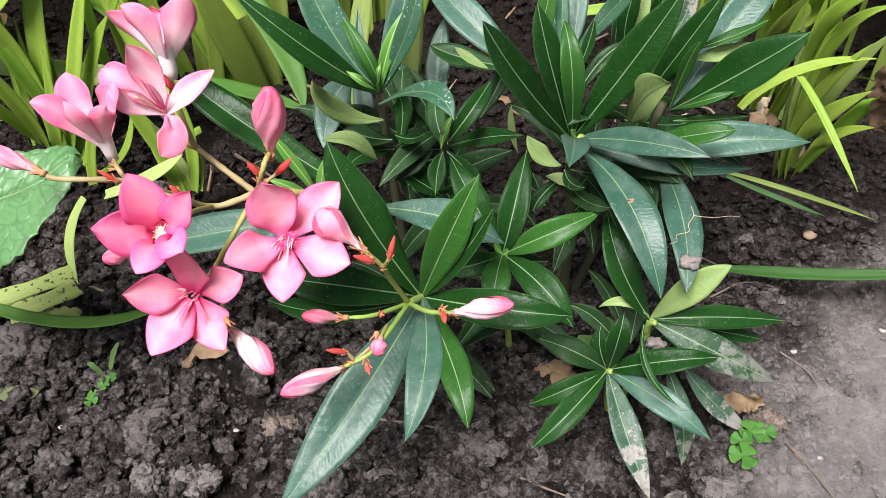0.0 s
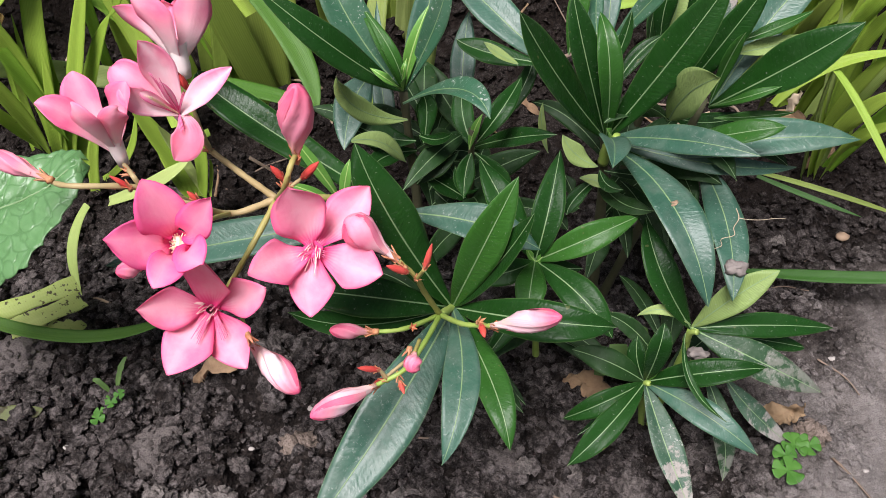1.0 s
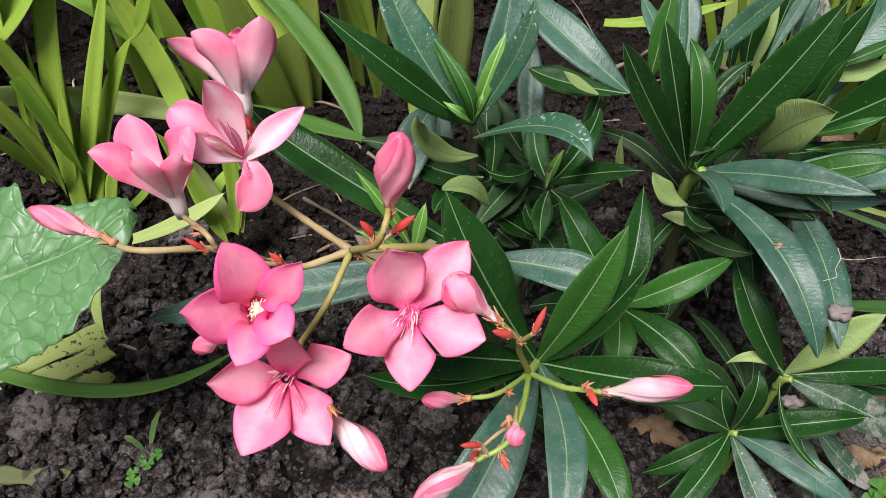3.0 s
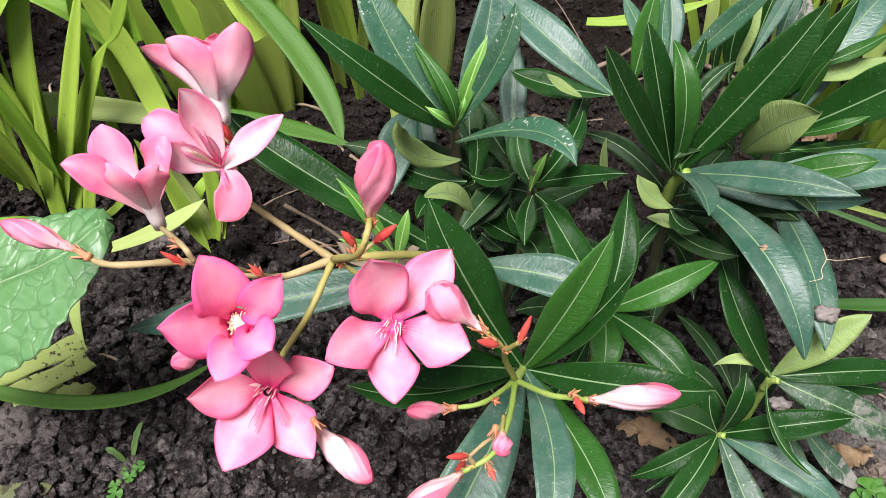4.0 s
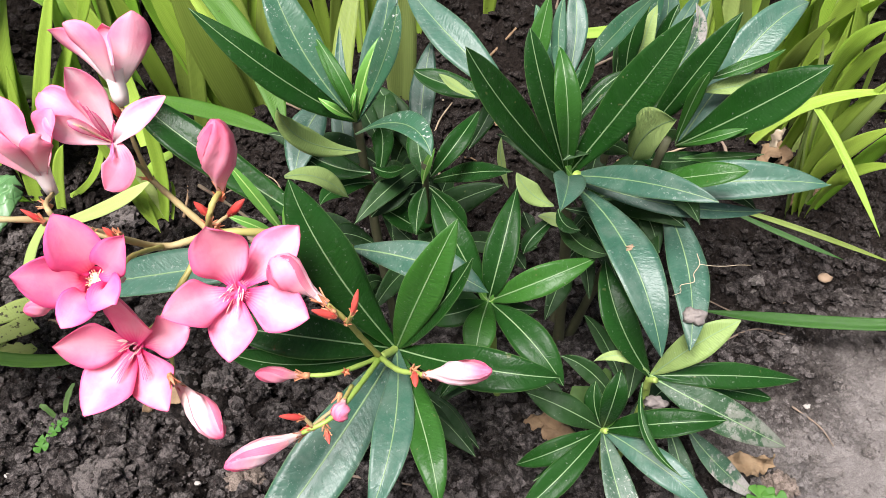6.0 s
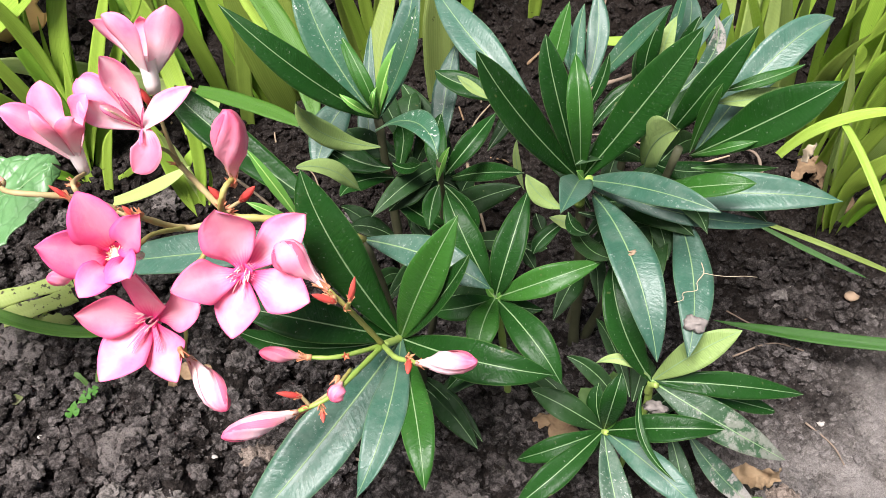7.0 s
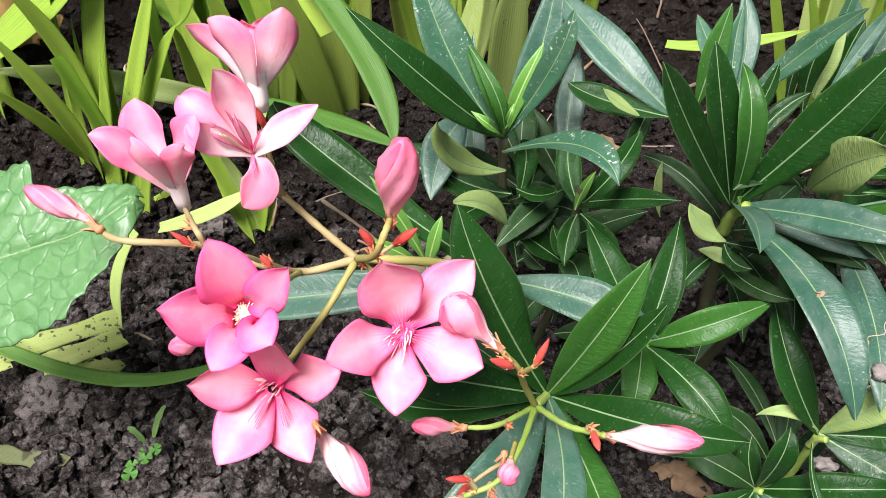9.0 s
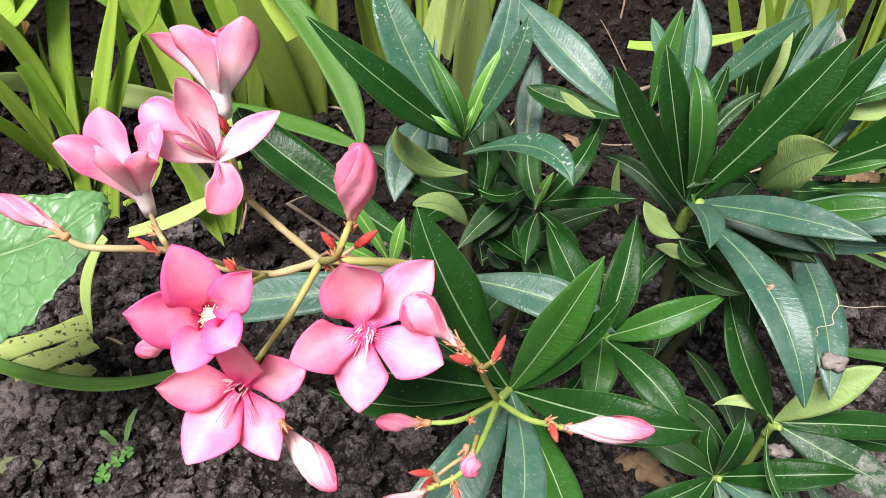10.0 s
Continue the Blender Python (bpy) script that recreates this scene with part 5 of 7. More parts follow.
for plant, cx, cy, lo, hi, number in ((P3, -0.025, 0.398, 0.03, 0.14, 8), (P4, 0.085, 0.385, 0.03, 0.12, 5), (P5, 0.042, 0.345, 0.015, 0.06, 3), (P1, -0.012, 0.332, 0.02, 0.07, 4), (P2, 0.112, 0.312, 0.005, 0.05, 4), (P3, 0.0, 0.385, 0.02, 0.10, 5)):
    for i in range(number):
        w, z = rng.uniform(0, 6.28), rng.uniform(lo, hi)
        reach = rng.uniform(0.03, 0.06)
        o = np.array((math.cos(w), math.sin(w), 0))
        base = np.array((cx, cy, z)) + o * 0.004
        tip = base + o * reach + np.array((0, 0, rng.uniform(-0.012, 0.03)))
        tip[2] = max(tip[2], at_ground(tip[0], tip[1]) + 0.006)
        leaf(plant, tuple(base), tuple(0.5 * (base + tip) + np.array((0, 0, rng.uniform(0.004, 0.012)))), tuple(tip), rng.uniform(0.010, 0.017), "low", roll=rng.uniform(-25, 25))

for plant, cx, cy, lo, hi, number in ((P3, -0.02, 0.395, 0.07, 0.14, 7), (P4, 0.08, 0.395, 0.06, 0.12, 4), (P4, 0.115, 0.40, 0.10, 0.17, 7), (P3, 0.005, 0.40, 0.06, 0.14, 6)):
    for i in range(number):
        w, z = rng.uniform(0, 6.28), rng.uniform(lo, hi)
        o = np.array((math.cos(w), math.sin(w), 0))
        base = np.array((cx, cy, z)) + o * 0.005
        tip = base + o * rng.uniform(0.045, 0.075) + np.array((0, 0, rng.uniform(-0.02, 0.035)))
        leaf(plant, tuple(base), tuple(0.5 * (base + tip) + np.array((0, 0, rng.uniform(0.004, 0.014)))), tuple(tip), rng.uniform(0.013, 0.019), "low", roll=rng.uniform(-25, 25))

# flowers of the tall spray
def flower(place, face, label, deep=False):
    ob = new("flower")
    ob.empty_display_size = 0.01
    ob.parent = P1
    ob.location = Vector(place) - P1.location
    ob["face"] = [float(q) for q in unit(np.array(face, float))]
    if deep:
        ob["deep"] = True
    return tagged(ob, label)


f_a = flower((-0.067, 0.255, 0.186), (0.10, -0.62, 0.72), "open pink five-petalled flower")
f_b = flower((-0.117, 0.249, 0.195), (0.25, -0.60, 0.70), "half-open deep pink flower with a pale eye", True)
f_c = flower((-0.114, 0.256, 0.151), (-0.05, -0.62, 0.60), "open pale pink flower with a dark throat hole")
f_d = flower((-0.133, 0.345, 0.226), (-0.25, 0.40, 0.88), "pink flower on a long white tube")
f_e = flower((-0.134, 0.321, 0.212), (-0.3, -0.55, 0.6), "fading pink flower with curled petals")
f_f = flower((-0.156, 0.307, 0.210), (-0.35, 0.22, 0.88), "cup-shaped pink flower on a pale tube")

petal(f_a, (-0.067, 0.255, 0.186), (-0.067, 0.230, 0.175), 0.0183, 0.006)
petal(f_a, (-0.067, 0.255, 0.186), (-0.040, 0.248, 0.179), 0.0209, 0.006)
petal(f_a, (-0.067, 0.255, 0.186), (-0.045, 0.275, 0.202), 0.0188, 0.004)
petal(f_a, (-0.067, 0.255, 0.186), (-0.073, 0.255, 0.219), 0.0215, 0.006, blunt=3.6)
petal(f_a, (-0.067, 0.255, 0.186), (-0.088, 0.234, 0.195), 0.0187, 0.006)
petal(f_b, (-0.117, 0.249, 0.195), (-0.139, 0.238, 0.209), 0.0196, 0.01, (-0.1195, 0.2545, 0.1905), 3.2)
petal(f_b, (-0.117, 0.249, 0.195), (-0.126, 0.255, 0.223), 0.0197, 0.01, (-0.1195, 0.2545, 0.1905), 3.2)
petal(f_b, (-0.117, 0.249, 0.195), (-0.101, 0.251, 0.218), 0.0144, 0.012, (-0.1195, 0.2545, 0.1905), 3.2)
petal(f_b, (-0.117, 0.249, 0.195), (-0.106, 0.238, 0.196), 0.0165, 0.002, (-0.1195, 0.2545, 0.1905), 3.2)
petal(f_b, (-0.117, 0.249, 0.195), (-0.123, 0.229, 0.193), 0.0141, 0.002, (-0.1195, 0.2545, 0.1905), 3.2)
petal(f_c, (-0.114, 0.256, 0.151), (-0.140, 0.243, 0.165), 0.0188, 0.005)
petal(f_c, (-0.114, 0.256, 0.151), (-0.129, 0.227, 0.143), 0.0226, 0.006)
petal(f_c, (-0.114, 0.256, 0.151), (-0.098, 0.232, 0.140), 0.0200, 0.006)
petal(f_c, (-0.114, 0.256, 0.151), (-0.089, 0.252, 0.167), 0.0180, 0.006)
petal(f_c, (-0.114, 0.256, 0.151), (-0.110, 0.249, 0.187), 0.0212, 0.006, blunt=3.4)
bud(P1, (-0.073, 0.278, 0.216), (-0.068, 0.274, 0.251), 0.0130, "pink")
bud(P1, (-0.100, 0.250, 0.134), (-0.077, 0.228, 0.128), 0.0119, "pale")
bud(P1, (0.004, 0.241, 0.155), (0.029, 0.226, 0.178), 0.0092, "pale")
bud(P1, (-0.044, 0.224, 0.138), (-0.067, 0.201, 0.150), 0.0090, "pale")
bud(P1, (-0.177, 0.283, 0.201), (-0.201, 0.288, 0.211), 0.0082, "pink")
bud(P1, (-0.047, 0.250, 0.141), (-0.063, 0.242, 0.152), 0.0065, "pink")
bud(P1, (-0.028, 0.237, 0.143), (-0.029, 0.227, 0.143), 0.0075, "pink")
bud(P1, (-0.042, 0.226, 0.146), (-0.050, 0.221, 0.154), 0.0046, "red")
bud(P1, (-0.023, 0.248, 0.182), (-0.020, 0.248, 0.196), 0.0044, "red")
bud(P1, (-0.030, 0.251, 0.177), (-0.038, 0.247, 0.185), 0.0054, "red")
bud(P1, (-0.000, 0.245, 0.151), (0.001, 0.235, 0.155), 0.0051, "red")
bud(P1, (-0.034, 0.226, 0.138), (-0.032, 0.219, 0.139), 0.0037, "red")
bud(P1, (-0.079, 0.277, 0.204), (-0.083, 0.275, 0.213), 0.0053, "red")
bud(P1, (-0.072, 0.278, 0.204), (-0.064, 0.276, 0.214), 0.0058, "red")
bud(P1, (-0.126, 0.328, 0.213), (-0.128, 0.325, 0.224), 0.0058, "red")
bud(P1, (-0.129, 0.243, 0.191), (-0.137, 0.234, 0.196), 0.0064, "pink")
bud(P1, (-0.133, 0.260, 0.215), (-0.139, 0.259, 0.222), 0.0035, "red")
bud(P1, (-0.109, 0.260, 0.208), (-0.112, 0.259, 0.214), 0.0039, "red")
bud(P1, (-0.042, 0.235, 0.127), (-0.046, 0.224, 0.136), 0.0051, "red")
bud(P1, (-0.034, 0.256, 0.179), (-0.054, 0.260, 0.198), 0.0146, "spent")
lobe(f_e, (-0.131, 0.324, 0.203), (-0.134, 0.324, 0.225), (-0.139, 0.321, 0.241), 0.0145, (0.1, -0.7, 0.5), 2.6, "petal_rim")
lobe(f_e, (-0.131, 0.324, 0.203), (-0.144, 0.321, 0.220), (-0.155, 0.326, 0.226), 0.0150, (0.3, -0.7, 0.5), 3.5, "petal_cup")
lobe(f_e, (-0.131, 0.324, 0.203), (-0.142, 0.312, 0.217), (-0.148, 0.312, 0.225), 0.0120, (0.2, -0.5, 0.8), 2.5, "petal_rim")
lobe(f_e, (-0.131, 0.324, 0.203), (-0.119, 0.322, 0.215), (-0.105, 0.328, 0.224), 0.0118, (-0.1, -0.7, 0.6), 2.3, "petal_rim")
lobe(f_e, (-0.131, 0.324, 0.203), (-0.126, 0.314, 0.198), (-0.133, 0.309, 0.189), 0.0145, (0.1, -0.8, 0.5), 3.2, "petal_old")
lobe(f_e, (-0.131, 0.324, 0.203), (-0.131, 0.319, 0.215), (-0.133, 0.317, 0.224), 0.0042, (0.1, -0.7, 0.5), 4, "petal_streak")
lobe(f_e, (-0.131, 0.324, 0.203), (-0.137, 0.316, 0.216), (-0.141, 0.313, 0.222), 0.0048, (0.3, -0.7, 0.5), 4, "petal_streak")
fringe(f_e, (-0.131, 0.324, 0.203), (-0.134, 0.317, 0.227), 0.0058, 6, (0.0, -0.0016, 0.0014))
fringe(f_e, (-0.131, 0.324, 0.203), (-0.139, 0.311, 0.223), 0.0040, 4, (0.0, -0.0016, 0.0014), "eye")
fringe(f_e, (-0.131, 0.324, 0.203), (-0.127, 0.312, 0.200), 0.0030, 4, (0.0, -0.0012, 0.0014))
fringe(f_e, (-0.131, 0.324, 0.203), (-0.124, 0.319, 0.218), 0.0025, 3, (0.0, -0.0012, 0.0014))
tube_of(f_d, (-0.132, 0.345, 0.208), (-0.133, 0.348, 0.224), 0.003, 0.0044)
tube_of(f_e, (-0.127, 0.322, 0.194), (-0.131, 0.324, 0.203), 0.0018, 0.003)
tube_of(f_f, (-0.154, 0.305, 0.190), (-0.156, 0.306, 0.207), 0.0024, 0.0046)
tube_of(f_a, (-0.064, 0.273, 0.174), (-0.067, 0.255, 0.186), 0.0018, 0.004)
tube_of(f_b, (-0.117, 0.268, 0.178), (-0.1195, 0.259, 0.186), 0.0018, 0.0034)
tube_of(f_c, (-0.114, 0.268, 0.146), (-0.114, 0.256, 0.151), 0.0018, 0.004)
lobe(f_d, (-0.131, 0.348, 0.217), (-0.124, 0.353, 0.234), (-0.122, 0.358, 0.246), 0.0179, (-.4,.75,-.2))
lobe(f_d, (-0.134, 0.345, 0.218), (-0.138, 0.342, 0.237), (-0.146, 0.345, 0.247), 0.0187, (.4,.75,-.2))
lobe(f_d, (-0.135, 0.348, 0.217), (-0.150, 0.356, 0.229), (-0.160, 0.357, 0.237), 0.0131, (.5,.6,-.2))
lobe(f_d, (-0.134, 0.349, 0.217), (-0.140, 0.368, 0.224), (-0.142, 0.370, 0.233), 0.0135, (0,-.8,.5))
lobe(f_d, (-0.133, 0.349, 0.217), (-0.134, 0.369, 0.225), (-0.134, 0.371, 0.234), 0.0135, (0,-.8,.5))
lobe(f_f, (-0.157, 0.304, 0.200), (-0.169, 0.301, 0.219), (-0.179, 0.300, 0.226), 0.0142, (.3,-.4,.85), 1.7)
lobe(f_f, (-0.157, 0.307, 0.200), (-0.166, 0.315, 0.218), (-0.169, 0.320, 0.228), 0.0166, (0,-.8,.5), 1.7)
lobe(f_f, (-0.153, 0.306, 0.201), (-0.148, 0.309, 0.219), (-0.145, 0.312, 0.228), 0.0180, (-.5,-.55,.6), 1.7)
lobe(f_f, (-0.156, 0.303, 0.201), (-0.159, 0.294, 0.220), (-0.162, 0.296, 0.229), 0.0147, (.2,.8,.3), 1.7)
lobe(f_f, (-0.154, 0.304, 0.201), (-0.149, 0.298, 0.218), (-0.146, 0.300, 0.224), 0.0125, (-.2,.8,.3), 1.7)
# soft green growing tips in the whorls
stem(P4, [(0.074, 0.380, 0.128), (0.074, 0.376, 0.142), (0.077, 0.370, 0.153)], 0.0042, 0.0034, "green")
leaf(P4, (0.076, 0.373, 0.148), (0.072, 0.367, 0.157), (0.069, 0.364, 0.163), 0.0058, "new")
leaf(P4, (0.077, 0.372, 0.148), (0.083, 0.366, 0.156), (0.090, 0.363, 0.161), 0.0056, "new")
stem(P2, [(0.116, 0.304, 0.066), (0.116, 0.301, 0.076), (0.118, 0.298, 0.080)], 0.0026, 0.0020, "green")
stem(P2, [(0.096, 0.296, 0.032), (0.096, 0.293, 0.042), (0.097, 0.290, 0.046)], 0.0026, 0.0020, "green")
stem(P1, [(-0.034, 0.327, 0.140), (-0.054, 0.316, 0.158), (-0.074, 0.306, 0.169), (-0.090, 0.303, 0.171)], 0.0026, 0.0024, "olive")
stem(P1, [(-0.090, 0.303, 0.171), (-0.112, 0.300, 0.165), (-0.121, 0.272, 0.199), (-0.133, 0.264, 0.212), (-0.155, 0.257, 0.219), (-0.177, 0.283, 0.201)], 0.0023, 0.0013, "tan")
stem(P1, [(-0.090, 0.303, 0.171), (-0.110, 0.323, 0.170), (-0.127, 0.340, 0.170)], 0.0022, 0.0019, "tan")
stem(P1, [(-0.126, 0.339, 0.170), (-0.127, 0.333, 0.183), (-0.127, 0.322, 0.194)], 0.0014, 0.0012, "tan")
husk(P1, (-0.127, 0.340, 0.170), (-0.3, -0.3, 0.6), 0.0034)
stem(P1, [(-0.127, 0.340, 0.170), (-0.130, 0.341, 0.188), (-0.132, 0.344, 0.208)], 0.0016, 0.0012, "tan")
stem(P1, [(-0.090, 0.303, 0.171), (-0.100, 0.283, 0.161), (-0.112, 0.279, 0.142), (-0.114, 0.268, 0.146)], 0.002, 0.0015, "olive")
stem(P1, [(-0.090, 0.303, 0.171), (-0.078, 0.271, 0.205), (-0.074, 0.269, 0.217), (-0.073, 0.278, 0.216)], 0.0018, 0.0015, "olive")
stem(P1, [(-0.131, 0.264, 0.212), (-0.135, 0.268, 0.216), (-0.154, 0.305, 0.190)], 0.0014, 0.0013, "tan")
stem(P1, [(-0.111, 0.275, 0.138), (-0.105, 0.262, 0.135), (-0.100, 0.249, 0.141), (-0.100, 0.250, 0.134)], 0.0013, 0.0012, "olive")
stem(P1, [(-0.090, 0.303, 0.171), (-0.075, 0.288, 0.173), (-0.064, 0.273, 0.174)], 0.0015, 0.0012, "olive")
stem(P1, [(-0.112, 0.300, 0.165), (-0.112, 0.273, 0.186), (-0.115, 0.263, 0.187)], 0.0016, 0.0012, "olive")
stem(P1, [(-0.011, 0.288, 0.113), (-0.017, 0.274, 0.124)], 0.0027, 0.0025, "green")
stem(P1, [(-0.017, 0.274, 0.124), (-0.024, 0.265, 0.150), (-0.027, 0.256, 0.169), (-0.034, 0.256, 0.179)], 0.0019, 0.0013, "olive")
stem(P1, [(-0.027, 0.255, 0.168), (-0.023, 0.248, 0.182)], 0.0013, 0.0011, "olive")
stem(P1, [(-0.017, 0.274, 0.124), (-0.008, 0.255, 0.140), (-0.001, 0.248, 0.147), (0.004, 0.241, 0.155)], 0.0018, 0.0013, "green")
stem(P1, [(-0.017, 0.274, 0.124), (-0.033, 0.254, 0.138), (-0.047, 0.250, 0.141)], 0.0016, 0.0012, "green")
stem(P1, [(-0.017, 0.274, 0.124), (-0.024, 0.246, 0.138), (-0.032, 0.229, 0.142), (-0.044, 0.224, 0.138)], 0.0018, 0.0012, "green")
stem(P1, [(-0.026, 0.247, 0.139), (-0.028, 0.237, 0.143)], 0.0012, 0.0011, "olive")
husk(P1, (-0.045, 0.250, 0.141), (-0.8, -0.2, 0.3), 0.003)
husk(P1, (-0.029, 0.253, 0.140), (0.1, -0.5, 0.7), 0.0024)
husk(P1, (-0.001, 0.248, 0.149), (0.3, -0.4, 0.6), 0.0028)
husk(P1, (0.003, 0.244, 0.151), (0.8, -0.2, 0.2), 0.0028)
husk(P1, (-0.030, 0.240, 0.142), (-0.3, -0.6, -0.4), 0.0026)
husk(P1, (-0.043, 0.226, 0.136), (-0.6, -0.4, -0.3), 0.0026)
husk(P1, (-0.031, 0.253, 0.177), (-0.6, -0.3, 0.4), 0.0028)
husk(P1, (-0.027, 0.254, 0.170), (0.3, -0.4, 0.6), 0.0022)
husk(P1, (-0.164, 0.264, 0.216), (-0.7, 0.1, 0.3), 0.0032)
husk(P1, (-0.137, 0.273, 0.211), (-0.5, -0.3, 0.5), 0.0026)
husk(P1, (-0.114, 0.273, 0.197), (-0.2, -0.4, 0.7), 0.0026)
husk(P1, (-0.073, 0.276, 0.214), (0.1, -0.2, 0.8), 0.003)
husk(P1, (-0.080, 0.283, 0.193), (0.6, -0.4, 0.3), 0.0022)
husk(P1, (-0.097, 0.241, 0.151), (0.4, -0.4, -0.5), 0.0028)
husk(P1, (-0.087, 0.299, 0.172), (0.1, -0.6, 0.5), 0.0024)
stem(P1, [(-0.039, 0.226, 0.139), (-0.040, 0.226, 0.142), (-0.042, 0.226, 0.146)], 0.0012, 0.001, "tan")
husk(P1, (-0.039, 0.226, 0.139), (-0.011, -0.005, 0.015), 0.0022)
stem(P1, [(-0.032, 0.256, 0.176), (-0.031, 0.254, 0.176), (-0.030, 0.251, 0.177)], 0.0012, 0.001, "tan")
husk(P1, (-0.032, 0.256, 0.176), (-0.006, -0.009, 0.009), 0.0022)
stem(P1, [(-0.035, 0.228, 0.141), (-0.035, 0.227, 0.140), (-0.034, 0.226, 0.138)], 0.0012, 0.001, "tan")
husk(P1, (-0.035, 0.228, 0.141), (0.003, -0.008, -0.002), 0.0022)
stem(P1, [(-0.079, 0.274, 0.202), (-0.079, 0.275, 0.202), (-0.079, 0.277, 0.204)], 0.0012, 0.001, "tan")
husk(P1, (-0.079, 0.274, 0.202), (-0.004, 0.002, 0.012), 0.0022)
stem(P1, [(-0.079, 0.274, 0.202), (-0.076, 0.276, 0.202), (-0.072, 0.278, 0.204)], 0.0012, 0.001, "tan")
husk(P1, (-0.079, 0.274, 0.202), (0.015, 0.002, 0.012), 0.0022)
stem(P1, [(-0.128, 0.329, 0.208), (-0.127, 0.329, 0.210), (-0.126, 0.328, 0.213)], 0.0012, 0.001, "tan")
husk(P1, (-0.128, 0.329, 0.208), (-0.000, -0.004, 0.015), 0.0022)
stem(P1, [(-0.115, 0.263, 0.187), (-0.120, 0.255, 0.187), (-0.129, 0.243, 0.191)], 0.0012, 0.001, "tan")
stem(P1, [(-0.135, 0.263, 0.213), (-0.134, 0.261, 0.213), (-0.133, 0.260, 0.215)], 0.0012, 0.001, "tan")
husk(P1, (-0.135, 0.263, 0.213), (-0.004, -0.004, 0.009), 0.0022)
stem(P1, [(-0.123, 0.270, 0.201), (-0.115, 0.266, 0.202), (-0.109, 0.260, 0.208)], 0.0012, 0.001, "tan")
husk(P1, (-0.123, 0.270, 0.201), (0.011, -0.011, 0.013), 0.0022)
stem(P1, [(-0.027, 0.240, 0.139), (-0.034, 0.240, 0.131), (-0.042, 0.235, 0.127)], 0.0012, 0.001, "tan")
husk(P1, (-0.027, 0.240, 0.139), (-0.019, -0.016, -0.003), 0.0022)


stamens(f_a, (-0.067, 0.255, 0.186), 0.0095, 11, False, (-0.25, -0.35, -0.55))
eye_of(f_b, (-0.1195, 0.2545, 0.1905))
for q, (tip, wide, number) in enumerate((((-0.1195, 0.2415, 0.1465), 0.0046, 6), ((-0.1075, 0.2440, 0.1455), 0.0040, 5))):
    fringe(f_c, (-0.114, 0.256, 0.151), tip, wide, number, (0.0, -0.0010, 0.0010))
for tip in ((-0.0672, 0.2498, 0.1835), (-0.0610, 0.2530, 0.1850), (-0.0718, 0.2500, 0.1880), (-0.0688, 0.2550, 0.1930), (-0.0626, 0.2590, 0.1892)):
    fringe(f_a, (-0.067, 0.255, 0.186), tip, 0.0036, 4, (0.0, -0.0010, 0.0010))
stamens(f_c, (-0.114, 0.256, 0.151), 0.008, 9, False, (-0.3, -0.2, -0.3))
# Small dark cup painted as the shade inside the flower tube.
v, f = lathe_on((-0.1145, 0.2545, 0.1515), (-0.1143, 0.2525, 0.1535), [(0, 0.0006), (0.4, 0.0011), (0.8, 0.0014), (1.0, 0.0015)], 14)
part("throat_mark", mesh_of("throat_mark", v, f[:-1], [M["hole"]]), f_c, "throat hole with its inner shade painted dark")
lobe(f_c, (-0.113, 0.258, 0.153), (-0.1175, 0.2565, 0.1555), (-0.121, 0.2545, 0.1555), 0.0042, (0.0, -0.7, 0.7)).data.materials[0] = M["stamen"]

# ---------------------------------------------------------------- strap-leaved clumps behind
I1 = thing("iris_clump", (-0.305, 0.523, at_ground(-0.305, 0.523)), "clump of upright yellow-green strap leaves", "iris", "strap-leaved clumps")
I2 = thing("iris_clump", (-0.165, 0.643, at_ground(-0.165, 0.643)), "clump of broad olive-green strap leaves behind the shoots", "iris", "strap-leaved clumps")
I3 = thing("iris_clump", (0.28, 0.56, at_ground(0.28, 0.56)), "clump of arching pale green strap leaves, one bent over", "iris", "strap-leaved clumps")
I4 = thing("fallen_leaf", (-0.3, 0.38, at_ground(-0.3, 0.38)), "dark green strap leaf lying across the soil", "leaf")
blade(I1, (-0.308, 0.525, 0.000), (-0.301, 0.533, 0.076), (-0.293, 0.560, 0.172), 0.0104, "mid")
blade(I1, (-0.303, 0.523, 0.000), (-0.277, 0.530, 0.082), (-0.246, 0.550, 0.177), 0.0119, "mid")
blade(I1, (-0.297, 0.518, 0.000), (-0.271, 0.539, 0.076), (-0.239, 0.540, 0.134), 0.0117, "mid")
blade(I1, (-0.239, 0.540, 0.134), (-0.227, 0.530, 0.153), (-0.214, 0.530, 0.182), 0.0098, "mid")
blade(I1, (-0.310, 0.526, 0.000), (-0.304, 0.522, 0.102), (-0.326, 0.500, 0.185), 0.0126, "mid")
blade(I1, (-0.314, 0.526, 0.000), (-0.307, 0.501, 0.078), (-0.328, 0.480, 0.161), 0.0111, "mid")
blade(I1, (-0.319, 0.529, 0.000), (-0.318, 0.503, 0.068), (-0.336, 0.470, 0.129), 0.0090, "mid")
blade(I1, (-0.310, 0.531, 0.000), (-0.308, 0.531, 0.069), (-0.302, 0.530, 0.138), 0.0051, "mid")
blade(I1, (-0.310, 0.523, -0.000), (-0.296, 0.520, 0.057), (-0.286, 0.520, 0.116), 0.0094, "mid")
blade(I1, (-0.201, 0.571, 0.045), (-0.289, 0.557, 0.074), (-0.375, 0.535, 0.094), 0.0168, "pale")
blade(I1, (-0.213, 0.537, 0.040), (-0.238, 0.569, 0.100), (-0.265, 0.574, 0.162), 0.0165, "mid")
blade(I1, (-0.183, 0.454, 0.041), (-0.195, 0.454, 0.084), (-0.209, 0.451, 0.123), 0.0118, "mid")
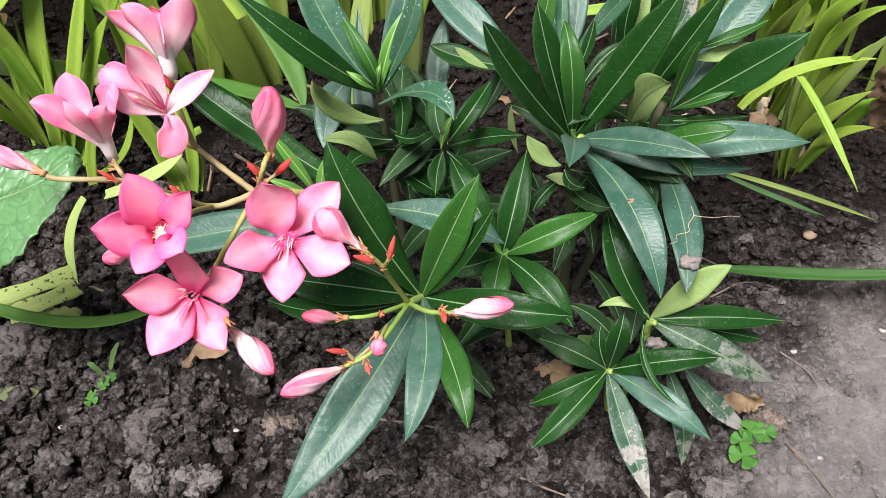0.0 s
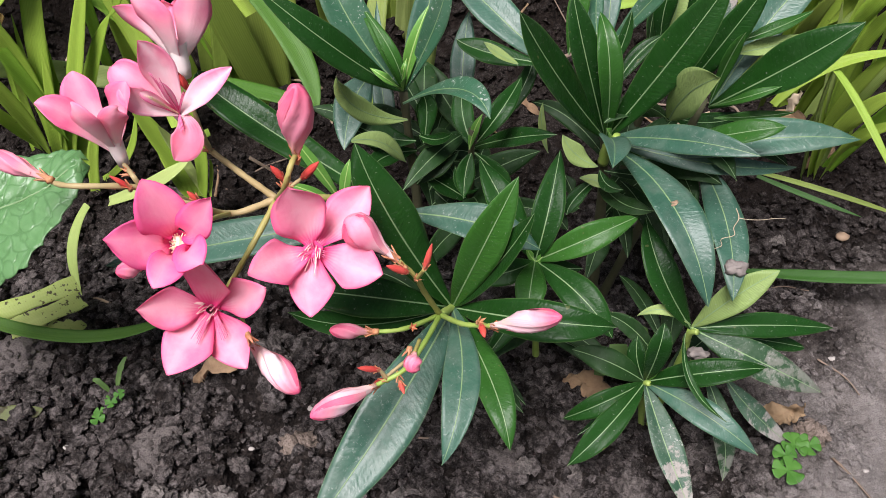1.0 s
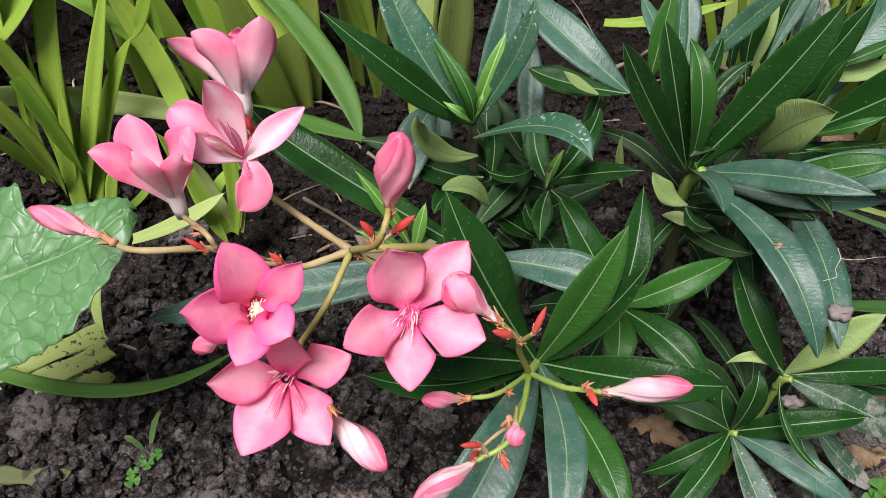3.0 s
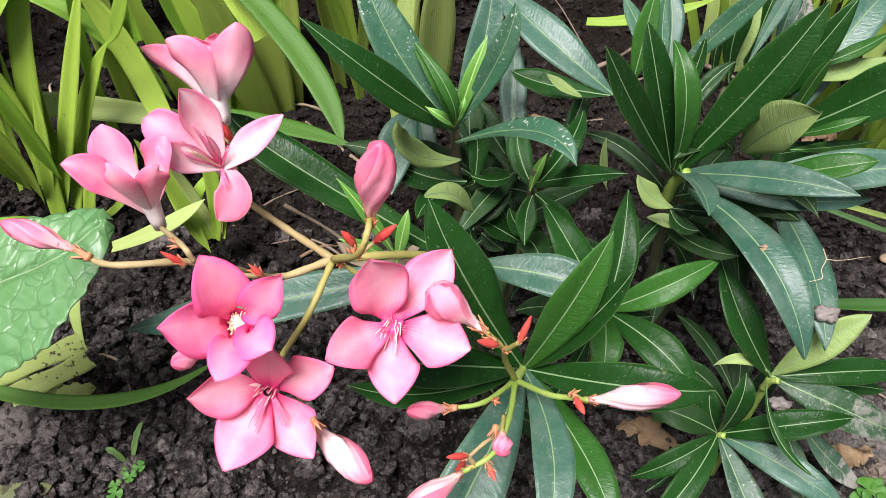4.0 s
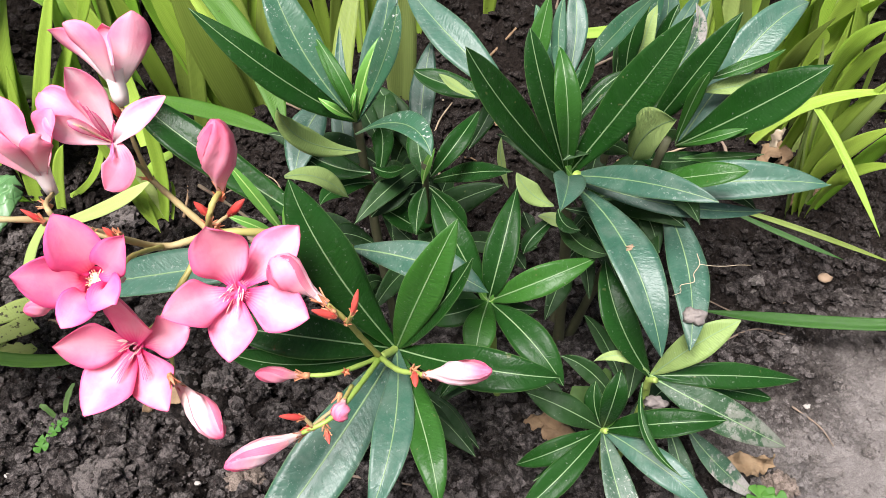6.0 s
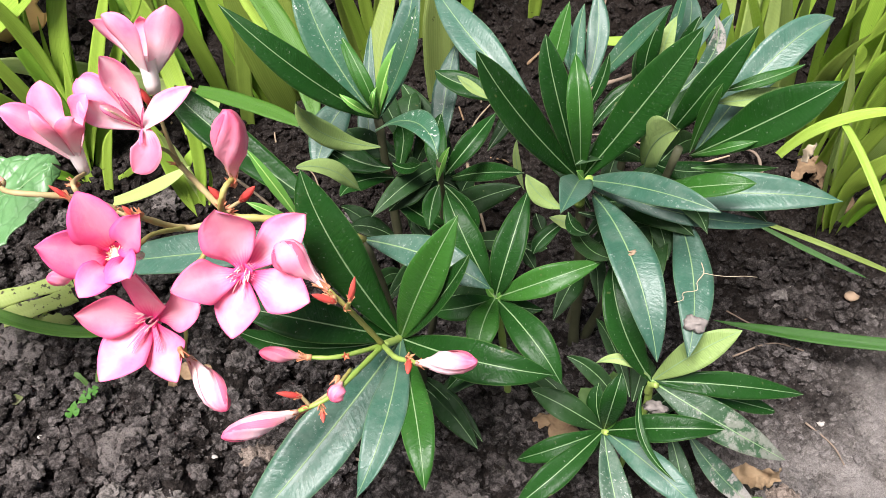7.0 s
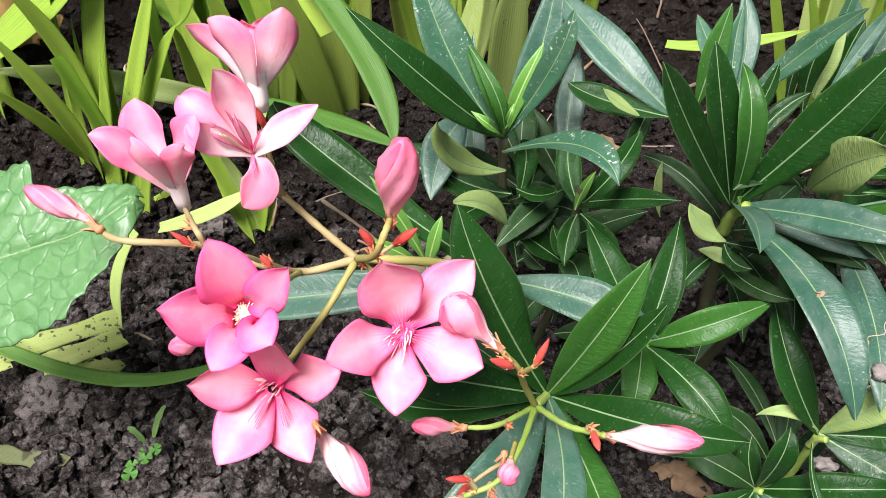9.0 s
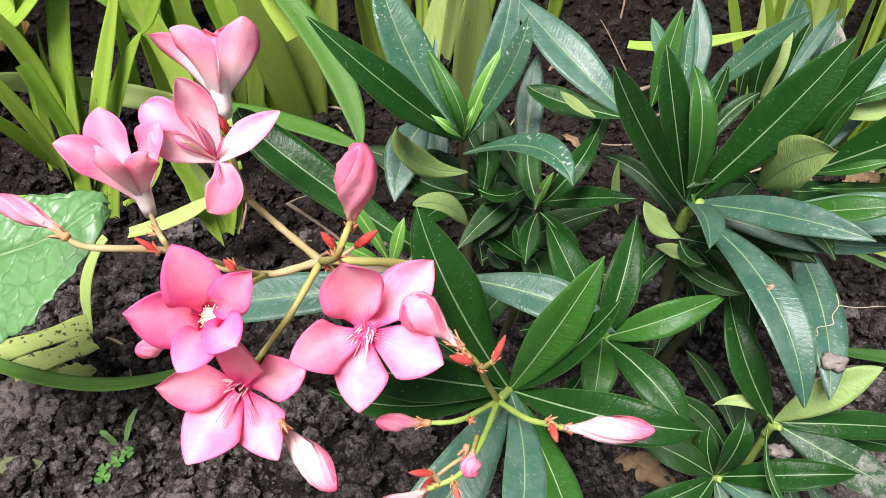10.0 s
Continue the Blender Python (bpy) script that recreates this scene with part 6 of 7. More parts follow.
blade(I1, (-0.179, 0.454, 0.041), (-0.173, 0.456, 0.086), (-0.177, 0.458, 0.131), 0.0090, "mid")
blade(I1, (-0.177, 0.455, 0.043), (-0.187, 0.455, 0.078), (-0.193, 0.448, 0.106), 0.0070, "pale")
blade(I1, (-0.281, 0.504, 0.000), (-0.270, 0.503, 0.035), (-0.256, 0.500, 0.067), 0.0086, "mid")
blade(I1, (-0.368, 0.521, 0.108), (-0.318, 0.528, 0.144), (-0.276, 0.536, 0.180), 0.0296, "mid")
blade(I1, (-0.174, 0.454, 0.041), (-0.170, 0.459, 0.061), (-0.169, 0.456, 0.072), 0.0029, "mid")
blade(I1, (-0.243, 0.452, 0.039), (-0.205, 0.445, 0.061), (-0.178, 0.449, 0.079), 0.0100, "pale")
blade(I1, (-0.294, 0.520, -0.000), (-0.252, 0.513, 0.026), (-0.236, 0.520, 0.066), 0.0056, "mid")
blade(I2, (-0.161, 0.637, 0.000), (-0.178, 0.620, 0.066), (-0.199, 0.620, 0.148), 0.0272, "olive")
blade(I2, (-0.154, 0.638, 0.000), (-0.158, 0.633, 0.064), (-0.168, 0.640, 0.141), 0.0267, "olive")
blade(I2, (-0.173, 0.641, 0.000), (-0.191, 0.621, 0.060), (-0.220, 0.620, 0.139), 0.0197, "mid")
blade(I2, (-0.181, 0.642, 0.000), (-0.213, 0.639, 0.072), (-0.231, 0.630, 0.138), 0.0155, "deep")
blade(I2, (-0.223, 0.642, 0.000), (-0.233, 0.626, 0.064), (-0.250, 0.620, 0.137), 0.0146, "mid")
blade(I2, (-0.218, 0.642, 0.000), (-0.210, 0.636, 0.060), (-0.206, 0.640, 0.130), 0.0131, "olive")
blade(I2, (-0.148, 0.561, 0.120), (-0.163, 0.572, 0.145), (-0.177, 0.580, 0.167), 0.0160, "mid")
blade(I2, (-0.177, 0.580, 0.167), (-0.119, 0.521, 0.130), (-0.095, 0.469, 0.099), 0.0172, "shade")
blade(I2, (-0.089, 0.674, 0.000), (-0.101, 0.653, 0.071), (-0.115, 0.630, 0.140), 0.0105, "mid")
blade(I2, (-0.094, 0.674, 0.000), (-0.084, 0.653, 0.072), (-0.074, 0.630, 0.142), 0.0096, "olive")
blade(I2, (-0.145, 0.653, 0.000), (-0.142, 0.653, 0.059), (-0.136, 0.660, 0.125), 0.0159, "olive")
blade(I2, (-0.032, 0.652, 0.000), (-0.029, 0.624, 0.077), (-0.027, 0.600, 0.158), 0.0267, "pale")
blade(I2, (-0.107, 0.691, 0.000), (-0.112, 0.666, 0.071), (-0.119, 0.640, 0.142), 0.0125, "olive")
blade(I2, (-0.092, 0.693, 0.000), (-0.098, 0.680, 0.070), (-0.101, 0.660, 0.135), 0.0117, "mid")
blade(I2, (-0.057, 0.477, 0.093), (-0.058, 0.506, 0.133), (-0.046, 0.550, 0.187), 0.0141, "olive")
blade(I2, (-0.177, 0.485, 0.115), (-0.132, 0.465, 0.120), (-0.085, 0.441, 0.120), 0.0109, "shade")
blade(I2, (0.045, 0.779, 0.000), (0.047, 0.766, 0.058), (0.049, 0.750, 0.114), 0.0126, "mid")
blade(I2, (-0.029, 0.753, 0.000), (-0.014, 0.741, 0.066), (-0.011, 0.720, 0.123), 0.0134, "mid")
blade(I2, (-0.052, 0.718, 0.000), (-0.043, 0.693, 0.078), (-0.037, 0.660, 0.148), 0.0146, "pale")
blade(I2, (-0.266, 0.625, 0.000), (-0.266, 0.610, 0.072), (-0.265, 0.600, 0.150), 0.0126, "mid")
blade(I2, (-0.283, 0.620, 0.000), (-0.277, 0.592, 0.072), (-0.270, 0.580, 0.158), 0.0107, "deep")
blade(I2, (0.097, 0.673, 0.062), (0.140, 0.656, 0.074), (0.192, 0.648, 0.094), 0.0092, "mid")
blade(I3, (0.262, 0.642, 0.000), (0.238, 0.603, 0.097), (0.219, 0.560, 0.190), 0.0160, "pale")
blade(I3, (0.271, 0.639, 0.000), (0.264, 0.596, 0.105), (0.254, 0.540, 0.197), 0.0157, "mid")
blade(I3, (0.280, 0.624, 0.000), (0.272, 0.570, 0.102), (0.272, 0.500, 0.189), 0.0161, "mid")
blade(I3, (0.252, 0.667, 0.000), (0.221, 0.635, 0.086), (0.180, 0.600, 0.170), 0.0160, "mid")
blade(I3, (0.258, 0.659, 0.000), (0.238, 0.636, 0.092), (0.207, 0.600, 0.171), 0.0150, "pale")
blade(I3, (0.230, 0.682, 0.000), (0.205, 0.661, 0.075), (0.166, 0.640, 0.151), 0.0129, "mid")
blade(I3, (0.274, 0.631, 0.000), (0.251, 0.592, 0.099), (0.230, 0.550, 0.195), 0.0149, "mid")
blade(I3, (0.279, 0.526, 0.000), (0.258, 0.492, 0.078), (0.269, 0.460, 0.158), 0.0098, "mid")
blade(I3, (0.274, 0.529, 0.000), (0.251, 0.501, 0.061), (0.237, 0.477, 0.125), 0.0093, "pale")
blade(I3, (0.237, 0.477, 0.125), (0.248, 0.447, 0.113), (0.264, 0.400, 0.087), 0.0060, "mid")
blade(I3, (0.207, 0.480, 0.095), (0.236, 0.478, 0.126), (0.276, 0.460, 0.147), 0.0075, "mid")
blade(I3, (0.283, 0.526, 0.000), (0.270, 0.499, 0.059), (0.288, 0.470, 0.116), 0.0132, "mid")
blade(I3, (0.287, 0.525, 0.000), (0.283, 0.497, 0.051), (0.294, 0.460, 0.093), 0.0101, "mid")
blade(I3, (0.281, 0.593, 0.000), (0.278, 0.552, 0.084), (0.284, 0.500, 0.157), 0.0128, "mid")
blade(I3, (0.262, 0.614, 0.000), (0.247, 0.567, 0.081), (0.251, 0.520, 0.162), 0.0123, "olive")
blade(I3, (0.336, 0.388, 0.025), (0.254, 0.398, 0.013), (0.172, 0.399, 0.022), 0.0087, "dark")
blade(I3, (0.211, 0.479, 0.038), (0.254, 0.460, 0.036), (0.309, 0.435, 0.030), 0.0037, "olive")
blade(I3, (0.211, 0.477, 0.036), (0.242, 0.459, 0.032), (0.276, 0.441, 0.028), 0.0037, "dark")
blade(I3, (0.294, 0.595, 0.000), (0.303, 0.554, 0.059), (0.305, 0.500, 0.104), 0.0124, "olive")
blade(I3, (0.210, 0.684, 0.000), (0.182, 0.674, 0.072), (0.151, 0.660, 0.141), 0.0123, "mid")
blade(I3, (0.312, 0.575, 0.000), (0.285, 0.538, 0.094), (0.255, 0.520, 0.207), 0.0156, "mid")
blade(I3, (0.308, 0.635, 0.000), (0.277, 0.601, 0.100), (0.248, 0.560, 0.191), 0.0142, "olive")
blade(I3, (0.330, 0.577, 0.000), (0.297, 0.536, 0.096), (0.278, 0.500, 0.197), 0.0139, "mid")
blade(I3, (0.285, 0.528, 0.000), (0.273, 0.505, 0.073), (0.287, 0.470, 0.162), 0.0135, "pale")
blade(I3, (0.285, 0.528, 0.000), (0.298, 0.505, 0.062), (0.301, 0.480, 0.104), 0.0120, "deep")
blade(I3, (0.285, 0.528, 0.000), (0.253, 0.505, 0.125), (0.271, 0.470, 0.188), 0.0125, "mid")
blade(I3, (0.285, 0.528, 0.000), (0.263, 0.505, 0.116), (0.284, 0.475, 0.176), 0.0105, "mid")
blade(I3, (0.285, 0.528, 0.000), (0.261, 0.515, 0.071), (0.234, 0.490, 0.164), 0.0110, "pale")
blade(I3, (0.285, 0.528, 0.000), (0.262, 0.515, 0.076), (0.251, 0.500, 0.174), 0.0120, "mid")
blade(I1, (-0.314, 0.600, 0.139), (-0.261, 0.590, 0.110), (-0.222, 0.580, 0.060), 0.0140, "deep")
blade(I1, (-0.295, 0.490, 0.136), (-0.290, 0.500, 0.094), (-0.289, 0.515, 0.043), 0.0120, "deep")
blade(I1, (-0.320, 0.470, 0.047), (-0.300, 0.480, 0.037), (-0.294, 0.500, 0.013), 0.0080, "deep")
blade(I1, (-0.169, 0.470, 0.084), (-0.188, 0.460, 0.066), (-0.183, 0.450, 0.032), 0.0080, "mid")
blade(I1, (-0.200, 0.460, 0.096), (-0.194, 0.455, 0.066), (-0.183, 0.450, 0.034), 0.0095, "mid")
blade(I1, (-0.248, 0.432, 0.054), (-0.260, 0.415, 0.031), (-0.256, 0.396, 0.005), 0.0071, "pale")
blade(I4, (-0.343, 0.362, 0.063), (-0.245, 0.344, 0.026), (-0.166, 0.369, 0.030), 0.0082, "fallen")


def tuft(clump, x, y, number, spread, height, width, kinds, lean=(0, 0), seed=0):
    """Further blades of a clump, fanning up from one foot."""
    r = random.Random(seed)
    for i in range(number):
        w = r.uniform(0, 6.28)
        bx, by = x + r.gauss(0, 0.014), y + r.gauss(0, 0.014)
        z0 = at_ground(bx, by) - 0.006
        h, out = height * r.uniform(0.7, 1.15), spread * r.uniform(0.2, 1.1)
        dx, dy = math.cos(w) * out + lean[0], math.sin(w) * out + lean[1]
        high = r.uniform(0.75, 1.0)
        if r.random() < 0.35:
            dx, dy, high = dx * 1.7, dy * 1.7, r.uniform(0.45, 0.7)
        blade(clump, (bx, by, z0), (bx + dx * 0.32, by + dy * 0.32, z0 + h * 0.58), (bx + dx, by + dy, z0 + h * high), width * r.uniform(0.6, 1.15), r.choice(kinds), roll=r.uniform(-40, 40))


def clump_at(x, y, label, number, spread, height, width, kinds, lean=(0, 0), seed=0):
    c = thing("iris_clump", (x, y, at_ground(x, y)), label, "iris", "strap-leaved clumps")
    tuft(c, x, y, number, spread, height, width, kinds, lean, seed)


tuft(I1, -0.315, 0.535, 4, 0.10, 0.34, 0.014, ("mid", "deep", "mid"), (0.0, 0.03), 1)
tuft(I2, -0.175, 0.665, 12, 0.10, 0.36, 0.020, ("mid", "olive", "olive"), (0, 0.04), 2)
tuft(I3, 0.30, 0.62, 5, 0.12, 0.36, 0.016, ("mid", "pale", "mid"), (0.05, 0.05), 3)
clump_at(-0.43, 0.60, "clump of green strap leaves at the back of the bed", 14, 0.12, 0.36, 0.014, ("mid", "deep", "mid"), (0, 0.03), 4)
clump_at(-0.30, 0.72, "clump of green strap leaves at the back of the bed", 14, 0.12, 0.38, 0.016, ("mid", "deep", "olive"), (0, 0.05), 5)
clump_at(-0.06, 0.74, "clump of yellow-green strap leaves at the back of the bed", 12, 0.11, 0.36, 0.016, ("mid", "olive", "pale"), (-0.02, 0.05), 6)
clump_at(0.24, 0.70, "clump of yellow-green strap leaves at the back of the bed", 11, 0.13, 0.38, 0.016, ("mid", "pale", "mid"), (0.04, 0.05), 7)
clump_at(0.40, 0.64, "clump of yellow-green strap leaves at the back of the bed", 10, 0.13, 0.36, 0.016, ("mid", "pale", "mid", "olive"), (0.05, 0.03), 8)
clump_at(0.36, 0.78, "clump of yellow-green strap leaves at the back of the bed", 12, 0.13, 0.40, 0.016, ("mid", "pale", "olive"), (0.02, 0.05), 9)
clump_at(0.47, 0.70, "clump of yellow-green strap leaves at the back of the bed", 14, 0.13, 0.38, 0.016, ("mid", "mid", "olive"), (0.02, 0.03), 10)

# Row of tall clumps added out of view to cut sky light from behind.
rng = random.Random(5)
for i in range(11):
    clump_at(-0.62 + 0.125 * i + rng.uniform(-0.03, 0.03), 0.93 + rng.uniform(-0.03, 0.16), "unseen tall clump of green strap leaves added behind the bed to block sky light", 16, 0.14, 0.46, 0.018, ("deep", "mid", "olive"), (0, 0.02), 20 + i)

# ---------------------------------------------------------------- the broad puckered leaf
BL = thing("broad_leaf_plant", (-0.36, 0.34, at_ground(-0.36, 0.34)), "plant with one big puckered heart-shaped green leaf", "plant")


def build_broad_leaf():
    """One leaf folded along its midrib, with scalloped edges, sunken veins and puckers between them."""
    line = smooth_line([(-0.310, 0.298, 0.128), (-0.262, 0.304, 0.146), (-0.228, 0.309, 0.158), (-0.202, 0.314, 0.167), (-0.181, 0.322, 0.180)], 18)
    n, h = len(line) - 1, 22
    run = np.concatenate([[0], np.cumsum(np.linalg.norm(np.diff(line, axis=0), axis=1))])
    share = run / run[-1]
    low_w = np.interp(share, (0, 0.1, 0.4, 0.69, 0.74, 0.80, 0.88, 0.96, 1.0), (0.012, 0.028, 0.037, 0.036, 0.031, 0.026, 0.019, 0.010, 0.0006))
    up_w = np.interp(share, (0, 0.1, 0.3, 0.56, 0.62, 0.70, 0.85, 0.95, 1.0), (0.012, 0.030, 0.038, 0.036, 0.021, 0.021, 0.017, 0.009, 0.0006))
    low_d, up_d = unit(np.array((0.24, -0.93, -0.27))), unit(np.array((-0.10, 0.80, 0.59)))
    along = unit(line[-1] - line[0])
    starts = np.arange(0.006, 0.15, 0.0165)
    top, uv = [], []
    for i in range(n + 1):
        for j in range(-h, h + 1):
            u = j / h
            w, d = (low_w[i], low_d) if u < 0 else (up_w[i], up_d)
            scallop = 1 + 0.05 * abs(math.sin(run[i] * 330)) * (1 if share[i] < 0.95 else 0) * abs(u) ** 3
            q = abs(u) * w * scallop
            nrm = np.cross(along, d) * (-1 if u < 0 else 1)
            gap = np.min(np.abs(run[i] - starts - q * 0.75))
            rise = 0.0014 * min(1, gap / 0.0022) - 0.0014 * math.exp(-(q / 0.0016) ** 2)
            rise += 0.0008 * noise.noise(Vector((run[i] * 210, q * 210, 3 if u < 0 else 9))) + 0.004 * math.sin(run[i] * 70 + (0 if u < 0 else 2)) * abs(u) ** 2 - 0.004 * u * u
            top.append(line[i] + d * q + along * q * 0.25 + nrm * rise)
            uv.append((u * 0.5 + 0.5, share[i]))
    k, off = 2 * h + 1, len(top)
    lower = [q - np.array((0, -0.0002, 0.0006)) for q in top]
    faces = []
    for i in range(n):
        for j in range(k - 1):
            a = i * k + j
            faces.append((a, a + 1, a + k + 1, a + k))
            faces.append((off + a, off + a + k, off + a + k + 1, off + a + 1))
        for a, q in ((i * k, (i + 1) * k), ((i + 1) * k + k - 1, i * k + k - 1)):
            faces.append((a, q, off + q, off + a))
    ob = part("leaf", mesh_of("leaf", top + lower, faces, [M["broad"]], uv + uv), BL, "puckered leaf with a scalloped edge")
    grid = np.array(top).reshape(n + 1, k, 3)
    part("midrib", mesh_of("midrib", *tube(grid[::3, h], np.linspace(0.0009, 0.0003, len(grid[::3])), 6), [M["rib"]]), ob)


build_broad_leaf()
stem(BL, [(-0.36, 0.34, at_ground(-0.36, 0.34) - 0.01), (-0.35, 0.32, 0.07), (-0.310, 0.298, 0.128)], 0.0035, 0.0025, "green")

# ---------------------------------------------------------------- cut and fallen pieces


def scrap(name, b, m, t, width, mat, label, outline=strap, roll=0, fold=0.2, wave=0.06, seed=0, category="leaf", group="", teeth=0.05, n=22):
    v, f, uv, sl = sheet(b, m, t, width, outline, n=n, cols=9, fold=fold, flat=0.1, wave=wave, thick=0.0007, roll=roll, seed=seed, teeth=teeth)
    if name == "dry_leaf":
        v = [np.array(q) + np.array(noise.noise_vector(Vector(q) * 95)) * min(width, 0.03) * 0.24 + np.array(noise.noise_vector(Vector(q) * 330)) * min(width, 0.03) * 0.10 for q in v]
    return tagged(new(name, mesh_of(name, v, f, [mat, mat], uv, sl)), label, category, group)


def oblong(s):
    return 0.9 + 0.1 * math.sin(9 * s)


def ragged(s):
    return max(0.05, max(0, math.sin(math.pi * s)) ** 0.5 * (0.85 + 0.15 * math.sin(23 * s)))


def low(x, y, up=0.004):
    return (x, y, at_ground(x, y) + up)


scrap("cut_leaf", (-0.307, 0.358, 0.024), (-0.272, 0.372, 0.028), (-0.249, 0.386, 0.028), 0.0125, B["cut"], "cut pale green strap leaf lying on the soil", oblong, fold=0.05, wave=0.02, seed=4, group="cut leaves", teeth=0.02)
scrap("cut_leaf", (-0.283, 0.354, 0.020), (-0.260, 0.364, 0.024), (-0.245, 0.377, 0.022), 0.0130, B["cut"], "short cut strap leaf folded along its middle", oblong, fold=0.35, wave=0.02, seed=5, group="cut leaves", teeth=0.02)
scrap("cut_leaf", (-0.269, 0.359, 0.014), (-0.252, 0.358, 0.018), (-0.240, 0.362, 0.014), 0.0105, B["cut"], "ragged cut strap leaf with black marks", ragged, seed=6, group="cut leaves", teeth=0.12)
scrap("cut_leaf", (-0.335, 0.343, 0.020), (-0.316, 0.348, 0.022), (-0.303, 0.356, 0.020), 0.0095, B["cut"], "cut end of a pale strap leaf under another", oblong, seed=15, group="cut leaves")
scrap("cut_leaf", low(-0.315, 0.306, 0.006), low(-0.277, 0.306, 0.009), low(-0.256, 0.310, 0.006), 0.0105, B["withered"], "withered cut strap leaf on the soil", ragged, seed=7, group="cut leaves")
scrap("dry_leaf", low(-0.168, 0.332, 0.009), low(-0.154, 0.330, 0.017), low(-0.134, 0.326, 0.009), 0.012, M["dry"], "curled brown dry leaf on the soil", ragged, 20, 0.6, 0.2, 8, group="dry leaves")
scrap("dry_leaf", low(0.178, 0.312, 0.004), low(0.194, 0.309, 0.013), low(0.210, 0.312, 0.006), 0.017, M["dry_tan"], "crumpled tan dry leaf on the soil", ragged, -10, 0.5, 0.25, 9, group="dry leaves")
scrap("dry_leaf", low(0.062, 0.338, 0.004), low(0.074, 0.330, 0.012), low(0.092, 0.322, 0.006), 0.017, M["dry"], "brown dry leaf under the oleander leaves", ragged, 15, 0.5, 0.2, 10, group="dry leaves")
scrap("dry_leaf", (-0.500, 0.635, 0.05), (-0.447, 0.66, 0.065), (-0.395, 0.68, 0.05), 0.08, M["dry_yellow"], "yellow-brown fallen leaf behind the strap leaves", ragged, 0, 0.15, 0.08, 11, group="dry leaves")
scrap("dry_leaf", low(0.27, 0.525, 0.005), low(0.285, 0.53, 0.010), low(0.30, 0.53, 0.006), 0.012, M["dry"], "brown dry leaf under the strap leaves", ragged, 0, 0.4, 0.2, 12, group="dry leaves")
scrap("dry_leaf", (-0.052, 0.368, 0.115), (-0.07, 0.352, 0.118), (-0.092, 0.345, 0.138), 0.011, M["straw"], "pale dry leaf hanging in the shoots", ragged, 10, 0.5, 0.15, 13, group="dry leaves")
scrap("dry_leaf", low(0.045, 0.61, 0.005), low(0.06, 0.605, 0.010), low(0.072, 0.60, 0.006), 0.007, M["dry"], "pale dry scrap of leaf on the soil", ragged, 0, 0.4, 0.2, 14, group="dry leaves")

scrap("dry_leaf", low(0.258, 0.572, 0.006), low(0.272, 0.578, 0.014), low(0.284, 0.572, 0.006), 0.018, M["dry"], "rust-brown dry leaf under the strap leaves", ragged, 10, 0.4, 0.2, 16, group="dry leaves")
scrap("dry_leaf", (0.242, 0.530, 0.055), (0.244, 0.525, 0.066), (0.246, 0.520, 0.076), 0.010, M["straw_pale"], "pale papery dry leaf between strap leaves", ragged, 25, 0.3, 0.1, 17, group="dry leaves")
scrap("dry_leaf", (0.354, 0.540, 0.028), (0.333, 0.530, 0.065), (0.319, 0.520, 0.102), 0.018, M["dry"], "upright brown dry leaf among strap leaves", ragged, 60, 0.4, 0.1, 18, group="dry leaves")


def twig(points, r, label="thin grey-brown twig on the soil", mat="twig"):
    line = smooth_line(points, 8)
    radii = [r * (1 - 0.5 * i / len(line)) * (1 + 0.15 * math.sin(i * 1.7)) for i in range(len(line))]
    return tagged(new("twig", mesh_of("twig", *tube(line, radii, 7), [M[mat]])), label, "twig", "twigs")


twig([low(0.192, 0.287, 0.003), low(0.205, 0.281, 0.004), low(0.218, 0.276, 0.003), low(0.226, 0.262, 0.003), low(0.233, 0.243, 0.002)], 0.0011, "curved grey-brown twig on the pale soil")
twig([low(-0.046, 0.286, 0.004), low(-0.025, 0.283, 0.005), low(-0.004, 0.287, 0.004)], 0.0010)
twig([low(0.035, 0.262, 0.004), low(0.05, 0.252, 0.005), low(0.075, 0.243, 0.003)], 0.0011, "rough broken twig on the soil", "twig")
twig([low(0.19, 0.395, 0.004), low(0.215, 0.405, 0.006), low(0.235, 0.40, 0.004)], 0.0007)
twig([low(0.19, 0.44, 0.004), low(0.22, 0.43, 0.006), low(0.25, 0.435, 0.003)], 0.0006)
twig([low(-0.26, 0.40, 0.004), low(-0.235, 0.39, 0.006), low(-0.224, 0.365, 0.004)], 0.0013, "withered brown stalk beside the cut leaves", "straw")
twig([low(0.235, 0.36, 0.002), low(0.248, 0.345, 0.003), low(0.252, 0.33, 0.002)], 0.0007)
twig([(-0.118, 0.372, 0.14), (-0.095, 0.36, 0.132), (-0.07, 0.352, 0.11)], 0.0010, "pale dry stalk between the shoots", "straw")
twig([low(0.09, 0.66, 0.01), low(0.13, 0.68, 0.03), low(0.16, 0.72, 0.012)], 0.0022, "dry stalk on the soil behind the shoots", "twig")
twig([low(0.20, 0.70, 0.01), low(0.22, 0.66, 0.03), low(0.25, 0.64, 0.012)], 0.0022, "dry stalk on the soil behind the shoots", "twig")
twig([low(0.0, 0.56, 0.006), low(0.01, 0.51, 0.02), low(0.025, 0.47, 0.008)], 0.0016, "pale dry stalk on the soil", "straw")

rng = random.Random(64)
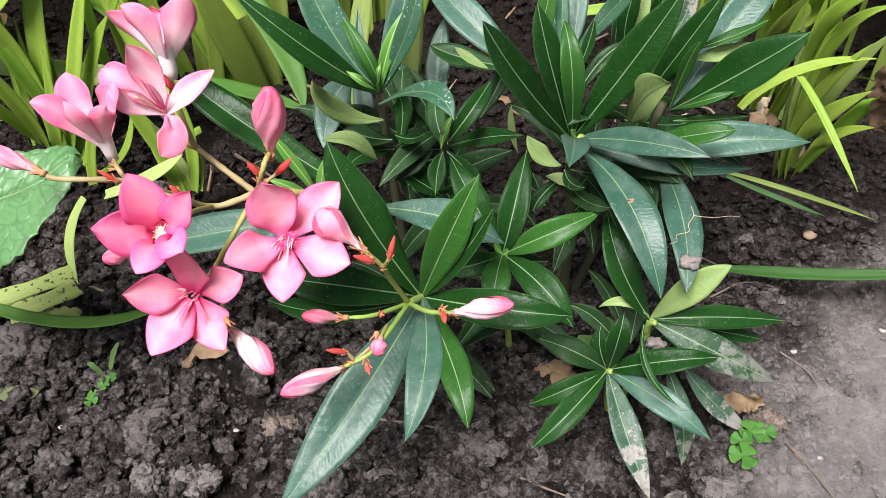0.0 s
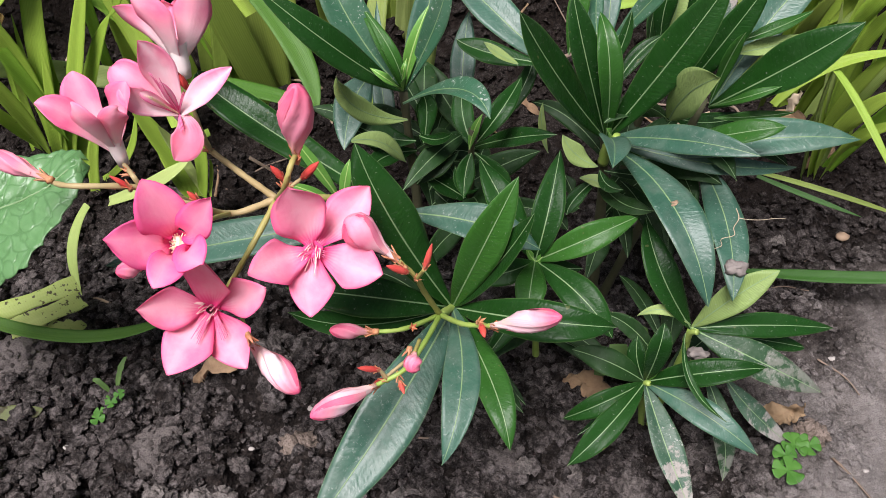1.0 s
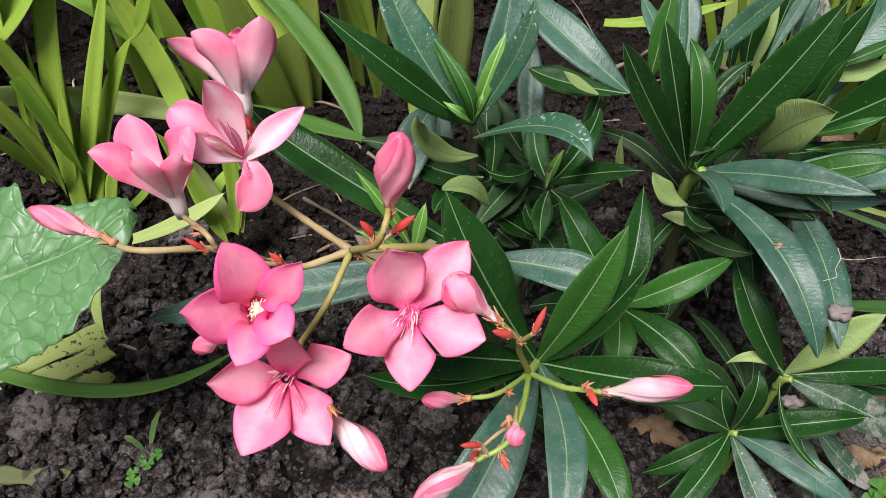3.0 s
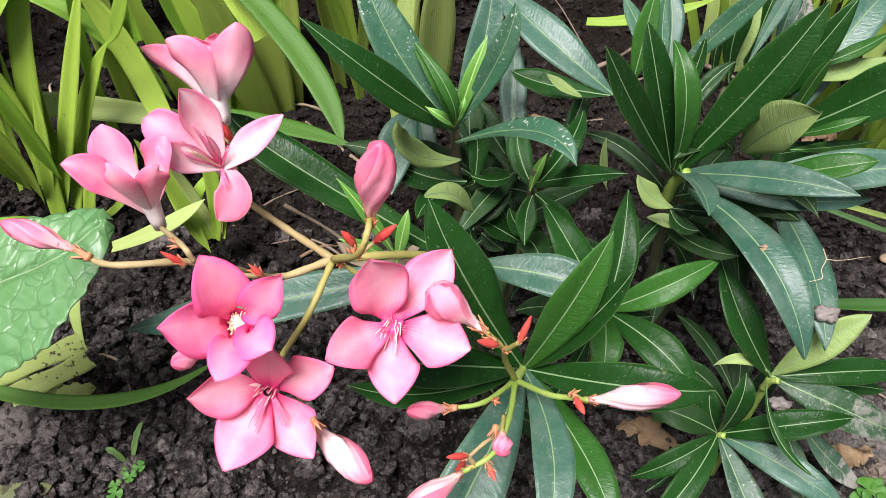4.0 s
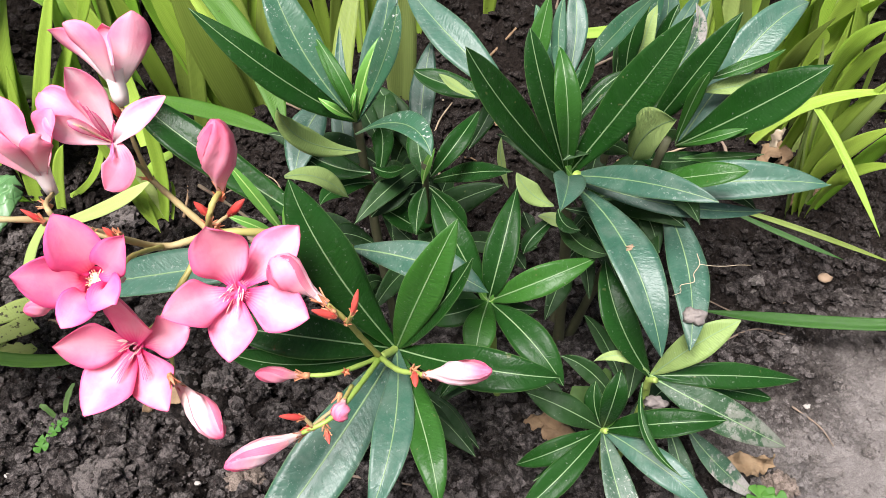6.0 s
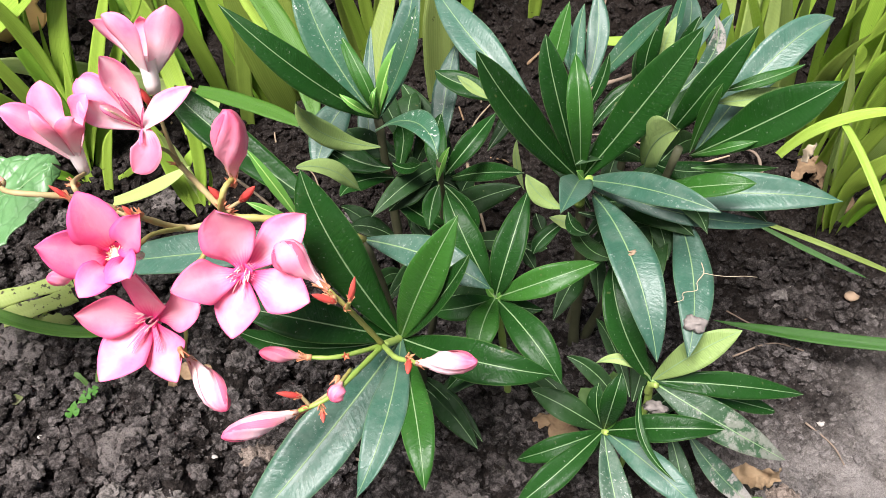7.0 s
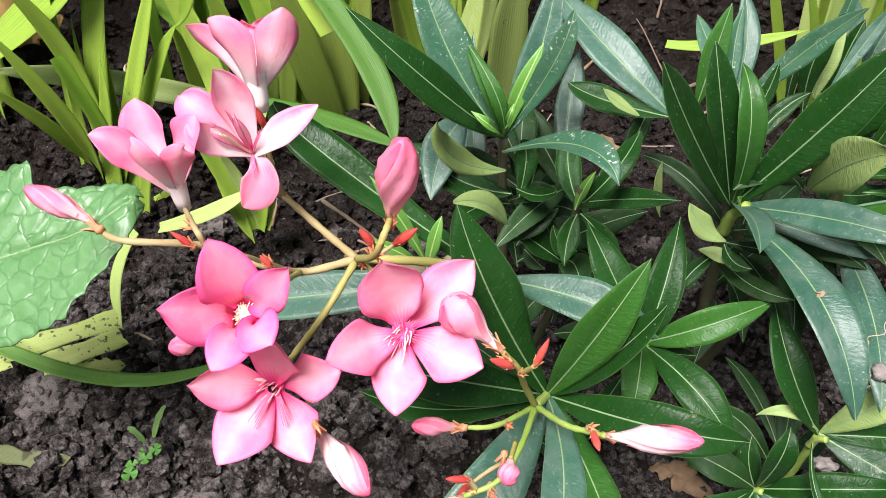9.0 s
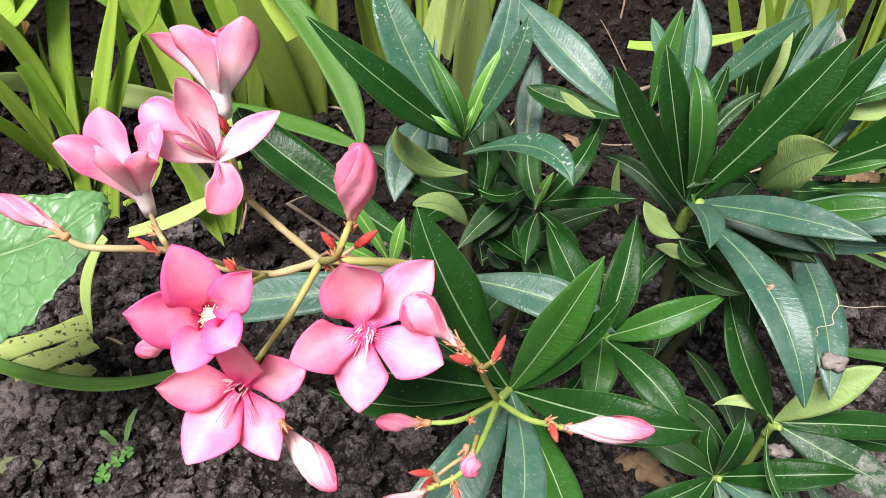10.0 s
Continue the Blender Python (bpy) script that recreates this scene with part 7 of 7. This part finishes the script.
for i in range(32):
    tx, ty = (rng.uniform(-0.42, -0.08), rng.uniform(0.46, 0.66)) if i < 13 else (rng.uniform(-0.02, 0.26), rng.uniform(0.56, 0.84))
    w, ln = rng.uniform(0, 3.14), rng.uniform(0.012, 0.04)
    dx, dy = math.cos(w) * ln, math.sin(w) * ln
    twig([low(tx - dx, ty - dy, 0.003), low(tx + rng.uniform(-0.006, 0.006), ty, 0.007), low(tx + dx, ty + dy, 0.003)], rng.uniform(0.0007, 0.0017), "dry broken stalk on the dark soil", rng.choice(("straw", "twig", "dry")))

# lumps that lie on the leaves
clod(0.1185, 0.2915, 0.0042, (1.35, 0.85, 0.6), 31, "stone", "small pale stone caught on a leaf", "stone", "stones", z=0.0705, sub=3, amp=0.7)
clod(0.1290, 0.3035, 0.0050, (1.0, 0.9, 0.8), 32, "stone", "small lump of dry earth stuck on a leaf", "earth_lump", "lumps on leaves", z=0.1235, sub=3, amp=0.6)
clod(0.096, 0.316, 0.0022, (1.5, 0.9, 0.45), 33, "stone_tan", "scrap of dry debris on a leaf", "earth_lump", "lumps on leaves", z=0.155, sub=3, amp=0.9)

# ---------------------------------------------------------------- clover and seedlings


def clover(x, y, size, turn, group="clover"):
    z0 = at_ground(x, y)
    base = thing("clover", (x, y, z0), "bright green three-lobed clover leaf on the soil", "clover", group)
    top = np.array((x + size * 0.2, y - size * 0.1, z0 + max(size * 0.9, 0.009)))
    part("stalk", mesh_of("stalk", *tube([(x, y, z0 - 0.003), (x, y, z0 + size * 0.5), tuple(top)], [0.0006, 0.0005, 0.0005], 6), [M["clover"]]), base)
    for i in range(3):
        w = turn + i * 2.094
        o = np.array((math.cos(w), math.sin(w), 0.06))
        vv, ff, uu, ss = sheet(top, top + o * size * 0.45, top + o * size * 0.85, size * 1.1, lambda s: max(0.08, min(1, 0.12 + 1.5 * s) * max(0, 1 - max(0, (s - 0.6) / 0.4) ** 2.6) ** 0.5), n=12, cols=11, fold=0.2, wave=0.02, seed=i, hint=np.array((0, -0.2, 0.98)))
        for q, (cu, cs) in enumerate(uu):
            vv[q] = vv[q] - o * size * 0.32 * max(0, 1 - abs(cu - 0.5) * 2.6) * max(0, (cs - 0.45) / 0.55)
        part("leaflet", mesh_of("leaflet", vv, ff, [M["clover"], M["clover"]], uu, ss), base)


clover(0.177, 0.265, 0.0105, 0.9)
clover(0.188, 0.284, 0.0098, 1.6)
clover(0.196, 0.283, 0.0085, 0.1)
clover(0.180, 0.276, 0.0085, 2.6)
for q, (sx, sy, ss) in enumerate(((-0.2225, 0.304, 0.0052), (-0.212, 0.307, 0.0042), (-0.2065, 0.310, 0.0040), (-0.2165, 0.315, 0.0040), (-0.225, 0.312, 0.0042))):
    clover(sx, sy, ss, q * 0.7, "seedlings")


def weed(x, y, tips, width, label):
    base = thing("weed", (x, y, at_ground(x, y)), label, "weed", "weeds")
    z0 = at_ground(x, y)
    for i, (dx, dy, dz) in enumerate(tips):
        b, t = (x, y, z0 + 0.002), (x + dx, y + dy, z0 + dz)
        m = (x + dx * 0.55, y + dy * 0.55, z0 + dz * 0.5 + 0.35 * abs(dx) + 0.004)
        vv, ff, uu, ss = sheet(b, m, t, width, ragged, n=10, cols=7, fold=0.3, wave=0.05, seed=i + 40)
        part("leaf", mesh_of("leaf", vv, ff, [M["weed"], M["weed"]], uu, ss), base)


weed(0.108, 0.335, ((-0.022, 0.002, 0.03), (-0.004, 0.006, 0.05), (-0.03, -0.006, 0.018)), 0.015, "grey-green weed with reddish stalks beside the shoot")
weed(-0.219, 0.325, ((0.008, 0.016, 0.024), (-0.012, 0.004, 0.016)), 0.0040, "thin green seedling on the soil")


def rootlet():
    """A curly dry root that hangs over an oleander leaf, with one branch."""
    base = thing("dry_rootlet", (0.128, 0.316, 0.143), "thin curly dry root caught on a dark leaf", "root")
    main = smooth_line([(0.1310, 0.327, 0.141), (0.1325, 0.324, 0.137), (0.1295, 0.320, 0.1345), (0.1295, 0.317, 0.132), (0.1235, 0.3165, 0.130), (0.1235, 0.314, 0.128), (0.1195, 0.3125, 0.127)], 6)
    part("root", mesh_of("root", *tube(main, np.linspace(0.00026, 0.00016, len(main)), 5), [M["straw_pale"]]), base)
    side = smooth_line([(0.1325, 0.324, 0.137), (0.139, 0.325, 0.135), (0.147, 0.328, 0.132), (0.154, 0.330, 0.131), (0.162, 0.334, 0.127)], 6)
    part("root", mesh_of("root", *tube(side, np.linspace(0.00022, 0.00014, len(side)), 5), [M["straw_pale"]]), base)


rootlet()
